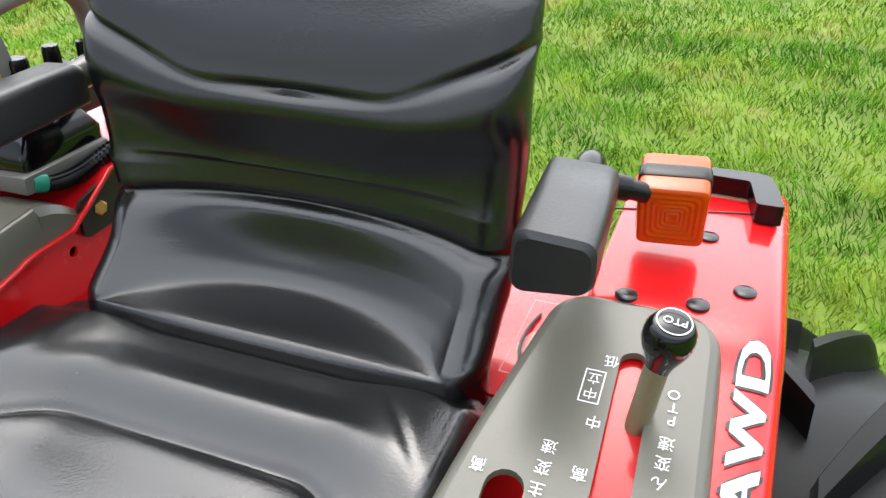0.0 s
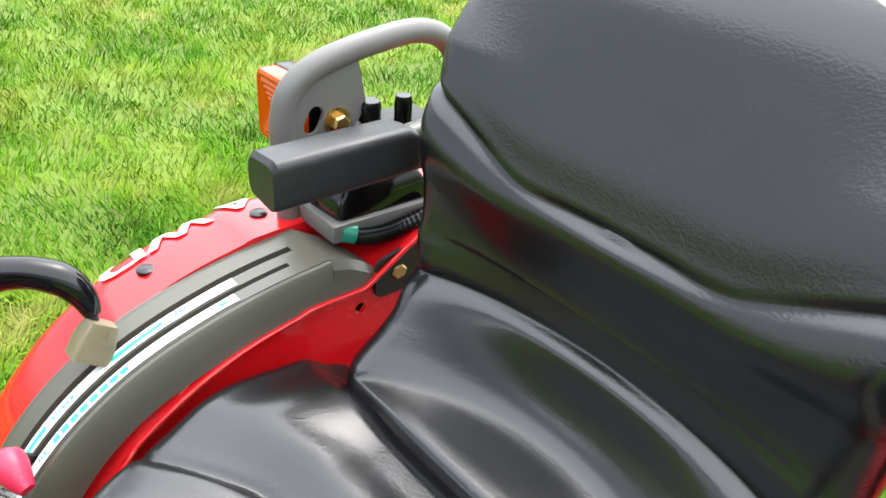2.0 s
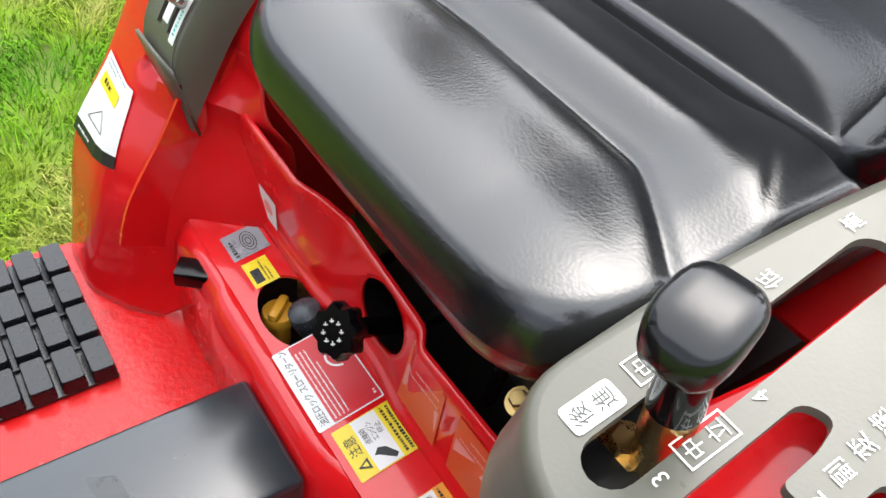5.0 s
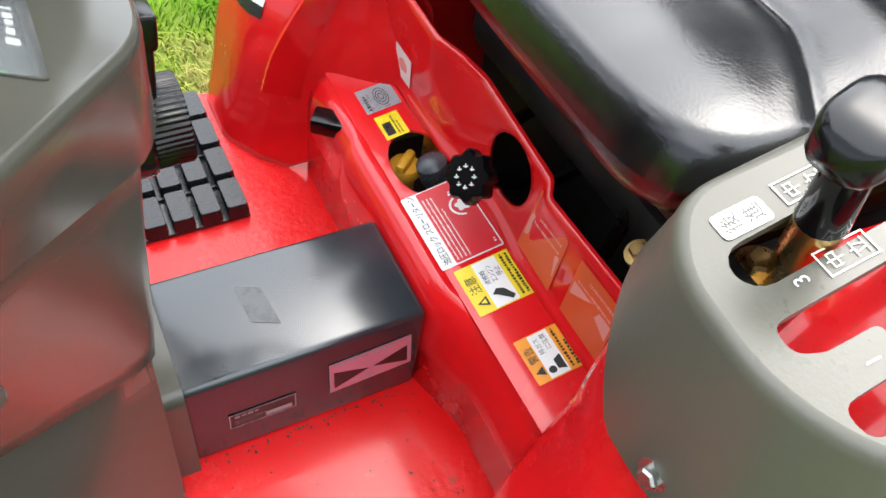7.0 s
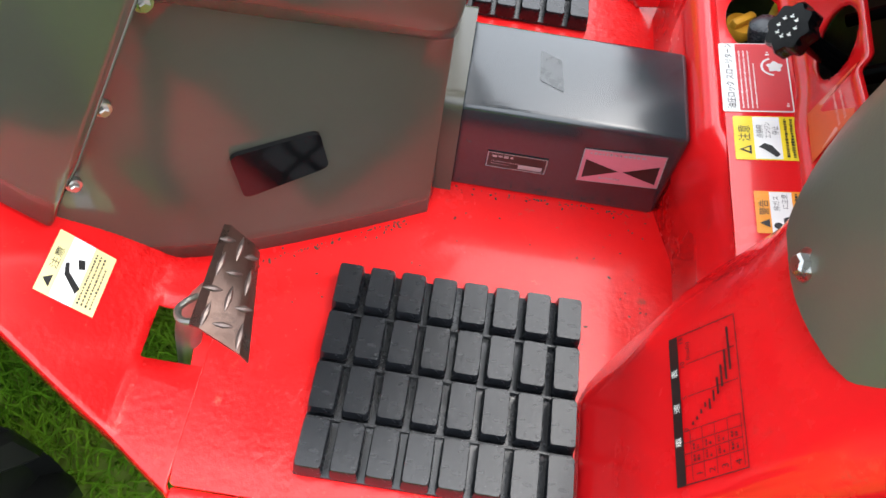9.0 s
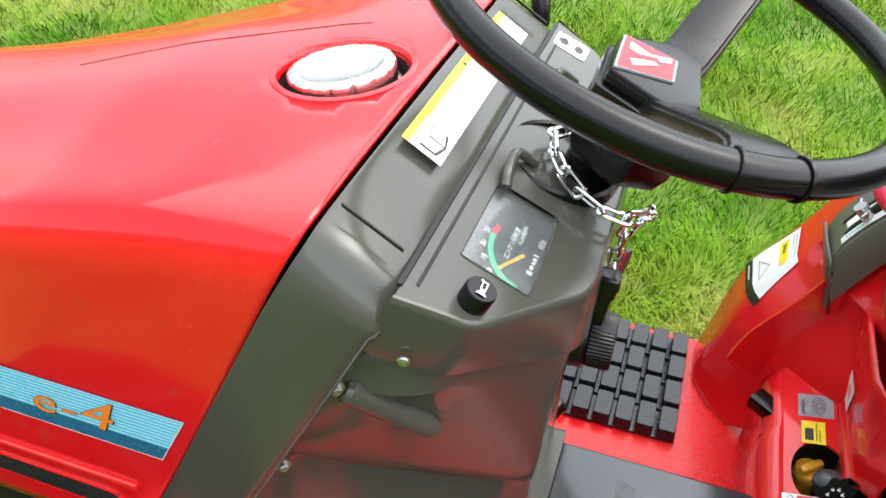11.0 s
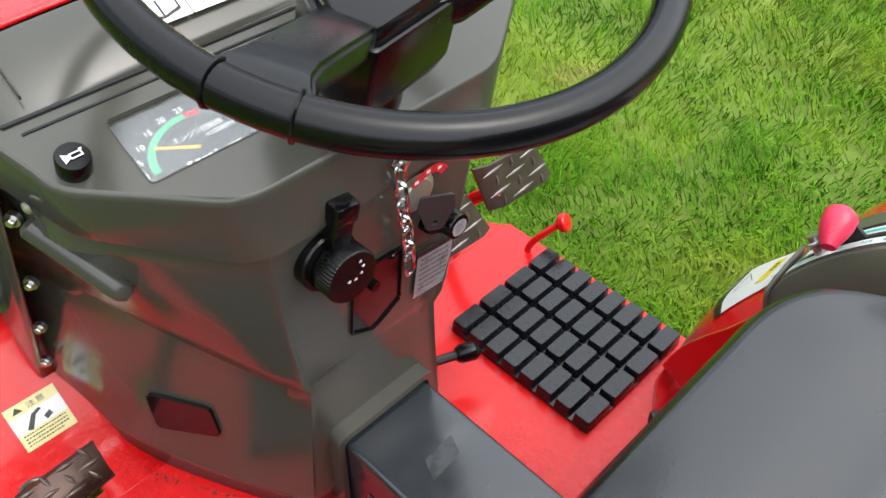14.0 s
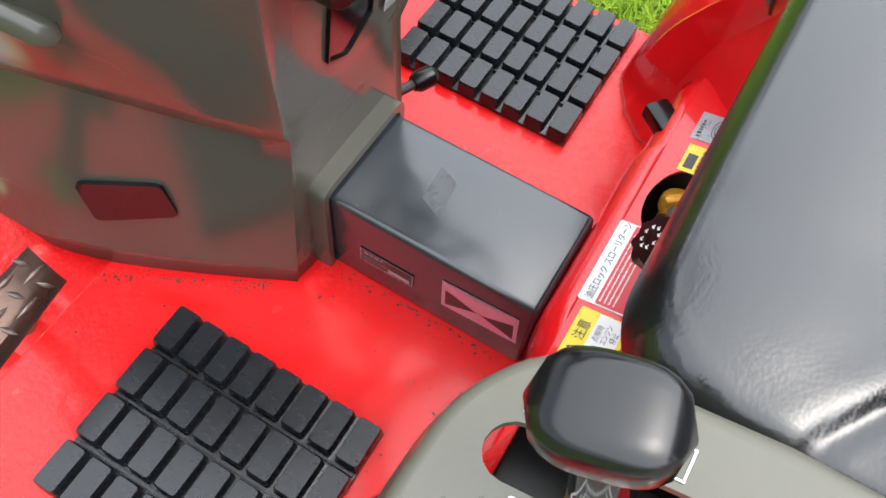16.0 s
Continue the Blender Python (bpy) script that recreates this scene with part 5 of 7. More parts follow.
# ---- labels on the tunnel ----
p = Print(0.056, 0.022, quad((-0.0553, 0.105, 0.451), (-0.0553, 0.048, 0.451), (-0.0553, 0.048, 0.473), (-0.0553, 0.105, 0.473)))
p.rect(0, 0, 0.056, 0.022, INK, 0).border(0.0005, 0.0005, 0.0555, 0.0215, 0.0009, SILVER, 1).lines(0.005, 0.012, 0.045, 0.019, 1, SILVER, 1, 0.6).lines(0.005, 0.003, 0.03, 0.01, 2, SILVER, 1, 0.4).rect(0.03, 0.003, 0.052, 0.009, SILVER, 1)
p.done("type_plate", tunnel, "black and silver type plate")
p = Print(0.076, 0.046, quad((-0.0553, 0.018, 0.451), (-0.0553, -0.058, 0.456), (-0.0553, -0.054, 0.502), (-0.0553, 0.02, 0.497)))
p.rect(0, 0, 0.076, 0.046, SILVER, 0).rect(0.001, 0.001, 0.075, 0.045, PINKISH, 1)
p.poly([(0.004, 0.006), (0.004, 0.032), (0.036, 0.019)], INK, 2).poly([(0.072, 0.006), (0.072, 0.032), (0.040, 0.019)], INK, 2)
p.lines(0.006, 0.036, 0.07, 0.043, 1, SILVER, 2, 0.5).lines(0.02, 0.004, 0.056, 0.009, 1, SILVER, 2, 0.5)
p.done("safety_label", tunnel, "faded silver label with dark triangles")

# ---- chart on the left fender ----
def on_fender(side, x0, x1, z0, z1):
    """place() on the fender's front: u runs across, v up."""
    zs = [fender_surface(s / 200, 0.32, side)[1] for s in range(201)]

    def place(u, v):
        z = z0 + (z1 - z0) * v
        s = float(np.interp(z, zs, [i / 200 for i in range(201)]))
        x = x0 + (x1 - x0) * u
        y, zz = fender_surface(s, x, side)
        return Vector((side * x, y, zz))
    return place


def on_chart(u, v):
    """The chart is read from the seat: u across, v forwards and down."""
    x = (-0.377 + 0.098 * u) * (1 - v) + (-0.375 + 0.103 * u) * v
    z = (0.625 - 0.0035 * u) * (1 - v) + (0.5665 - 0.005 * u) * v
    return on_fender(-1, -x, -x, z, z)(0, 0)


p = Print(0.108, 0.066, on_chart, lift=0.0016)
for k in range(12):
    x = 0.009 * k
    p.rect(x, 0, x + 0.009, 0.0007, INK, 0).rect(x, 0.057, x + 0.009, 0.066, INK, 0)
for k in range(8):
    y = 0.066 * k / 8
    p.rect(0, y, 0.0007, y + 0.0083, INK, 0).rect(0.1073, y, 0.108, y + 0.0083, INK, 0)
p.text("車", 0.026, 0.0588, 0.007, WHITE, 1).text("速", 0.05, 0.0588, 0.007, WHITE, 1).text("表", 0.076, 0.0588, 0.007, WHITE, 1)
for s_, x in (("0", 0.035), ("5", 0.058), ("10", 0.081), ("15", 0.1)):
    p.text(s_, x, 0.0508, 0.0058, INK, 1)
p.text("(km/h)", 0.086, 0.045, 0.0055, INK, 1)
p.rect(0.002, 0.0495, 0.0355, 0.05, INK, 1).rect(0.0355, 0.002, 0.036, 0.056, INK, 1)
for x in (0.0595, 0.0835):
    for j in range(4):
        p.rect(x, 0.002 + 0.0118 * j, x + 0.0005, 0.0138 + 0.0118 * j, INK, 1)
for x in (0.012, 0.02, 0.0275):
    p.rect(x, 0.002, x + 0.0005, 0.056, INK, 1)
for k, d in enumerate("1234"):
    p.text(d, 0.0035, 0.0405 - 0.0118 * k, 0.0078, INK, 1)
    p.rect(0.002, 0.038 - 0.0118 * k, 0.0355, 0.0385 - 0.0118 * k, INK, 1)
    p.lines(0.014, 0.04 - 0.0118 * k, 0.019, 0.048 - 0.0118 * k, 2, INK, 1, 0.5)
    p.lines(0.022, 0.04 - 0.0118 * k, 0.026, 0.048 - 0.0118 * k, 2, INK, 1, 0.5)
for k, (a, b) in enumerate(((0.0385, 0.041), (0.041, 0.0435), (0.0445, 0.0475), (0.048, 0.0515), (0.0455, 0.053), (0.05, 0.058), (0.054, 0.066), (0.058, 0.074), (0.062, 0.084), (0.068, 0.1))):
    p.rect(a, 0.0452 - 0.0043 * k, b, 0.047 - 0.0043 * k, INK, 1)
p.done("speed_chart", fender_left, "black printed speed chart")

# ---- labels on the right fender ----
def on_right(u, v):
    x = (0.383 - 0.087 * u) * (1 - v) + (0.373 - 0.062 * u) * v
    z = (0.573 + 0.004 * u) * (1 - v) + (0.654 - 0.008 * u) * v
    return on_fender(1, x, x, z, z)(0, 0)


p = Print(0.085, 0.1, on_right, lift=0.0016)
for k in range(6):
    for j in range(6):
        x, y = 0.085 * k / 6, 0.1 * j / 6
        m = INK if j == 0 else WHITE
        p.rect(x, y, x + 0.0142, y + 0.0167, m, 0)
for k in range(5):
    p.rect(0.01 + 0.011 * k, 0.066, 0.021 + 0.011 * k, 0.081, YELLOW, 1)
p.lines(0.02, 0.07, 0.055, 0.077, 1, INK, 2, 0.8)
p.lines(0.01, 0.005, 0.05, 0.011, 1, WHITE, 1, 0.7).lines(0.008, 0.085, 0.07, 0.096, 2, NAVY, 1, 0.3)
for a, b in (((0.02, 0.03), (0.045, 0.05)), ((0.045, 0.05), (0.06, 0.03)), ((0.02, 0.03), (0.06, 0.03))):
    d = Vector((b[0] - a[0], b[1] - a[1])).normalized() * 0.0005
    p.poly([(a[0] - d.y, a[1] + d.x), (a[0] + d.y, a[1] - d.x), (b[0] + d.y, b[1] - d.x), (b[0] - d.y, b[1] + d.x)], INK, 2)
p.done("instruction_label", fender_right, "white instruction label with a yellow bar")


# ---- hydraulic lever quadrant on the right fender ----
ARC = [(-0.094, 0.69), (-0.101, 0.722), (-0.125, 0.762), (-0.156, 0.797), (-0.195, 0.827), (-0.238, 0.849), (-0.29, 0.866), (-0.34, 0.877), (-0.395, 0.884)]
ARCP = smooth_path([(0, y, z) for y, z in ARC], 6)


def arc_at(f):
    k = f * (len(ARCP) - 1)
    i = min(int(k), len(ARCP) - 2)
    return ARCP[i].lerp(ARCP[i + 1], k - i)


def arc_normal(f):
    t = (arc_at(min(f + 0.01, 1)) - arc_at(max(f - 0.01, 0))).normalized()
    return Vector((0, -t.z, t.y)) if -t.z * 0 + t.y > 0 else Vector((0, t.z, -t.y))


def arc_strip(bm, x0, x1, f0, f1, thick=0.006, steps=46, tilt=0.0):
    rows = []
    for i in range(steps + 1):
        f = f0 + (f1 - f0) * i / steps
        p, n = arc_at(f), arc_normal(f)
        t = thick
        rows.append([(x0, *(p - n * t).yz), (x0, *p.yz), (x1, *(p + n * tilt).yz), (x1, *(p + n * (tilt - t)).yz)])
    skin(bm, rows)


bm = bmesh.new()
# inner face with a bevel, and the tail behind
low = [(-0.105, 0.64), (-0.118, 0.668), (-0.15, 0.728), (-0.181, 0.768), (-0.22, 0.798), (-0.267, 0.818), (-0.33, 0.836), (-0.395, 0.848), (-0.44, 0.85)]
lowp = smooth_path([(0, y, z) for y, z in low], 6)
rows = []
for i in range(47):
    f = i / 46
    p, n = arc_at(f), arc_normal(f)
    k = f * (len(lowp) - 1) * 0.93
    j = min(int(k), len(lowp) - 2)
    q = lowp[j].lerp(lowp[j + 1], k - j)
    rows.append([(0.25, *p.yz), (0.245, *(p - n * 0.002).yz), (0.242, *(p - n * 0.007).yz), (0.2405, *p.lerp(q, 0.6).yz), (0.2395, *q.yz), (0.2455, *q.yz), (0.2455, *p.lerp(q, 0.5).yz)])
skin(bm, rows, closed=False)
face_mesh = bm
bm = bmesh.new()
end = ARCP[-1]
rows = []
for f, x1, h in ((0, 0.312, 0), (0.3, 0.296, -0.004), (0.6, 0.272, -0.012), (1, 0.25, -0.03)):
    y = end.y - 0.055 * f
    zt = end.z + h
    rows.append([(0.2405, y, 0.849), (0.2405, y, zt - 0.008), (0.247, y, zt), (x1, y, zt), (x1 + 0.002, y, zt - 0.01), (x1 + 0.002, y, 0.849)])
skin(bm, rows)
quadrant = part("lever_quadrant", face_mesh, TAUPE_LIGHT, tractor, "taupe curved lever quadrant with two slots", smooth=35)
part("quadrant_tail", bm, TAUPE_LIGHT, quadrant)
bm = bmesh.new()
rows = []
for z, k in ((0.635, 0.0), (0.67, 0.5), (0.695, 0.9), (0.705, 1.0)):
    rows.append([(0.2395, -0.113 + 0.018 * k, z), (0.275, -0.104 + 0.011 * k, z + 0.022 * (1 - k)), (0.3145, -0.098 + 0.006 * k, z + 0.045 * (1 - k))])
skin(bm, rows, closed=False)
front_skirt = part("front_skirt", bm, TAUPE_LIGHT, quadrant)
front_skirt.modifiers.new("thickness", "SOLIDIFY").thickness = 0.003
for x0, x1, f0, f1, th in ((0.248, 0.262, 0, 1, 0.006), (0.268, 0.282, 0, 1, 0.006), (0.29, 0.3115, 0, 1, 0.006), (0.261, 0.269, 0, 0.13, 0.0055), (0.281, 0.291, 0, 0.13, 0.0055),
                           (0.261, 0.269, 0.93, 1, 0.0055), (0.281, 0.291, 0.96, 1, 0.0055), (0.3105, 0.3145, 0, 1, 0.03)):
    bm = bmesh.new()
    arc_strip(bm, x0, x1, f0, f1, th, 46 if f1 - f0 > 0.5 else 6)
    part("quadrant_strip", bm, TAUPE_LIGHT, quadrant)


def arc_print(x0, x1, f0, f1):
    def place(u, v):
        f = f0 + (f1 - f0) * u
        p = arc_at(f)
        n = arc_normal(f)
        return Vector((x0 + (x1 - x0) * v, p.y, p.z)) + n * 0.0004
    return place


p = Print(0.36, 0.011, arc_print(0.25, 0.2605, 0.12, 0.8))
for k in range(40):
    p.rect(0.009 * k, 0, 0.009 * (k + 1), 0.011, WHITE, 0)
for k in range(8):
    p.rect(0.13 + 0.0135 * k, 0.0025, 0.14 + 0.0135 * k, 0.0085, TEAL, 1)
p.lines(0.012, 0.003, 0.055, 0.008, 1, TEAL, 1, 0.9).lines(0.075, 0.003, 0.09, 0.008, 1, TEAL, 1, 0.9).lines(0.105, 0.003, 0.123, 0.008, 1, TEAL, 1, 0.9)
p.poly([(0.34, 0.002), (0.34, 0.009), (0.352, 0.0055)], TEAL, 1)
p.done("depth_scale", quadrant, "white scale strip with teal marks")
p = Print(0.34, 0.011, arc_print(0.2695, 0.281, 0.15, 0.82))
for k in range(34):
    p.rect(0.01 * k, 0, 0.01 * (k + 1), 0.011, WHITE, 0)
for a, b in ((0.03, 0.11), (0.2, 0.26)):
    for k in range(8):
        p.rect(a + (b - a) * k / 8, 0.003, a + (b - a) * (k + 1) / 8, 0.0075, TEAL, 1)
p.lines(0.12, 0.003, 0.16, 0.0075, 1, TEAL, 1, 0.9).lines(0.27, 0.003, 0.3, 0.008, 1, CYAN, 1, 0.8)
p.done("lift_scale", quadrant, "white scale strip with teal arrows")

# lever with the long black grip
bm = bmesh.new()
lm = pose(0.287, -0.2, 0.848, 32, 8, 0)
base = rounded_poly([(-0.0115, -0.015), (0.0115, -0.015), (0.0115, 0.015), (-0.0115, 0.015)], 0.003, 3)
skin(bm, [[lm @ Vector((x * k, y * k, h)) for x, y in base] for h, k in ((-0.012, 1.0), (0.004, 0.98), (0.017, 0.8), (0.02, 0.74))])
boot_mat = material("aged_clear_plastic", (0.2, 0.17, 0.1), 0.35, vary=0.2, scale=40)
lift = part("lift_lever", bm, boot_mat, tractor, "black gripped hydraulic lift lever in the slot")
bm = bmesh.new()
rod(bm, (0.286, -0.206, 0.82), (0.298, -0.205, 0.882), 0.005, seg=10)
part("shaft", bm, DARK, lift)
bm = bmesh.new()
tube(bm, [(0.296, -0.207, 0.87), (0.3005, -0.203, 0.886), (0.308, -0.193, 0.9), (0.318, -0.176, 0.907), (0.327, -0.16, 0.908), (0.333, -0.15, 0.906)], 0.012, 18, 8, True,
     lambda f: 0.0068 + 0.0068 * min(1, f * 2.2) ** 0.8 + 0.0008 * math.sin(7 * f) - 0.004 * max(0, (f - 0.93) / 0.07) ** 2)
part("grip", bm, GLOSS, lift)
# small lever with the pink knob and its wing nut
bm = bmesh.new()
box(bm, -0.002, 0.002, -0.006, 0.006, -0.018, 0.02, 0.001, pose(0.265, -0.126, 0.768, 30, 0, 0))
depth = part("depth_lever", bm, DARK, tractor, "small depth lever with a pink-red knob")
bm = bmesh.new()
tube(bm, [(0.2270, -0.1250, 0.7860), (0.2370, -0.1220, 0.7910), (0.2470, -0.1200, 0.7950), (0.2600, -0.1180, 0.7980)], 0.01, 12, 6, True, lambda f: 0.006 + 0.0075 * math.sin(min(f * 1.25, 1) * math.pi / 2) - 0.006 * max(0, (f - 0.85) / 0.15))
part("knob", bm, PINK, depth)
bm = bmesh.new()
rod(bm, (0.2620, -0.1230, 0.7460), (0.2620, -0.1050, 0.7640), 0.007, seg=16)
for sg in (1, -1):
    box(bm, -0.004, 0.007, -0.0012, 0.0012, -0.0045, 0.0045, 0.001, pose(0.2620 + sg * 0.009, -0.1090, 0.7600, -40, sg * -32 + (180 if sg < 0 else 0), 0))
part("wing_nut", bm, STEEL, tractor, "steel wing nut on the quadrant")


# ---- armrests ----
def armrest(side, top, y0, y1):
    ob = tagged(new("armrest"), "black padded armrest on a bent tube")
    ob.parent = tractor
    bm = bmesh.new()
    rows = []
    for f, k, dz in ((0, 0.9, -0.002), (0.03, 1, 0), (0.5, 1, 0.003), (0.93, 0.97, 0.006), (1, 0.88, 0.004)):
        y = y0 + (y1 - y0) * f
        w = 0.023 if side > 0 else 0.027
        a = rounded_poly([(-w * k, -0.019 * k), (w * k, -0.013 * k), (w * k, 0.021 * k), (0.002 - w * k, 0.024 * k)], 0.0095, 5)
        rows.append([(side * (0.247 - 0.006 * f) + x * side, y, top - 0.024 + z + dz) for x, z in a])
    skin(bm, rows)
    part("pad", bm, FOAM, ob)
    bm = bmesh.new()
    tube(bm, [(side * 0.243, y1 + 0.03, top - 0.02), (side * 0.24, y1 - 0.02, top - 0.012), (side * 0.235, y1 - 0.055, top - 0.012), (side * 0.215, y1 - 0.085, top - 0.02), (side * 0.15, y1 - 0.095, top - 0.03)] if side > 0 else
         [(-0.243, y1 + 0.03, top - 0.016), (-0.242, y1 - 0.015, top - 0.01), (-0.24, y1 - 0.035, top - 0.02), (-0.236, y1 - 0.045, top - 0.045), (-0.23, y1 - 0.05, top - 0.1)], 0.0145 if side > 0 else 0.0115, 14)
    part("tube", bm, TAUPE if side > 0 else PLASTIC, ob)
    return ob


armrest(-1, 0.983, -0.331, -0.445)
armrest(1, 0.997, -0.333, -0.468)
bm = bmesh.new()
rod(bm, (-0.252, -0.475, 0.955), (-0.282, -0.49, 0.945), 0.01, seg=18, steps=((0, 0.8), (0.1, 1), (0.55, 1), (0.56, 0.8), (1, 0.8)))
part("lamp_socket", bm, PLASTIC, tractor, "round black lamp socket")


# ---- turn lamps ----
def turn_lamp(m, name_label):
    ob = tagged(new("turn_lamp"), name_label)
    ob.parent = tractor
    bm = bmesh.new()
    a = rounded_poly([(-0.032, -0.036), (0.032, -0.036), (0.033, 0.034), (-0.033, 0.034)], 0.008, 4)
    skin(bm, [[m @ Vector((x * k, y, z * k)) for x, z in a] for y, k in ((-0.009, 1.0), (-0.007, 1.02), (0.007, 1.02), (0.009, 1.0))])
    part("housing", bm, PLASTIC, ob)
    for sgn in (1, -1):
        bm = bmesh.new()
        skin(bm, [[m @ Vector((x * k * (1 - o) + 0.036 * k * o * x / math.hypot(x, z), sgn * y, z * k * (1 - o) + 0.036 * k * o * z / math.hypot(x, z))) for x, z in a] for y, k, o in [(0.0092, 0.98, 0), (0.022, 0.98, 0), (0.027, 0.95, 0), (0.029, 0.88, 0), (0.0292, 0.84, 0)] + [(0.028 + 0.0014 * (i % 2), 0.8 - 0.07 * i, min(1, 0.25 + i * 0.15)) for i in range(11)]])
        part("lens", bm, AMBER, ob, "ribbed amber lens")
    return ob


turn_lamp(pose(-0.3, -0.515, 0.932, -14, 2, 5) @ Matrix.Scale(0.82, 4), "amber turn lamp on the fender")
turn_lamp(pose(0.372, -0.44, 0.978, 0, 0, 0), "amber turn lamp behind the grab rail")

# ---- grab rail, valve block and plugs on the right fender ----
bm = bmesh.new()
tube(bm, [(0.335, -0.405, 0.885), (0.334, -0.401, 0.94), (0.333, -0.40, 0.985), (0.332, -0.41, 1.012), (0.332, -0.44, 1.03), (0.332, -0.5, 1.043), (0.332, -0.55, 1.046), (0.332, -0.585, 1.03), (0.332, -0.6, 0.99), (0.332, -0.605, 0.89)], 0.0118, 16)
rail = part("grab_rail", bm, GREY_TUBE, tractor, "grey painted bent grab rail")
bm = bmesh.new()
plate(bm, rounded_poly([(-0.405, 0.95), (-0.405, 1.0), (-0.44, 1.028), (-0.475, 1.03), (-0.485, 0.985), (-0.46, 0.95)], 0.006, 3), [capsule((-0.425, 0.975), (-0.43, 0.985), 0.008)], 0.004, lambda u, v, w: (0.326 + w, u, v))
part("gusset", bm, GREY_TUBE, rail)
hexbolt("hex_nut", (0.325, -0.452, 0.975), (-1, 0, 0), rail, BRASS, 0.009, 0.008)
bm = bmesh.new()
box(bm, 0.262, 0.322, -0.52, -0.408, 0.886, 0.905, 0.004)
ecu = part("control_box", bm, GREY_TUBE, tractor, "grey metal box with a black cover")
bm = bmesh.new()
a = [(0.268, -0.52), (0.318, -0.52), (0.318, -0.415), (0.268, -0.418)]
skin(bm, [[(0.293 + (x - 0.293) * k, -0.468 + (y + 0.468) * k, z) for x, y in rounded_poly(a, 0.006, 3)] for z, k in ((0.905, 1.0), (0.918, 1.0), (0.936, 0.78), (0.94, 0.7))])
part("box_cover", bm, GLOSS, ecu)
bm = bmesh.new()
tube(bm, [(0.268, -0.424, 0.894), (0.26, -0.44, 0.888), (0.256, -0.47, 0.888), (0.25, -0.52, 0.9)], 0.0085, 12, 20, True, lambda f: 0.0082 + 0.0008 * math.sin(f * 190))
part("corrugated_hose", bm, PLASTIC, ecu)
bm = bmesh.new()
tube(bm, [(0.269, -0.42, 0.8945), (0.264, -0.432, 0.891)], 0.0095, 14, 2)
part("hose_end", bm, GREEN_PLASTIC, ecu)
bm = bmesh.new()
box(bm, 0.275, 0.352, -0.56, -0.47, 0.93, 0.968, 0.006)
block = part("valve_block", bm, DARK, tractor, "dark hydraulic valve block with caps")
for x, y, rr, h in ((0.328, -0.49, 0.011, 0.02), (0.302, -0.51, 0.0085, 0.03), (0.285, -0.535, 0.007, 0.03)):
    bm = bmesh.new()
    rod(bm, (x, y, 0.964), (x, y, 0.968 + h), rr, seg=20, steps=((0, 1), (0.85, 1), (1, 0.88)))
    part("block_cap", bm, PLASTIC, block)
for sd, spots in ((-1, ((0.331, -0.546), (0.282, -0.439), (0.333, -0.443), (0.364, -0.47))), (1, ((0.352, -0.381), (0.353, -0.27)))):
    for x, y in spots:
        line = [fender_surface(k / 300, x, sd) for k in range(301)]
        z = float(np.interp(-y, [-q[0] for q in line], [q[1] for q in line])) + 0.0005
        bm = bmesh.new()
        spin(bm, [(0.0085, -0.002), (0.0085, 0.001), (0.007, 0.002), (0.001, 0.0022)], Matrix.Translation((sd * x, y, z)), 20)
        part("plug", bm, RUBBER, fender_left if sd < 0 else fender_right)
hexbolt("seat_pivot", (0.244, -0.466, 0.853), (-1, 0.1, 0), tractor, BRASS, 0.008, 0.006)
bm = bmesh.new()
plate(bm, rounded_poly([(-0.44, 0.83), (-0.44, 0.868), (-0.5, 0.885), (-0.5, 0.83)], 0.008, 3), [], 0.004, lambda u, v, w: (0.244 - w, u, v))
part("pivot_bracket", bm, DARK, tractor, "black seat pivot bracket")
# rear seam and black hook on the left fender
bm = bmesh.new()
plate(bm, [(-0.236, -0.5685), (-0.236, -0.5705), (-0.389, -0.6105), (-0.389, -0.6085)], [], 0.0012, lambda u, v, w: (u, v, 0.8875 + w))
part("fender_seam", bm, DARK, fender_left)
bm = bmesh.new()
plate(bm, rounded_poly([(-0.318, -0.632), (-0.318, -0.65), (-0.374, -0.65), (-0.387, -0.584), (-0.364, -0.584), (-0.357, -0.63)], [0.004, 0.004, 0.012, 0.004, 0.004, 0.004], 3), [], 0.018, lambda u, v, w: (u, v, 0.889 + w))
part("fender_hook", bm, PLASTIC, fender_left)


# large letters on the fenders' edges
def fender_letters(side):
    y0, y1 = (-0.395, -0.235) if side > 0 else (-0.287, -0.427)
    bend = FENDER_EDGE[3:] + [(-0.022, 0.0), (-0.07, 0.0)]
    run = [0.0]
    for a, b in zip(bend, bend[1:]):
        run.append(run[-1] + math.hypot(b[0] - a[0], b[1] - a[1]))
    line = [fender_surface(k / 400, 0.392, side) for k in range(401)]

    def place(u, v):
        y = y0 + (y1 - y0) * u
        s = float(np.interp(-y, [-q[0] for q in line], [k / 400 for k in range(401)]))
        (ya, za), (yb, zb) = fender_surface(max(s - 0.01, 0), 0.38, side), fender_surface(min(s + 0.01, 1), 0.38, side)
        t = Vector((0, yb - ya, zb - za)).normalized()
        k = v * 0.05
        q = Vector((0, *fender_surface(s, 0.392, side))) + Vector((0, t.z, -t.y)) * float(np.interp(k, run, [w[1] for w in bend]))
        return Vector((side * (0.392 + float(np.interp(k, run, [w[0] for w in bend]))), q.y, q.z))
    return Print(0.16, 0.05, place, lift=0.0012)


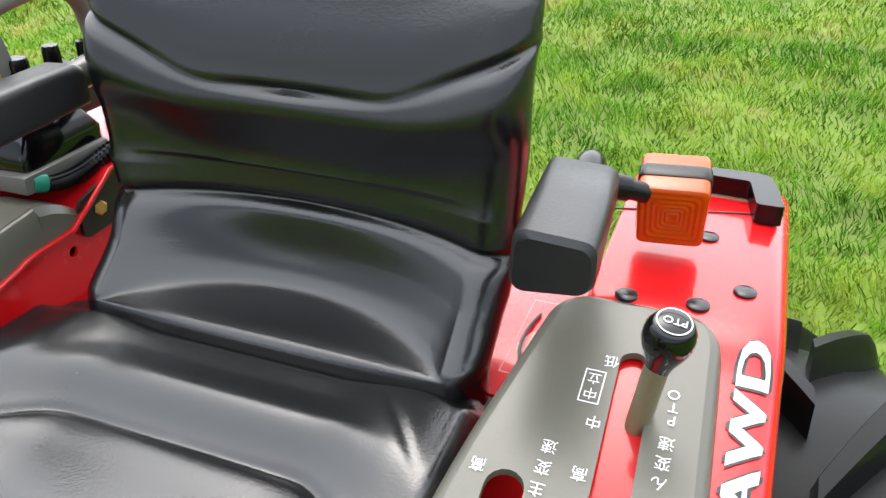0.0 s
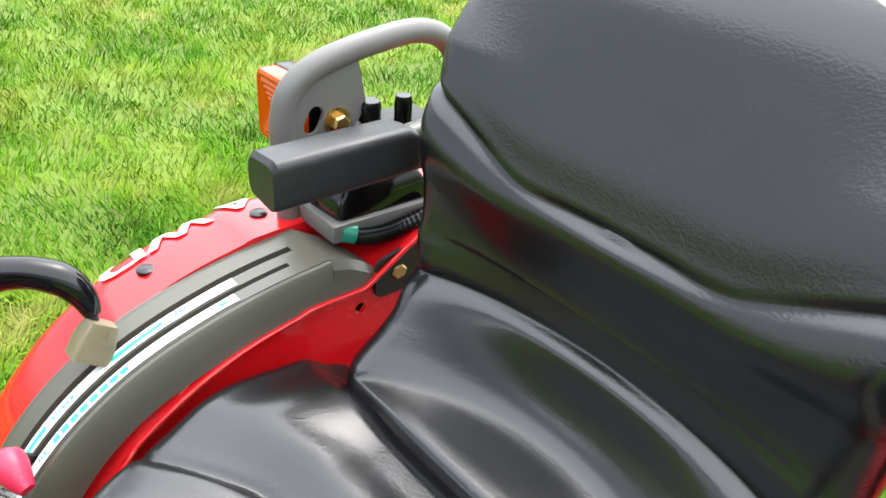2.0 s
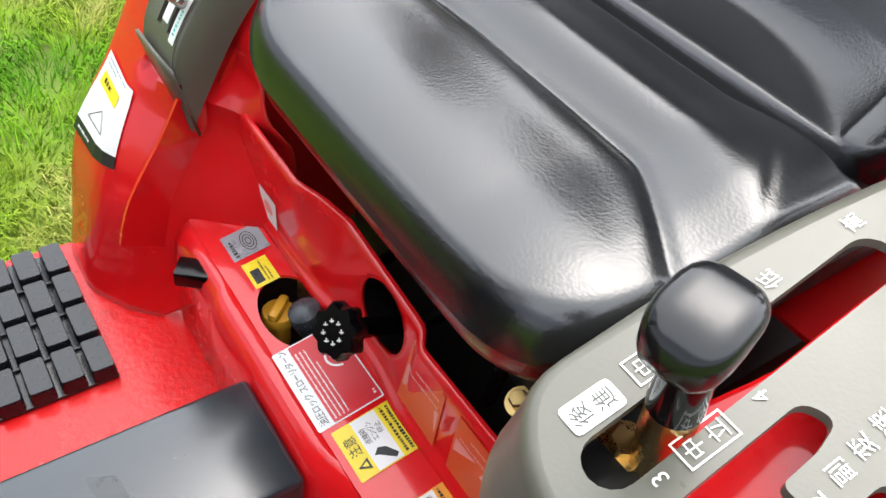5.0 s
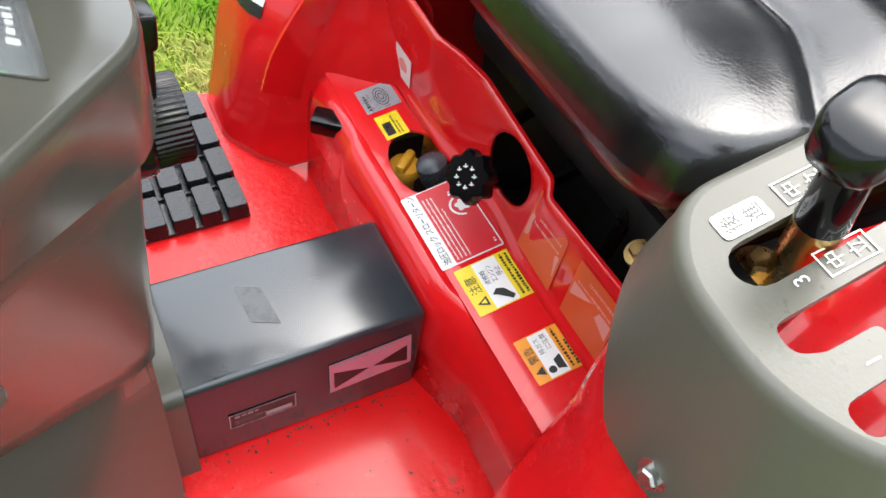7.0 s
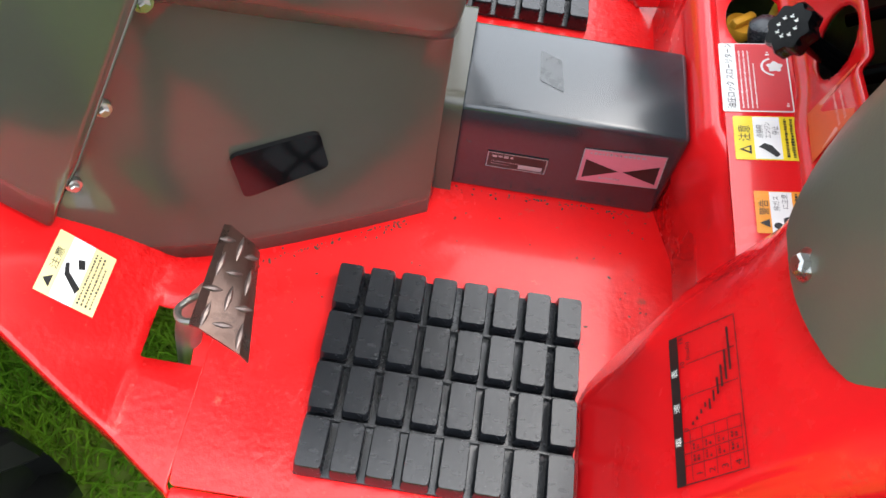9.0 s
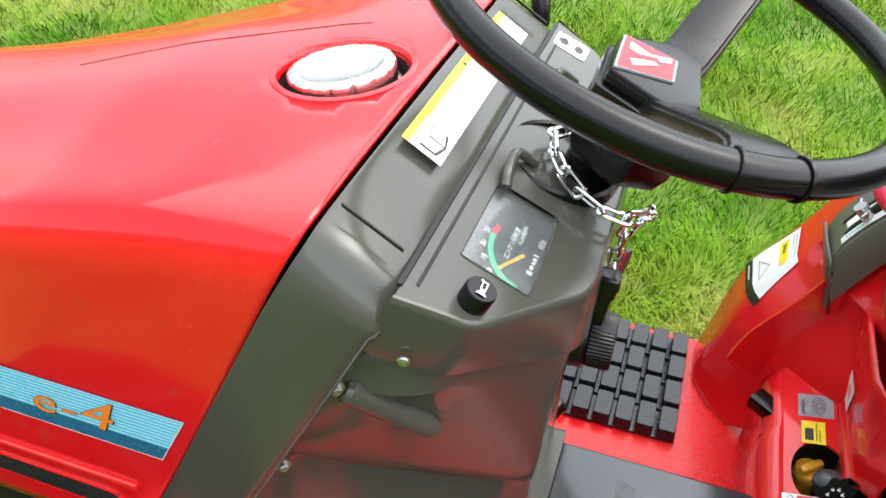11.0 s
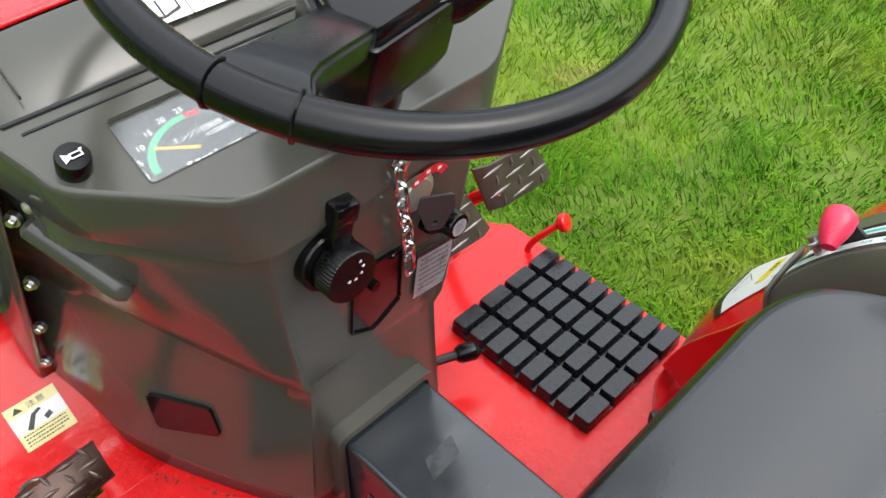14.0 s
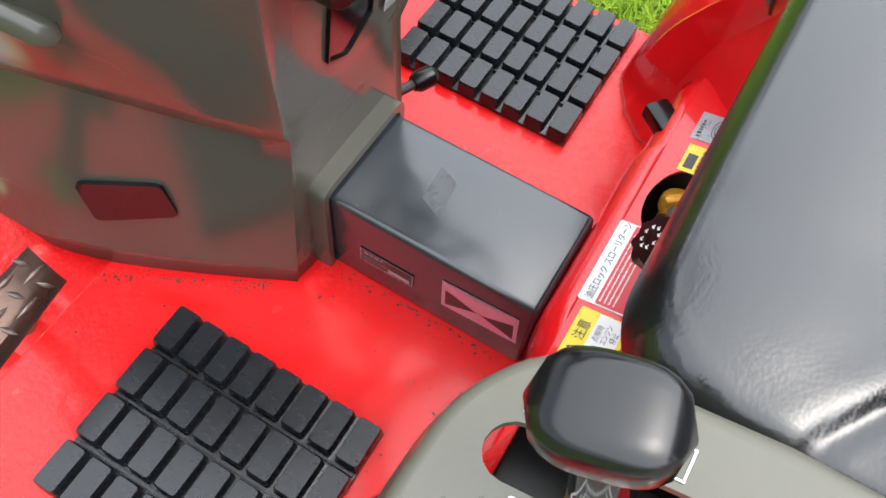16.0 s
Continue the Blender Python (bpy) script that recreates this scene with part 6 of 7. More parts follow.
for side, thing in ((-1, fender_left), (1, fender_right)):
    p = fender_letters(side)
    for ch, dx in zip("AWD", (0.002, 0.05, 0.112) if side > 0 else (0.0, 0.04, 0.104)):
        size, wide, low = (0.03, 1.95, 0.008) if side < 0 else (0.034, 1.75, 0.001)
        if side < 0:
            for ox, oy in ((-0.0022, 0), (0.0062, 0), (0.002, 0.0022), (0.002, -0.0022)):
                p.bent_text(ch, dx + ox, low + oy, size, INK, 0, sx=wide)
        for k in range(3):
            p.bent_text(ch, dx + 0.002 * k, low, size, WHITE, 1 + k, sx=wide)
    p.done("letters", thing, "white letters on the fender edge")

# ---- print and levers of the shift cover ----
def on_cover(u, v):
    x, y = -0.36 + 0.16 * u, -0.44 + 0.38 * v
    return Vector((x, y, cover_top(y)))


def gate_word(marks, size=0.0105, mat=WHITE, layer=1, box_at=None, fill=None):
    """One inscription: marks of (character, x, y)."""
    p = Print(0.16, 0.38, on_cover, lift=0.0005)
    if box_at:
        x, y = box_at
        p.border(x + 0.353, y + 0.4265, x + 0.367, y + 0.4535, 0.0009, WHITE, 1)
    if fill:
        x, y = fill
        p.rect(x + 0.3525, y + 0.4265, x + 0.3675, y + 0.4535, WHITE, 1, r=0.003)
    for s, x, y in marks:
        p.text(s, x + 0.36 - 0.5 * size * (1 if ord(s) > 255 else 0.62), y + 0.44 - 0.38 * size, size, mat, layer)
    p.done("gate_print", shift, "white gate lettering")


for marks in ([("高", -0.223, -0.272)], [("低", -0.223, -0.217)], [("3", -0.264, -0.113)], [("4", -0.262, -0.170)], [("主", -0.262, -0.266), ("変", -0.262, -0.281), ("速", -0.262, -0.296)],
              [("高", -0.284, -0.283)], [("中", -0.284, -0.321)], [("低", -0.285, -0.371)], [("副", -0.303, -0.170), ("変", -0.301, -0.185), ("速", -0.299, -0.2)], [("2", -0.305, -0.154)], [("1", -0.308, -0.113)],
              [("耕", -0.33, -0.262), ("う", -0.33, -0.276), ("ん", -0.33, -0.29), ("変", -0.33, -0.304), ("速", -0.33, -0.318)], [("P", -0.33, -0.335), ("T", -0.33, -0.345), ("O", -0.33, -0.355)]):
    gate_word(marks)
for x, y in ((-0.263, -0.139), (-0.277, -0.348), (-0.223, -0.148)):
    gate_word([("中", x, y + 0.0062), ("立", x, y - 0.0062)], 0.0098, box_at=(x, y))
gate_word([("後", -0.225, -0.106), ("進", -0.225, -0.1185)], 0.0105, TAUPE, 2, fill=(-0.225, -0.1125))

KNOB = material("black_knob_plastic", (0.005, 0.005, 0.0055), 0.17, vary=0.1, scale=14, bump=0.03, bump_scale=250)
bm = bmesh.new()
rod(bm, (-0.246, -0.145, 0.76), (-0.246, -0.136, 0.822), 0.0105, 0.012, seg=18, steps=((0, 1), (0.5, 1), (0.55, 1.05), (1, 1)))
main_lever = part("shift_lever", bm, BRASS, tractor, "black T-grip gear lever with a worn metal neck")
bm = bmesh.new()
rod(bm, (-0.246, -0.136, 0.82), (-0.246, -0.129, 0.855), 0.0125, 0.011, seg=20)
part("ferrule", bm, GLOSS, main_lever)
bm = bmesh.new()
m = pose(-0.246, -0.123, 0.877, 0, -10, -78)
rows = []
for k in range(13):
    t = -1 + k / 6
    q = max(0.05, (1 - abs(t) ** 3.2) ** 0.5)
    a = rounded_poly([(-0.017, -0.02), (0.017, -0.02), (0.0185, 0.015), (-0.0185, 0.015)], 0.011, 5)
    rows.append([m @ Vector((0.026 * t, y * q, z * q * 0.84 + 0.002 * (1 - t * t))) for y, z in a])
skin(bm, rows)
part("knob", bm, KNOB, main_lever, smooth=60)
hexbolt("gate_bolt", (-0.2335, -0.138, 0.768), (0, 0.2, 1), tractor, BRASS, 0.0085, 0.008)
bm = bmesh.new()
box(bm, -0.262, -0.22, -0.18, -0.1, 0.755, 0.768, 0.003)
part("gate_plate", bm, DARK, tractor, "black plate below the lever gate")
bm = bmesh.new()
rod(bm, (-0.303, -0.34, 0.80), (-0.318, -0.33, 0.915), 0.0078, seg=14)
pto = part("pto_lever", bm, boot_mat, tractor, "black ball-knob lever marked PTO")
bm = bmesh.new()
spin(bm, [(0.0075, -0.024), (0.0098, -0.013), (0.014, -0.002), (0.0158, 0.006), (0.0155, 0.0125), (0.0128, 0.0185), (0.011, 0.0197), (0.001, 0.0205)], pose(-0.32, -0.328, 0.925, -12, -8, 0), 28)
part("ball_knob", bm, GLOSS, pto, smooth=60)
mm = pose(-0.32, -0.328, 0.925, -12, -8, 0)
p = Print(0.028, 0.028, lambda u, v: mm @ Vector((0.028 * (u - 0.5), 0.028 * (v - 0.5), 0.0207)), lift=0.0003)
p.poly([(0.014 + q * math.cos(a), 0.014 + q * math.sin(a)) for q, a in [(0.0098, 2 * math.pi * i / 32) for i in range(33)] + [(0.0106, 2 * math.pi * i / 32) for i in range(32, -1, -1)]], WHITE, 0)
p.text("PTO", 0.0061, 0.0112, 0.0076, WHITE, 0)
p.done("knob_print", pto)
hexbolt("cover_bolt", (-0.286, -0.0625, 0.694), (-0.1, 1, 0.1), shift, STEEL, 0.0062, 0.006)

# ---- cowl details ----
bm = bmesh.new()
at = quad((-0.164, 0.301, 0.499), (-0.128, 0.238, 0.512), (-0.129, 0.244, 0.555), (-0.162, 0.308, 0.548))
plate(bm, rounded_poly([(0, 0), (1, 0), (1, 1), (0, 1)], 0.13, 5), [], 0.004, lambda u, v, w: tuple(at(u, v) + Vector((-0.87, -0.48, 0.02)) * (w + 0.0015)))
part("inspection_cover", bm, GLOSS, cowl_part, "glossy black inspection cover")
for at in ((-0.2125, 0.264, 0.837), (-0.2125, 0.313, 0.736), (-0.2145, 0.36, 0.643), (-0.217, 0.405, 0.554)):
    hexbolt("flange_bolt", at, (-0.8, -0.6, 0), cowl_part, STEEL, 0.0038, 0.004)
bm = bmesh.new()
rod(bm, (-0.206, 0.262, 0.832), (-0.175, 0.206, 0.777), 0.0105, 0.0095, seg=24, steps=((0, 0.7), (0.04, 1), (0.86, 1), (0.95, 0.85), (1, 0.5)))
part("moulded_rib", bm, TAUPE, cowl_part)
for at, way in (((-0.089, 0.1345, 0.824), (-0.2, -1, 0)), ((-0.2105, 0.2175, 0.876), (-1, -0.2, 0))):
    bm = bmesh.new()
    w = Vector(way).normalized()
    rod(bm, Vector(at), Vector(at) + w * 0.0022, 0.0042, seg=18, steps=((0, 1), (0.6, 1), (1, 0.7)))
    rod(bm, Vector(at) + w * 0.0022, Vector(at) + w * 0.0025, 0.001, seg=8)
    part("cross_screw", bm, STEEL, pod_part)

# lamp switch with its turn lever, plate, key switch
back = Vector((0, -1, 0.02)).normalized()
bm = bmesh.new()
c0 = Vector((-0.0585, 0.139, 0.7905))
rod(bm, c0, c0 + back * 0.018, 0.0255, seg=36, steps=((0, 1), (0.9, 1), (1, 0.95)))
switch = part("light_switch", bm, PLASTIC, tractor, "black ribbed light switch with turn lever")
bm = bmesh.new()
u, v = across(back)
rings = []
for h, k in ((0.018, 0.92), (0.019, 1.0), (0.036, 1.0), (0.0375, 0.95)):
    rings.append([c0 + Vector((0.004, 0, -0.004)) + back * h + (0.0225 + 0.0004 * math.cos(48 * a)) * k * (math.cos(a) * u + math.sin(a) * v) for a in (2 * math.pi * i / 240 for i in range(240))])
skin(bm, rings)
part("switch_knob", bm, PLASTIC, switch, smooth=50)
bm = bmesh.new()
box(bm, -0.009, 0.009, -0.0075, 0.0075, 0.0, 0.042, 0.0025, pose(-0.054, 0.121, 0.803, 6, 8, 0))
box(bm, -0.0105, 0.0105, -0.0095, 0.0095, 0.028, 0.046, 0.0025, pose(-0.054, 0.121, 0.803, 6, 8, 0))
part("turn_lever", bm, PLASTIC, switch)
f0 = c0 + Vector((0.004, 0, -0.004)) + back * 0.0378
p = Print(0.03, 0.03, quad(f0 + Vector((-0.015, 0, -0.015)), f0 + Vector((0.015, 0, -0.015)), f0 + Vector((0.015, 0, 0.015)), f0 + Vector((-0.015, 0, 0.015))))
for k in range(5):
    a = radians(60 + 40 * k)
    x, y = 0.015 - 0.009 * math.cos(a), 0.018 - 0.009 * math.sin(a) + 0.004
    p.rect(x - 0.0016, y - 0.0005, x + 0.0016, y + 0.0005, WHITE).rect(x - 0.0003, y - 0.0014, x + 0.0009, y + 0.0014, WHITE)
p.done("switch_print", switch)
f1 = Vector((-0.054, 0.121, 0.803)) + Vector((0.003, -0.0105, 0.036))
p = Print(0.016, 0.012, quad(f1 + Vector((-0.008, 0, -0.006)), f1 + Vector((0.008, 0, -0.006)), f1 + Vector((0.008, 0, 0.006)), f1 + Vector((-0.008, 0, 0.006))))
p.border(0.002, 0.004, 0.007, 0.009, 0.0006, WHITE).border(0.009, 0.004, 0.014, 0.009, 0.0006, WHITE).rect(0.002, 0.001, 0.014, 0.0017, WHITE)
p.done("lever_print", switch)
bm = bmesh.new()
BLANK = [(-0.026, 0.662), (-0.003, 0.648), (0.004, 0.65), (0.028, 0.667), (0.0255, 0.737), (-0.026, 0.74)]
plate(bm, BLANK, [], 0.002, lambda x, z, w: (x, 0.1455 - 0.11 * (z - 0.69) - w, z))
plate_part = part("blank_plate", bm, GLOSS, cowl_part, "glossy dark red-black blank plate")
bm = bmesh.new()
plate(bm, [(0.0008 + (x - 0.0008) * 1.06, 0.694 + (z - 0.694) * 1.035) for x, z in BLANK], [BLANK], 0.0042, lambda x, z, w: (x, 0.1455 - 0.11 * (z - 0.69) - w, z))
part("plate_frame", bm, PLASTIC, plate_part)
bm = bmesh.new()
rod(bm, (-0.011, 0.144, 0.722), (-0.01, 0.13, 0.7215), 0.005, seg=14)
part("plate_knob", bm, PLASTIC, plate_part)
bm = bmesh.new()
BRUSHED = material("dull_nickel", (0.5, 0.47, 0.4), 0.42, metal=0.85, vary=0.12, scale=40)
kc = Vector((0.0365, 0.1335, 0.797))
rod(bm, kc, kc + back * 0.007, 0.0185, seg=32, steps=((0, 1), (0.5, 1), (0.7, 0.85), (0.75, 0.75), (0.8, 0.78), (1, 0.7)))
part("key_switch", bm, BRUSHED, cowl_part, "round metal ignition lock")
p = Print(0.03, 0.03, lambda u, v: Vector((0.0435 + 0.041 * (u - 0.5), 0.1262 - 0.006 * (v - 0.5), 0.797 + 0.043 * (v - 0.5))))
for k in range(10):
    a0, a1 = radians(142 - 11 * k), radians(142 - 11 * (k + 1))
    p.poly([(0.015 + q * math.cos(a), 0.015 + q * math.sin(a)) for q, a in ((0.0125, a1), (0.0185, a1), (0.0185, a0), (0.0125, a0))], REDINK, 0)
for k in range(3):
    a = radians(130 - 35 * k)
    p.rect(0.015 + 0.0158 * math.cos(a) - 0.0016, 0.015 + 0.0158 * math.sin(a) - 0.0012, 0.015 + 0.0158 * math.cos(a) + 0.0016, 0.015 + 0.0158 * math.sin(a) + 0.0012, WHITE, 1)
p.done("key_label", cowl_part, "red arc label over the lock")
p = Print(0.03, 0.05, lambda u, v: Vector((0.0455 + 0.044 * u, 0.1455 - 0.0075 * v, 0.652 + 0.066 * v - 0.005 * u)))
p.rect(0, 0, 0.03, 0.05, SILVER, 0).rect(0, 0.044, 0.03, 0.05, INK, 1).lines(0.003, 0.004, 0.027, 0.041, 7, INK, 1, 0.4)
p.done("start_label", cowl_part, "pale printed starting label")
bm = bmesh.new()
rod(bm, (0.064, 0.142, 0.754), (0.0655, 0.11, 0.754), 0.0125, seg=26, steps=((0, 0.6), (0.45, 0.6), (0.5, 1), (0.93, 1), (1, 0.92)))
part("stop_knob", bm, PLASTIC, cowl_part, "black push knob with a pale face")
p = Print(0.018, 0.018, quad((0.0565, 0.1095, 0.745), (0.0745, 0.1095, 0.745), (0.0745, 0.1095, 0.763), (0.0565, 0.1095, 0.763)))
p.poly([(0.009 + 0.0085 * math.cos(a), 0.009 + 0.0085 * math.sin(a)) for a in (2 * math.pi * i / 24 for i in range(24))], SILVER, 0).lines(0.005, 0.005, 0.013, 0.013, 4, INK, 1, 0.4)
p.done("knob_face", cowl_part)
# the key stands in its socket beside the push knob
KEYHEAD = material("dark_key_plastic", (0.03, 0.03, 0.031), 0.4, vary=0.15, scale=40)
key = tagged(new("ignition_key"), "dark plastic-headed key standing in its black socket", "key")
bm = bmesh.new()
plate(bm, rounded_poly([(-0.006, 0.0), (0.006, 0.0), (0.014, 0.024), (0.012, 0.036), (-0.012, 0.036), (-0.014, 0.024)], 0.003, 3), [capsule((0, 0.008), (0, 0.0081), 0.0025)], 0.0022,
      lambda u, v, w: tuple(Vector((0.043, 0.117, 0.7625)) + Vector((0.9, -0.4, -0.1)).normalized() * u * 1.15 + Vector((-0.02, -0.1, 0.95)).normalized() * v * 1.1 + Vector((-0.4, -0.9, -0.1)) * w))
part("key_bow", bm, KEYHEAD, key)
bm = bmesh.new()
rod(bm, (0.056, 0.143, 0.748), (0.051, 0.118, 0.757), 0.0095, seg=20, steps=((0, 1), (0.7, 1), (0.8, 0.8), (1, 0.5)))
part("key_socket", bm, PLASTIC, key)


# ---- chain round the steering column ----
def chain(points, pitch=0.0198):
    ob = tagged(new("chain"), "shiny steel chain hanging from the steering column", "chain")
    pts = smooth_path(points, 24)
    lens, total = [0.0], 0.0
    for a, b in zip(pts, pts[1:]):
        total += (b - a).length
        lens.append(total)
    n = int(total / pitch)
    bm = bmesh.new()
    L, W, r_ = 0.0136, 0.0052, 0.0017
    loop = []
    for i in range(24):
        a = 2 * math.pi * i / 24
        loop.append(Vector((math.copysign(max(L - W, 0), math.cos(a)) + W * math.cos(a), W * math.sin(a), 0)))
    tube(bm, loop + loop[:1], r_, 8, 1, False)
    first = part("link", bm, CHROME, ob)
    for k in range(n):
        s = pitch * (k + 0.5)
        i = max(j for j in range(len(lens)) if lens[j] <= s)
        i = min(i, len(pts) - 2)
        d = (pts[i + 1] - pts[i]).normalized()
        c = pts[i].lerp(pts[i + 1], (s - lens[i]) / max(lens[i + 1] - lens[i], 1e-9))
        side = d.cross(Vector((0.3, 0.5, 0.8))).normalized()
        up = d.cross(side)
        m = Matrix((d, side, up)).transposed().to_4x4() @ Matrix.Rotation(radians(45 + 90 * (k % 2)), 4, "X")
        m.translation = c
        o = first if k == 0 else new("link", first.data)
        o.parent = ob
        o.matrix_basis = m
    return ob


chain([Vector(q) for q in ((0.028, 0.15, 0.915), (0.021, 0.17, 0.922), (0.004, 0.178, 0.924), (-0.016, 0.171, 0.919), (-0.034, 0.156, 0.912), (-0.044, 0.138, 0.905), (-0.045, 0.12, 0.898), (-0.033, 0.105, 0.892), (-0.012, 0.098, 0.884), (0.001, 0.102, 0.872), (0.003, 0.112, 0.853), (0.009, 0.117, 0.807), (0.018, 0.122, 0.773), (0.024, 0.127, 0.742), (0.029, 0.13, 0.705))])

# ---- dashboard ----
def on_pod(x, y, h=0.0):
    return Vector((x, y, pod_z(y))) + Vector((0, -0.4066, 0.9136)) * h


bm = bmesh.new()
gauge_out = [(-0.111 + (x + 0.111) * 1.016, 0.1785 + (y - 0.1785) * 1.03) for x, y in GAUGE]
plate(bm, gauge_out, [GAUGE], 0.0104, lambda u, v, w: on_pod(u, v, 0.0008 - w))
part("gauge_bezel", bm, TAUPE, pod_part)


def on_gauge(u, v):
    return on_pod(-0.1545 + 0.0875 * u, 0.1555 + 0.046 * v, -0.0092)


def dial(q, a):
    """A point of the dial: the scale is flatter than a circle."""
    return (0.043 + q * math.cos(a), 0.0105 + 0.8 * q * math.sin(a))


p = Print(0.084, 0.052, on_gauge, lift=0.0003)
p.rect(0, 0, 0.084, 0.052, DIAL, 0)
for k in range(20):
    a0, a1 = radians(184 - 5.6 * k), radians(184 - 5.6 * (k + 1) + 0.5)
    p.poly([dial(q, a) for q, a in ((0.0315, a1), (0.0365, a1), (0.0365, a0), (0.0315, a0))], GREEN_INK if k < 17 else REDINK, 1)
for k, s in enumerate(("0", "5", "10", "15", "20", "25")):
    x, y = dial(0.0405, radians(181 - 18.5 * k))
    p.text(s, x - 0.002 - 0.002 * (len(s) - 1), y - 0.002, 0.0058, WHITE, 2)
p.text("エンジン回転数", 0.027, 0.0215, 0.005, WHITE, 2).text("×100RPM", 0.047, 0.0165, 0.0052, WHITE, 2).lines(0.026, 0.0015, 0.05, 0.0065, 1, WHITE, 2, 0.9).text("時間", 0.054, 0.0015, 0.005, WHITE, 2)
d = Vector((math.cos(radians(152)), math.sin(radians(152))))
sd_ = Vector((-d.y, d.x))
p.poly([tuple(Vector((0.043, 0.0105)) + q) for q in (d * 0.031 + sd_ * 0.001, d * -0.004 + sd_ * 0.0015, d * -0.004 - sd_ * 0.0015, d * 0.031 - sd_ * 0.001)], AMBER_CAP, 3)
p.poly([(0.043 + 0.004 * math.cos(a), 0.0105 + 0.004 * math.sin(a)) for a in (2 * math.pi * i / 20 for i in range(20))], DIAL, 4)
p.done("tachometer", pod_part, "tachometer dial with green arc and orange needle")
bm = bmesh.new()
plate(bm, GAUGE, [], 0.0012, lambda u, v, w: on_pod(u, v, w - 0.0046))
glass = part("gauge_glass", bm, GLASS, pod_part)
glass.visible_shadow = False
bm = bmesh.new()
hc = on_pod(-0.1855, 0.1835)
nn = Vector((0, -0.4066, 0.9136))
rod(bm, hc, hc + nn * 0.013, 0.0102, seg=28, steps=((0, 1), (0.9, 1), (1, 0.92)))
part("horn_button", bm, PLASTIC, pod_part, "round black horn button")
uu, vv = Vector((1, 0, 0)), Vector((0, 0.9136, 0.4066))
f2 = hc + nn * 0.0131
p = Print(0.02, 0.02, quad(f2 - uu * 0.01 - vv * 0.01, f2 + uu * 0.01 - vv * 0.01, f2 + uu * 0.01 + vv * 0.01, f2 - uu * 0.01 + vv * 0.01))
p.poly([(0.004, 0.006), (0.004, 0.013), (0.008, 0.0105), (0.008, 0.0085)], WHITE).border(0.008, 0.0075, 0.0155, 0.0115, 0.0009, WHITE).rect(0.0145, 0.0115, 0.0165, 0.0125, WHITE)
p.done("horn_print", pod_part)
bm = bmesh.new()
box(bm, -0.198, 0.198, -0.0011, 0.0011, -0.001, 0.0006, 0, Matrix.Translation(on_pod(0, 0.2135)))
part("pod_groove", bm, DARK, pod_part)
bm = bmesh.new()
box(bm, -0.205, 0.205, -0.0016, 0.0016, -0.001, 0.0012, 0, Matrix.Translation(on_pod(0, 0.2218)))
part("pod_joint", bm, DARK, pod_part)
bm = bmesh.new()
cc = on_pod(-0.001, 0.17)
spin(bm, [(0.047, -0.004), (0.0455, 0.004), (0.043, 0.006), (0.0405, 0.0045), (0.0385, 0.0), (0.036, -0.004), (0.012, -0.006)], Matrix.Translation(cc) @ WHEEL.to_3x3().to_4x4(), 36)
part("column_boot", bm, PLASTIC, pod_part)
for x0 in (-0.07, 0.075):
    bm = bmesh.new()
    tube(bm, [on_pod(x0, 0.196, 0.002), on_pod(x0 + 0.012, 0.2, 0.008), on_pod(x0 + 0.035, 0.2, 0.008), on_pod(x0 + 0.045, 0.185, 0.002)], 0.004, 10)
    part("moulded_loop", bm, TAUPE, pod_part)
p = Print(0.03, 0.03, lambda u, v: on_pod(0.166 + 0.03 * u, 0.186 + 0.031 * v))
p.rect(0, 0, 0.03, 0.03, WHITE, 0, r=0.004)
for y in (0.008, 0.022):
    p.poly([(0.015 + 0.007 * math.cos(a), y + 0.004 * math.sin(a)) for a in (2 * math.pi * i / 12 for i in range(12))], INK, 1)
p.rect(0.014, 0.013, 0.016, 0.018, INK, 1)
p.done("throttle_label", pod_part, "white label with black symbols")


def on_strip(u, v):
    x, y = -0.103 + 0.233 * u, 0.2335 + 0.0272 * v
    return Vector((x, y, 0.9484 + 0.62 * (y - 0.236)))


p = Print(0.28, 0.032, on_strip, lift=0.0012)
p.rect(0.045, 0, 0.28, 0.032, WHITE, 0).rect(0.045, 0.0255, 0.28, 0.032, YELLOW, 1).rect(0, 0.0, 0.044, 0.032, WHITE, 0).rect(0, 0.0265, 0.044, 0.032, YELLOW, 1)
p.poly([(0.145, 0.0262), (0.152, 0.0262), (0.1485, 0.0313)], INK, 2).text("注意", 0.156, 0.0265, 0.0055, INK, 2)
p.lines(0.055, 0.002, 0.16, 0.019, 6, INK, 1, 0.36).lines(0.168, 0.004, 0.275, 0.021, 6, INK, 1, 0.36).text("取扱説明書をよく読んで安全で正しい作業を", 0.095, 0.0205, 0.0046, INK, 1)
p.poly([(0.006, 0.006), (0.022, 0.003), (0.038, 0.006), (0.038, 0.02), (0.022, 0.017), (0.006, 0.02)], INK, 1).poly([(0.008, 0.008), (0.021, 0.005), (0.021, 0.0165), (0.008, 0.019)], WHITE, 2).poly([(0.036, 0.008), (0.023, 0.005), (0.023, 0.0165), (0.036, 0.019)], WHITE, 2)
p.done("manual_label", cover_part, "long yellow and white caution label")
for x in (-0.188, 0.175):
    bm = bmesh.new()
    box(bm, x - 0.0006, x + 0.0006, 0.226, 0.2635, -0.002, 0.0007)
    for vtx in bm.verts:
        vtx.co.z += 0.9484 + 0.62 * (vtx.co.y - 0.236)
    part("cover_joint", bm, DARK, cover_part)

# ---- hood details ----
bm = bmesh.new()
m = Matrix.Translation((*CAP, 0.947)) @ Matrix.Rotation(radians(-9), 4, "X")
rings = []


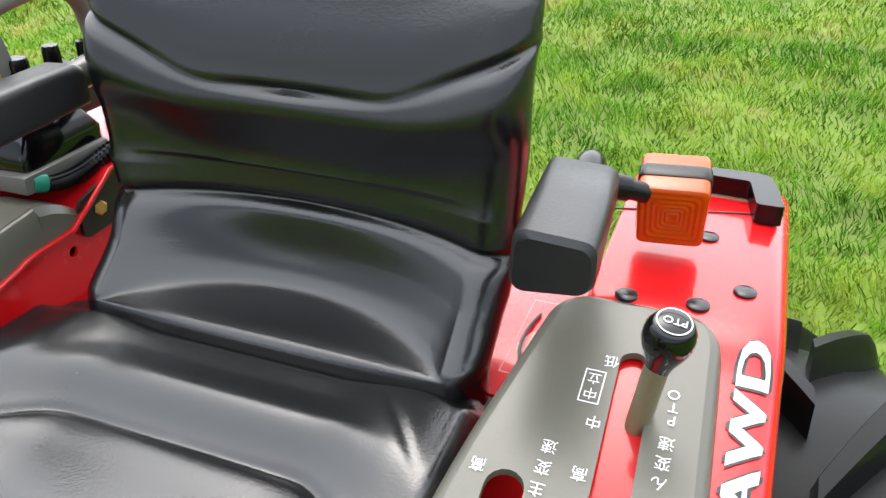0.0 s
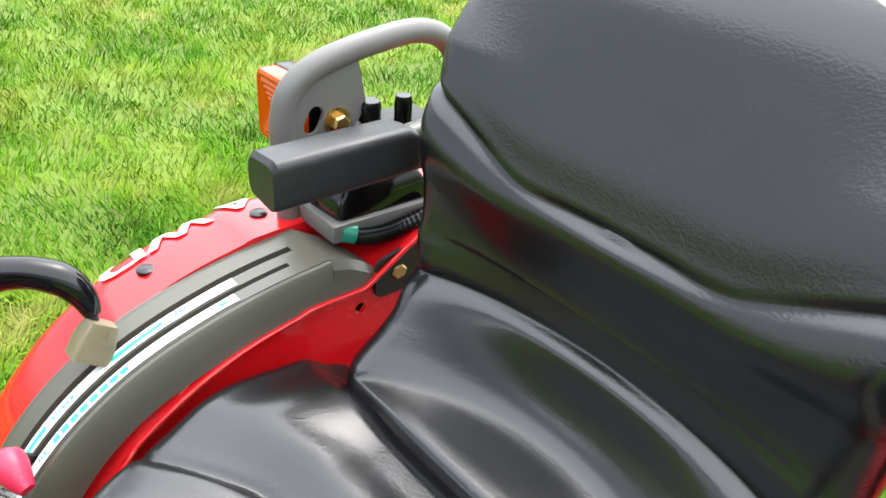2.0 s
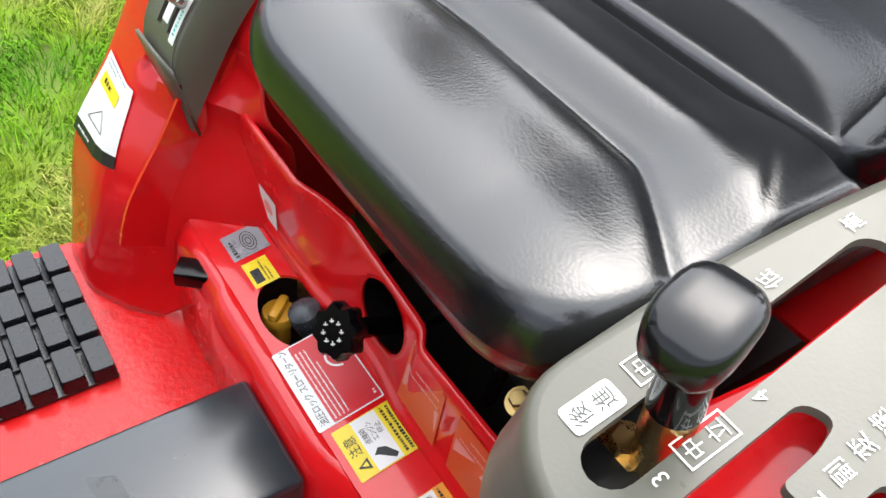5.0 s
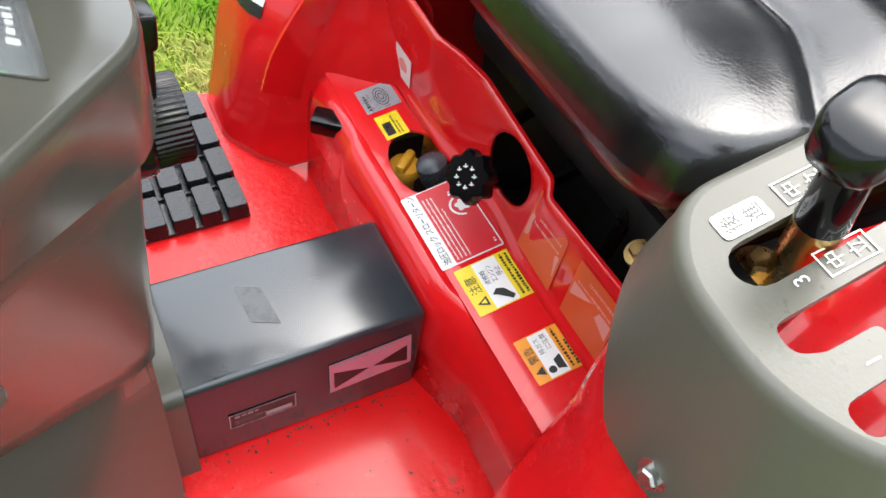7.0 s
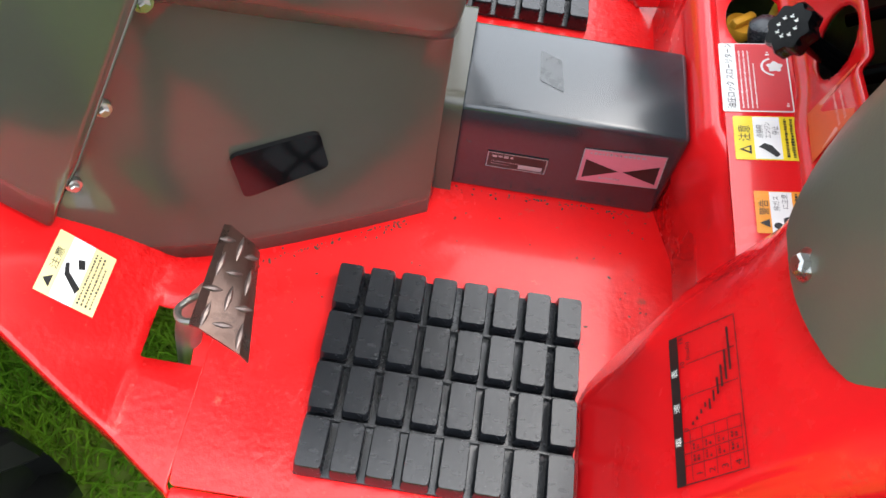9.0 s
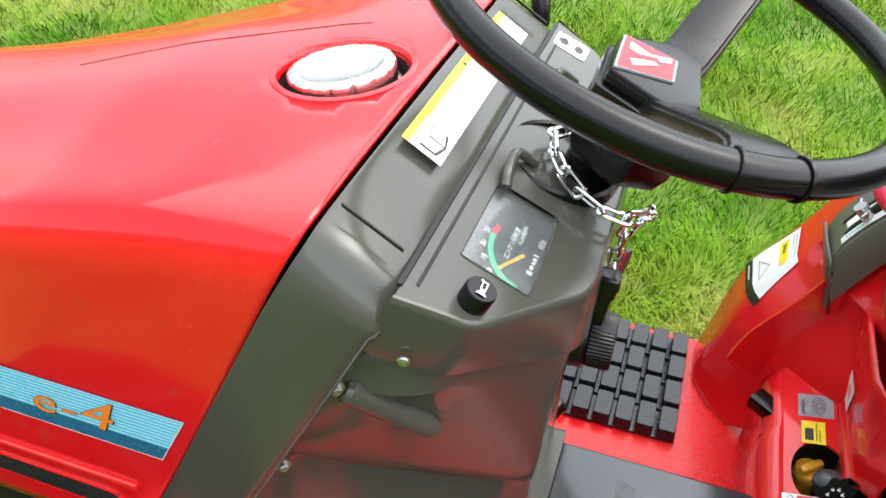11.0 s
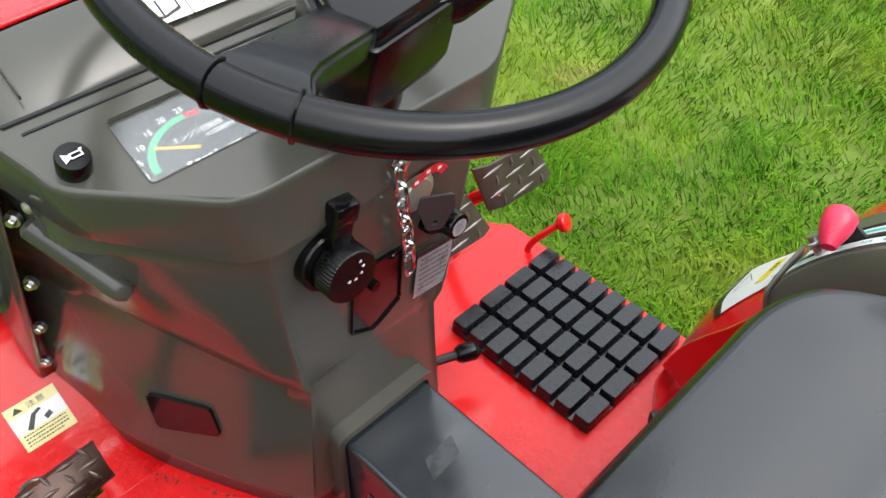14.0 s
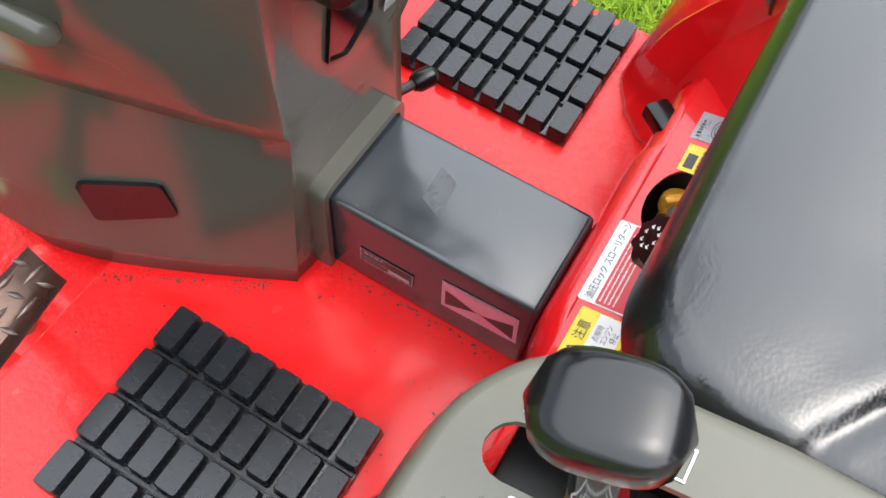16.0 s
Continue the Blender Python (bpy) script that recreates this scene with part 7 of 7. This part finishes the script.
def cap_r(rr, k, a):
    """Radius of the fluted cap: broad ribs between narrow grooves."""
    return rr - 0.0024 * k * max(0.0, math.cos(15 * a)) ** 4


for rr, h, k in ((0.03, -0.03, 0), (0.036, -0.006, 0), (0.0445, -0.005, 0), (0.0455, -0.003, 0), (0.0445, -0.001, 0), (0.0415, -0.0005, 0.5), (0.0425, 0.002, 1), (0.0425, 0.0135, 1), (0.0418, 0.0155, 1), (0.0398, 0.017, 0.9), (0.037, 0.0173, 0.3), (0.0335, 0.0172, 0), (0.0322, 0.0165, 0), (0.029, 0.0155, 0), (0.012, 0.0150, 0), (0.001, 0.0150, 0)):
    rings.append([m @ Vector((cap_r(rr, k, a) * math.cos(a), cap_r(rr, k, a) * math.sin(a), h)) for a in (2 * math.pi * i / 240 for i in range(240))])
skin(bm, rings)
part("filler_cap", bm, ALLOY, tractor, "chrome radiator filler cap in the hood")
p = Print(0.3, 0.055, lambda u, v: Vector((-0.2222, 0.69 - 0.305 * u + 0.03 * (1 - v) * u, 0.708 + 0.056 * v)), lift=0.0006)
p.rect(0, 0.016, 0.3, 0.055, CYAN, 0, cuts=(10, 1)).rect(0, 0, 0.3, 0.0155, NAVY, 0, cuts=(10, 1))
for k in range(9):
    p.rect(0, 0.0185 + 0.004 * k, 0.3, 0.0193 + 0.004 * k, WHITE, 1)
p.border(0, 0, 0.3, 0.055, 0.0008, WHITE, 2)
for ch, x, size in (("e", 0.166, 0.042), ("-", 0.195, 0.042), ("4", 0.2145, 0.05)):
    p.text(ch, x - 0.0012, 0.0145, size * 1.04, INK, 3, sx=1.35).text(ch, x, 0.016, size, ORANGE, 5, sx=1.3)
p.done("side_stripe", hood_part, "blue striped decal with orange shapes")
bm = bmesh.new()
plate(bm, capsule((0.73, 0.622), (0.485, 0.622), 0.0145), [capsule((0.73, 0.622), (0.485, 0.622), 0.0125)], 0.004, lambda u, v, w: (-0.222 - w + 0.002, u, v))
part("grille_frame", bm, RED, hood_part)
bm = bmesh.new()
for k in range(52):
    y = 0.478 + 0.005 * k
    box(bm, -0.2232, -0.2224, y, y + 0.0018, 0.61, 0.634)
for k in range(5):
    box(bm, -0.2234, -0.2226, 0.475, 0.74, 0.6105 + 0.0052 * k, 0.6125 + 0.0052 * k)
box(bm, -0.2226, -0.2218, 0.475, 0.74, 0.61, 0.634)
tagged(part("grille_mesh", bm, MESH_BLACK, hood_part, "black wire mesh"), kind="stuff")
bm = bmesh.new()
box(bm, -0.226, -0.221, 0.45, 1.05, 0.652, 0.66, 0.002)
part("hood_crease", bm, RED, hood_part)
# pressed seam across the hood's top
bm = bmesh.new()
tube(bm, [hood_spot(0.08 - 0.0045 * k, 0.358 + 0.0113 * k) for k in range(22)], 0.0006, 6, 2)
part("hood_seam", bm, DARK, hood_part)
# throttle lever and mirror
bm = bmesh.new()
rod(bm, (0.215, 0.232, 0.88), (0.245, 0.245, 0.915), 0.004, seg=10)
throttle = part("throttle_lever", bm, DARK, tractor, "thin throttle lever with a black knob")
bm = bmesh.new()
rod(bm, (0.243, 0.244, 0.91), (0.254, 0.25, 0.941), 0.0085, 0.0105, seg=18, steps=((0, 0.85), (0.1, 1), (0.9, 1), (1, 0.85)))
part("knob", bm, PLASTIC, throttle)
bm = bmesh.new()
tube(bm, [(0.2, 0.34, 0.835), (0.28, 0.352, 0.84), (0.312, 0.357, 0.855), (0.314, 0.358, 0.9), (0.312, 0.359, 0.95), (0.31, 0.36, 0.966), (0.307, 0.361, 0.985), (0.302, 0.364, 1.05)], 0.006, 12, 8, True, lambda f: 0.0062 + 0.0035 * ease((f - 0.72) / 0.1))
mirror = part("side_mirror", bm, PLASTIC, tractor, "black mirror on a bent rod")
shape = rounded_poly([(0.294, 1.004), (0.408, 0.966), (0.468, 0.982), (0.5, 1.06), (0.31, 1.12)], 0.012, 4)
cx, cz = 0.4, 1.045
bm = bmesh.new()
skin(bm, [[(cx + (x - cx) * k, y, cz + (z - cz) * k) for x, z in shape] for y, k in ((0.384, 0.8), (0.378, 0.95), (0.362, 1.0), (0.358, 0.98))])
part("mirror_shell", bm, PLASTIC, mirror)
bm = bmesh.new()
skin(bm, [[(cx + (x - cx) * 0.94, y, cz + (z - cz) * 0.94) for x, z in shape] for y in (0.3584, 0.3572)])
part("mirror_glass", bm, MIRROR, mirror)

# ---- steering wheel badge ----
GREYP = material("grey_badge_enamel", (0.27, 0.29, 0.31), 0.35, vary=0.05, scale=30)
bm = bmesh.new()
badge = [(0.0022, 0.0245), (-0.0425, 0.0062), (-0.0174, -0.0275), (0.0103, -0.0156)]
plate(bm, rounded_poly(badge, 0.002, 3), [], 0.0015, lambda x, y, w: WHEEL @ Vector((x, y, -0.0333 + w)))
part("badge", bm, SILVER, wheel_part, "silver-edged red badge")
b0 = [Vector(q) for q in badge]
mid = sum(b0, Vector((0, 0))) / 4


def on_badge(u, v):
    """u runs across the badge towards the front, v up."""
    q = (b0[1] * (1 - u) + b0[0] * u) * v + (b0[2] * (1 - u) + b0[3] * u) * (1 - v)
    return WHEEL @ Vector((q.x, q.y, -0.0317))


p = Print(1, 1, on_badge, lift=0.0003)
p.rect(0.03, 0.04, 0.97, 0.96, REDINK, 0, cuts=(4, 4))
p.poly([(0.70, 0.10), (0.93, 0.10), (0.72, 0.48), (0.86, 0.86), (0.62, 0.86), (0.46, 0.46)], GREYP, 1)
p.poly([(0.14, 0.72), (0.34, 0.80), (0.56, 0.42), (0.42, 0.30)], GREYP, 1)
p.poly([(0.40, 0.72), (0.52, 0.76), (0.66, 0.36), (0.56, 0.30)], REDINK, 2)
p.done("badge_print", wheel_part)


# ---- pedals ----
RUST = material("brown_worn_steel", (0.06, 0.035, 0.027), 0.3, metal=0.6, vary=0.35, scale=40, bump=0.25, bump_scale=120)
ARM = material("dull_steel", (0.3, 0.29, 0.27), 0.45, metal=0.9, vary=0.2, scale=30)

def tread(name, corners, parent, label, plate_mat, bar_mat):
    """A bent pedal plate with raised bars."""
    bl, br, tr, tl = (Vector(c) for c in corners)
    n = (br - bl).cross(tl - bl).normalized()
    at = quad(bl, br, tr, tl)
    bm = bmesh.new()
    rows = []
    for i in range(7):
        u = i / 6
        edge = 0.008 * (max(0, abs(u - 0.5) - 0.4) / 0.1) ** 2
        rows.append([at(u, v) - n * edge for v in (0, 0.25, 0.5, 0.75, 1)] + [at(u, v) - n * (edge + 0.004) for v in (1, 0.75, 0.5, 0.25, 0)])
    skin(bm, rows)
    ob = part(name, bm, plate_mat, parent, label)
    # lens-shaped raised bars, each turned against its neighbours
    for i in range(3):
        for j in range(4):
            u, v = 0.2 + 0.3 * i, 0.14 + 0.24 * j
            du, dv = (0.17, 0.04) if (i + j) % 2 else (0.02, 0.125)
            b2 = bmesh.new()
            rod(b2, at(u - du, v - dv), at(u + du, v + dv), 0.0026, seg=8, steps=((0, 0.1), (0.2, 0.6), (0.5, 1), (0.8, 0.6), (1, 0.1)))
            part("tread_bar", b2, bar_mat, ob)
    return ob


clutch = tagged(new("clutch_pedal"), "worn brown checker-plate clutch pedal")
clutch.parent = tractor
tread("pedal_plate", ((-0.3065, 0.294, 0.546), (-0.322, 0.250, 0.532), (-0.2295, 0.2665, 0.525), (-0.230, 0.289, 0.559)), clutch, "", RUST, TREAD)
bm = bmesh.new()
tube(bm, [(-0.27, 0.279, 0.535), (-0.266, 0.303, 0.5), (-0.262, 0.327, 0.44), (-0.262, 0.34, 0.36)], 0.011, 14)
part("pedal_arm", bm, ARM, clutch)
bm = bmesh.new()
tube(bm, [(-0.300, 0.285, 0.535), (-0.298, 0.305, 0.527), (-0.287, 0.312, 0.522), (-0.275, 0.306, 0.518), (-0.268, 0.3, 0.513)], 0.0028, 8)
part("pedal_spring", bm, ARM, clutch)
for dx, dz in ((0.0, 0.0), (-0.122, -0.022)):
    ob = tagged(new("brake_pedal"), "checker-plate brake pedal")
    ob.parent = tractor
    tread("pedal_plate", ((0.300 + dx, 0.262, 0.525 + dz), (0.426 + dx, 0.262, 0.515 + dz), (0.391 + dx, 0.276, 0.585 + dz), (0.279 + dx, 0.276, 0.596 + dz)), ob, "", TREAD, WORN)
    bm = bmesh.new()
    tube(bm, [(0.315 + dx, 0.272, 0.55 + dz), (0.3 + dx, 0.31, 0.51), (0.295 + dx, 0.36, 0.4)], 0.009, 10)
    part("pedal_arm", bm, RED, ob)
bm = bmesh.new()
tube(bm, [(0.372, 0.257, 0.40), (0.374, 0.25, 0.43), (0.385, 0.235, 0.455), (0.4, 0.222, 0.472)], 0.005, 10)
link_pedal = part("parking_lever", bm, RED, tractor, "thin red lever with a round pad")
bm = bmesh.new()
rod(bm, (0.399, 0.226, 0.468), (0.403, 0.216, 0.474), 0.0135, seg=22, steps=((0, 0.8), (0.3, 1), (0.8, 1), (1, 0.85)))
part("round_pad", bm, RED, link_pedal)
bm = bmesh.new()
tube(bm, [(0.1, 0.178, 0.472), (0.128, 0.168, 0.47), (0.14, 0.162, 0.47)], 0.0055, 10)
small = part("small_lever", bm, DARK, tractor, "short lever with a black knob beside the cowl")
bm = bmesh.new()
rod(bm, (0.133, 0.166, 0.47), (0.158, 0.154, 0.47), 0.0115, seg=16, steps=((0, 0.7), (0.2, 1), (0.8, 1), (1, 0.6)))
part("knob", bm, PLASTIC, small)

# label on the left toe board
p = Print(0.06, 0.075, lambda u, v: Vector((-0.2735 + 0.0555 * u, 0.4 + 0.0356 * v, interp(0.4 + 0.0356 * v, TOE_RISE) + 0.0003)), lift=0.0008)
for k in range(8):
    p.rect(0, 0.075 * k / 8, 0.06, 0.075 * (k + 1) / 8, WHITE if 2 < k < 6 else CREAM, 0)
p.text("注意", 0.024, 0.061, 0.011, INK, 1).poly([(0.007, 0.061), (0.019, 0.061), (0.013, 0.071)], INK, 1)
p.poly([(0.012, 0.03), (0.018, 0.027), (0.028, 0.046), (0.036, 0.05), (0.034, 0.054), (0.024, 0.05)], INK, 1).poly([(0.036, 0.03), (0.044, 0.034), (0.042, 0.042), (0.034, 0.037)], INK, 1)
p.lines(0.005, 0.003, 0.055, 0.025, 4, INK, 1, 0.5)
p.done("pedal_label", toe_left, "cream and white pedal caution label")

# pale reflection on the tunnel's top, painted as a flat patch
p = Print(0.04, 0.024, quad((-0.022, 0.047, 0.527), (0.017, 0.051, 0.527), (0.026, 0.071, 0.527), (-0.012, 0.069, 0.527)), lift=0.0004)
TUNNEL_SHEEN = material("pale_painted_sheen", (0.046, 0.052, 0.056), 0.3, vary=0.4, scale=60, spec=0.5)
p.rect(0, 0, 0.04, 0.024, TUNNEL_SHEEN, 0, r=0.002)
p.done("reflection_patch", tunnel, "pale reflection painted on the tunnel top")

# steering linkage beside the engine
bm = bmesh.new()
tube(bm, [(-0.16, 0.5, 0.53), (-0.21, 0.52, 0.55), (-0.25, 0.545, 0.551)], 0.011, 12)
linkage = part("steering_linkage", bm, DARK, tractor, "black steering linkage with a ball joint")
bm = bmesh.new()
spin(bm, [(0.001, -0.03), (0.013, -0.028), (0.021, -0.016), (0.023, 0.0), (0.019, 0.013), (0.011, 0.02), (0.001, 0.022)], pose(-0.252, 0.556, 0.548), 24)
part("ball_joint", bm, PLASTIC, linkage, smooth=60)
bm = bmesh.new()
tube(bm, [(-0.25, 0.556, 0.525), (-0.255, 0.58, 0.47), (-0.27, 0.62, 0.40), (-0.33, 0.68, 0.30)], 0.014, 12)
part("steering_arm", bm, DARK, linkage)

# soil crumbs and paint chips swept against the foot of the cowl and the tunnel
crumbs = random.Random(12)
bm = bmesh.new()
SOILBITS = material("dry_soil_crumbs", (0.05, 0.032, 0.02), 0.9, vary=0.4, scale=80, island=0.4)
for k in range(260):
    kind = crumbs.random()
    if kind < 0.35:
        f = crumbs.random()
        x, y = -0.104 - 0.09 * f - abs(crumbs.gauss(0, 0.004)), 0.168 + 0.165 * f - abs(crumbs.gauss(0, 0.004))
    elif kind < 0.6:
        x, y = -0.058 - abs(crumbs.gauss(0, 0.004)), crumbs.uniform(-0.06, 0.13)
    elif kind < 0.68:
        x, y = crumbs.uniform(-0.2, -0.06), -0.06 + abs(crumbs.gauss(0, 0.02))
    else:
        x, y = crumbs.uniform(-0.36, -0.06), crumbs.uniform(-0.01, 0.3)
    r = crumbs.uniform(0.0004, 0.0012) * (1.5 if crumbs.random() < 0.06 else 1)
    m = Matrix.Translation((x, y, FLOOR + r * 0.4)) @ Matrix.Rotation(crumbs.uniform(0, 6.28), 4, "Z") @ Matrix.Diagonal((r * crumbs.uniform(0.8, 2.2), r, r * 0.7, 1))
    bmesh.ops.create_icosphere(bm, subdivisions=1, radius=1, matrix=m)
tagged(part("soil_crumbs", bm, SOILBITS), "small dark soil crumbs scattered on the red footplate", "soil", kind="stuff")
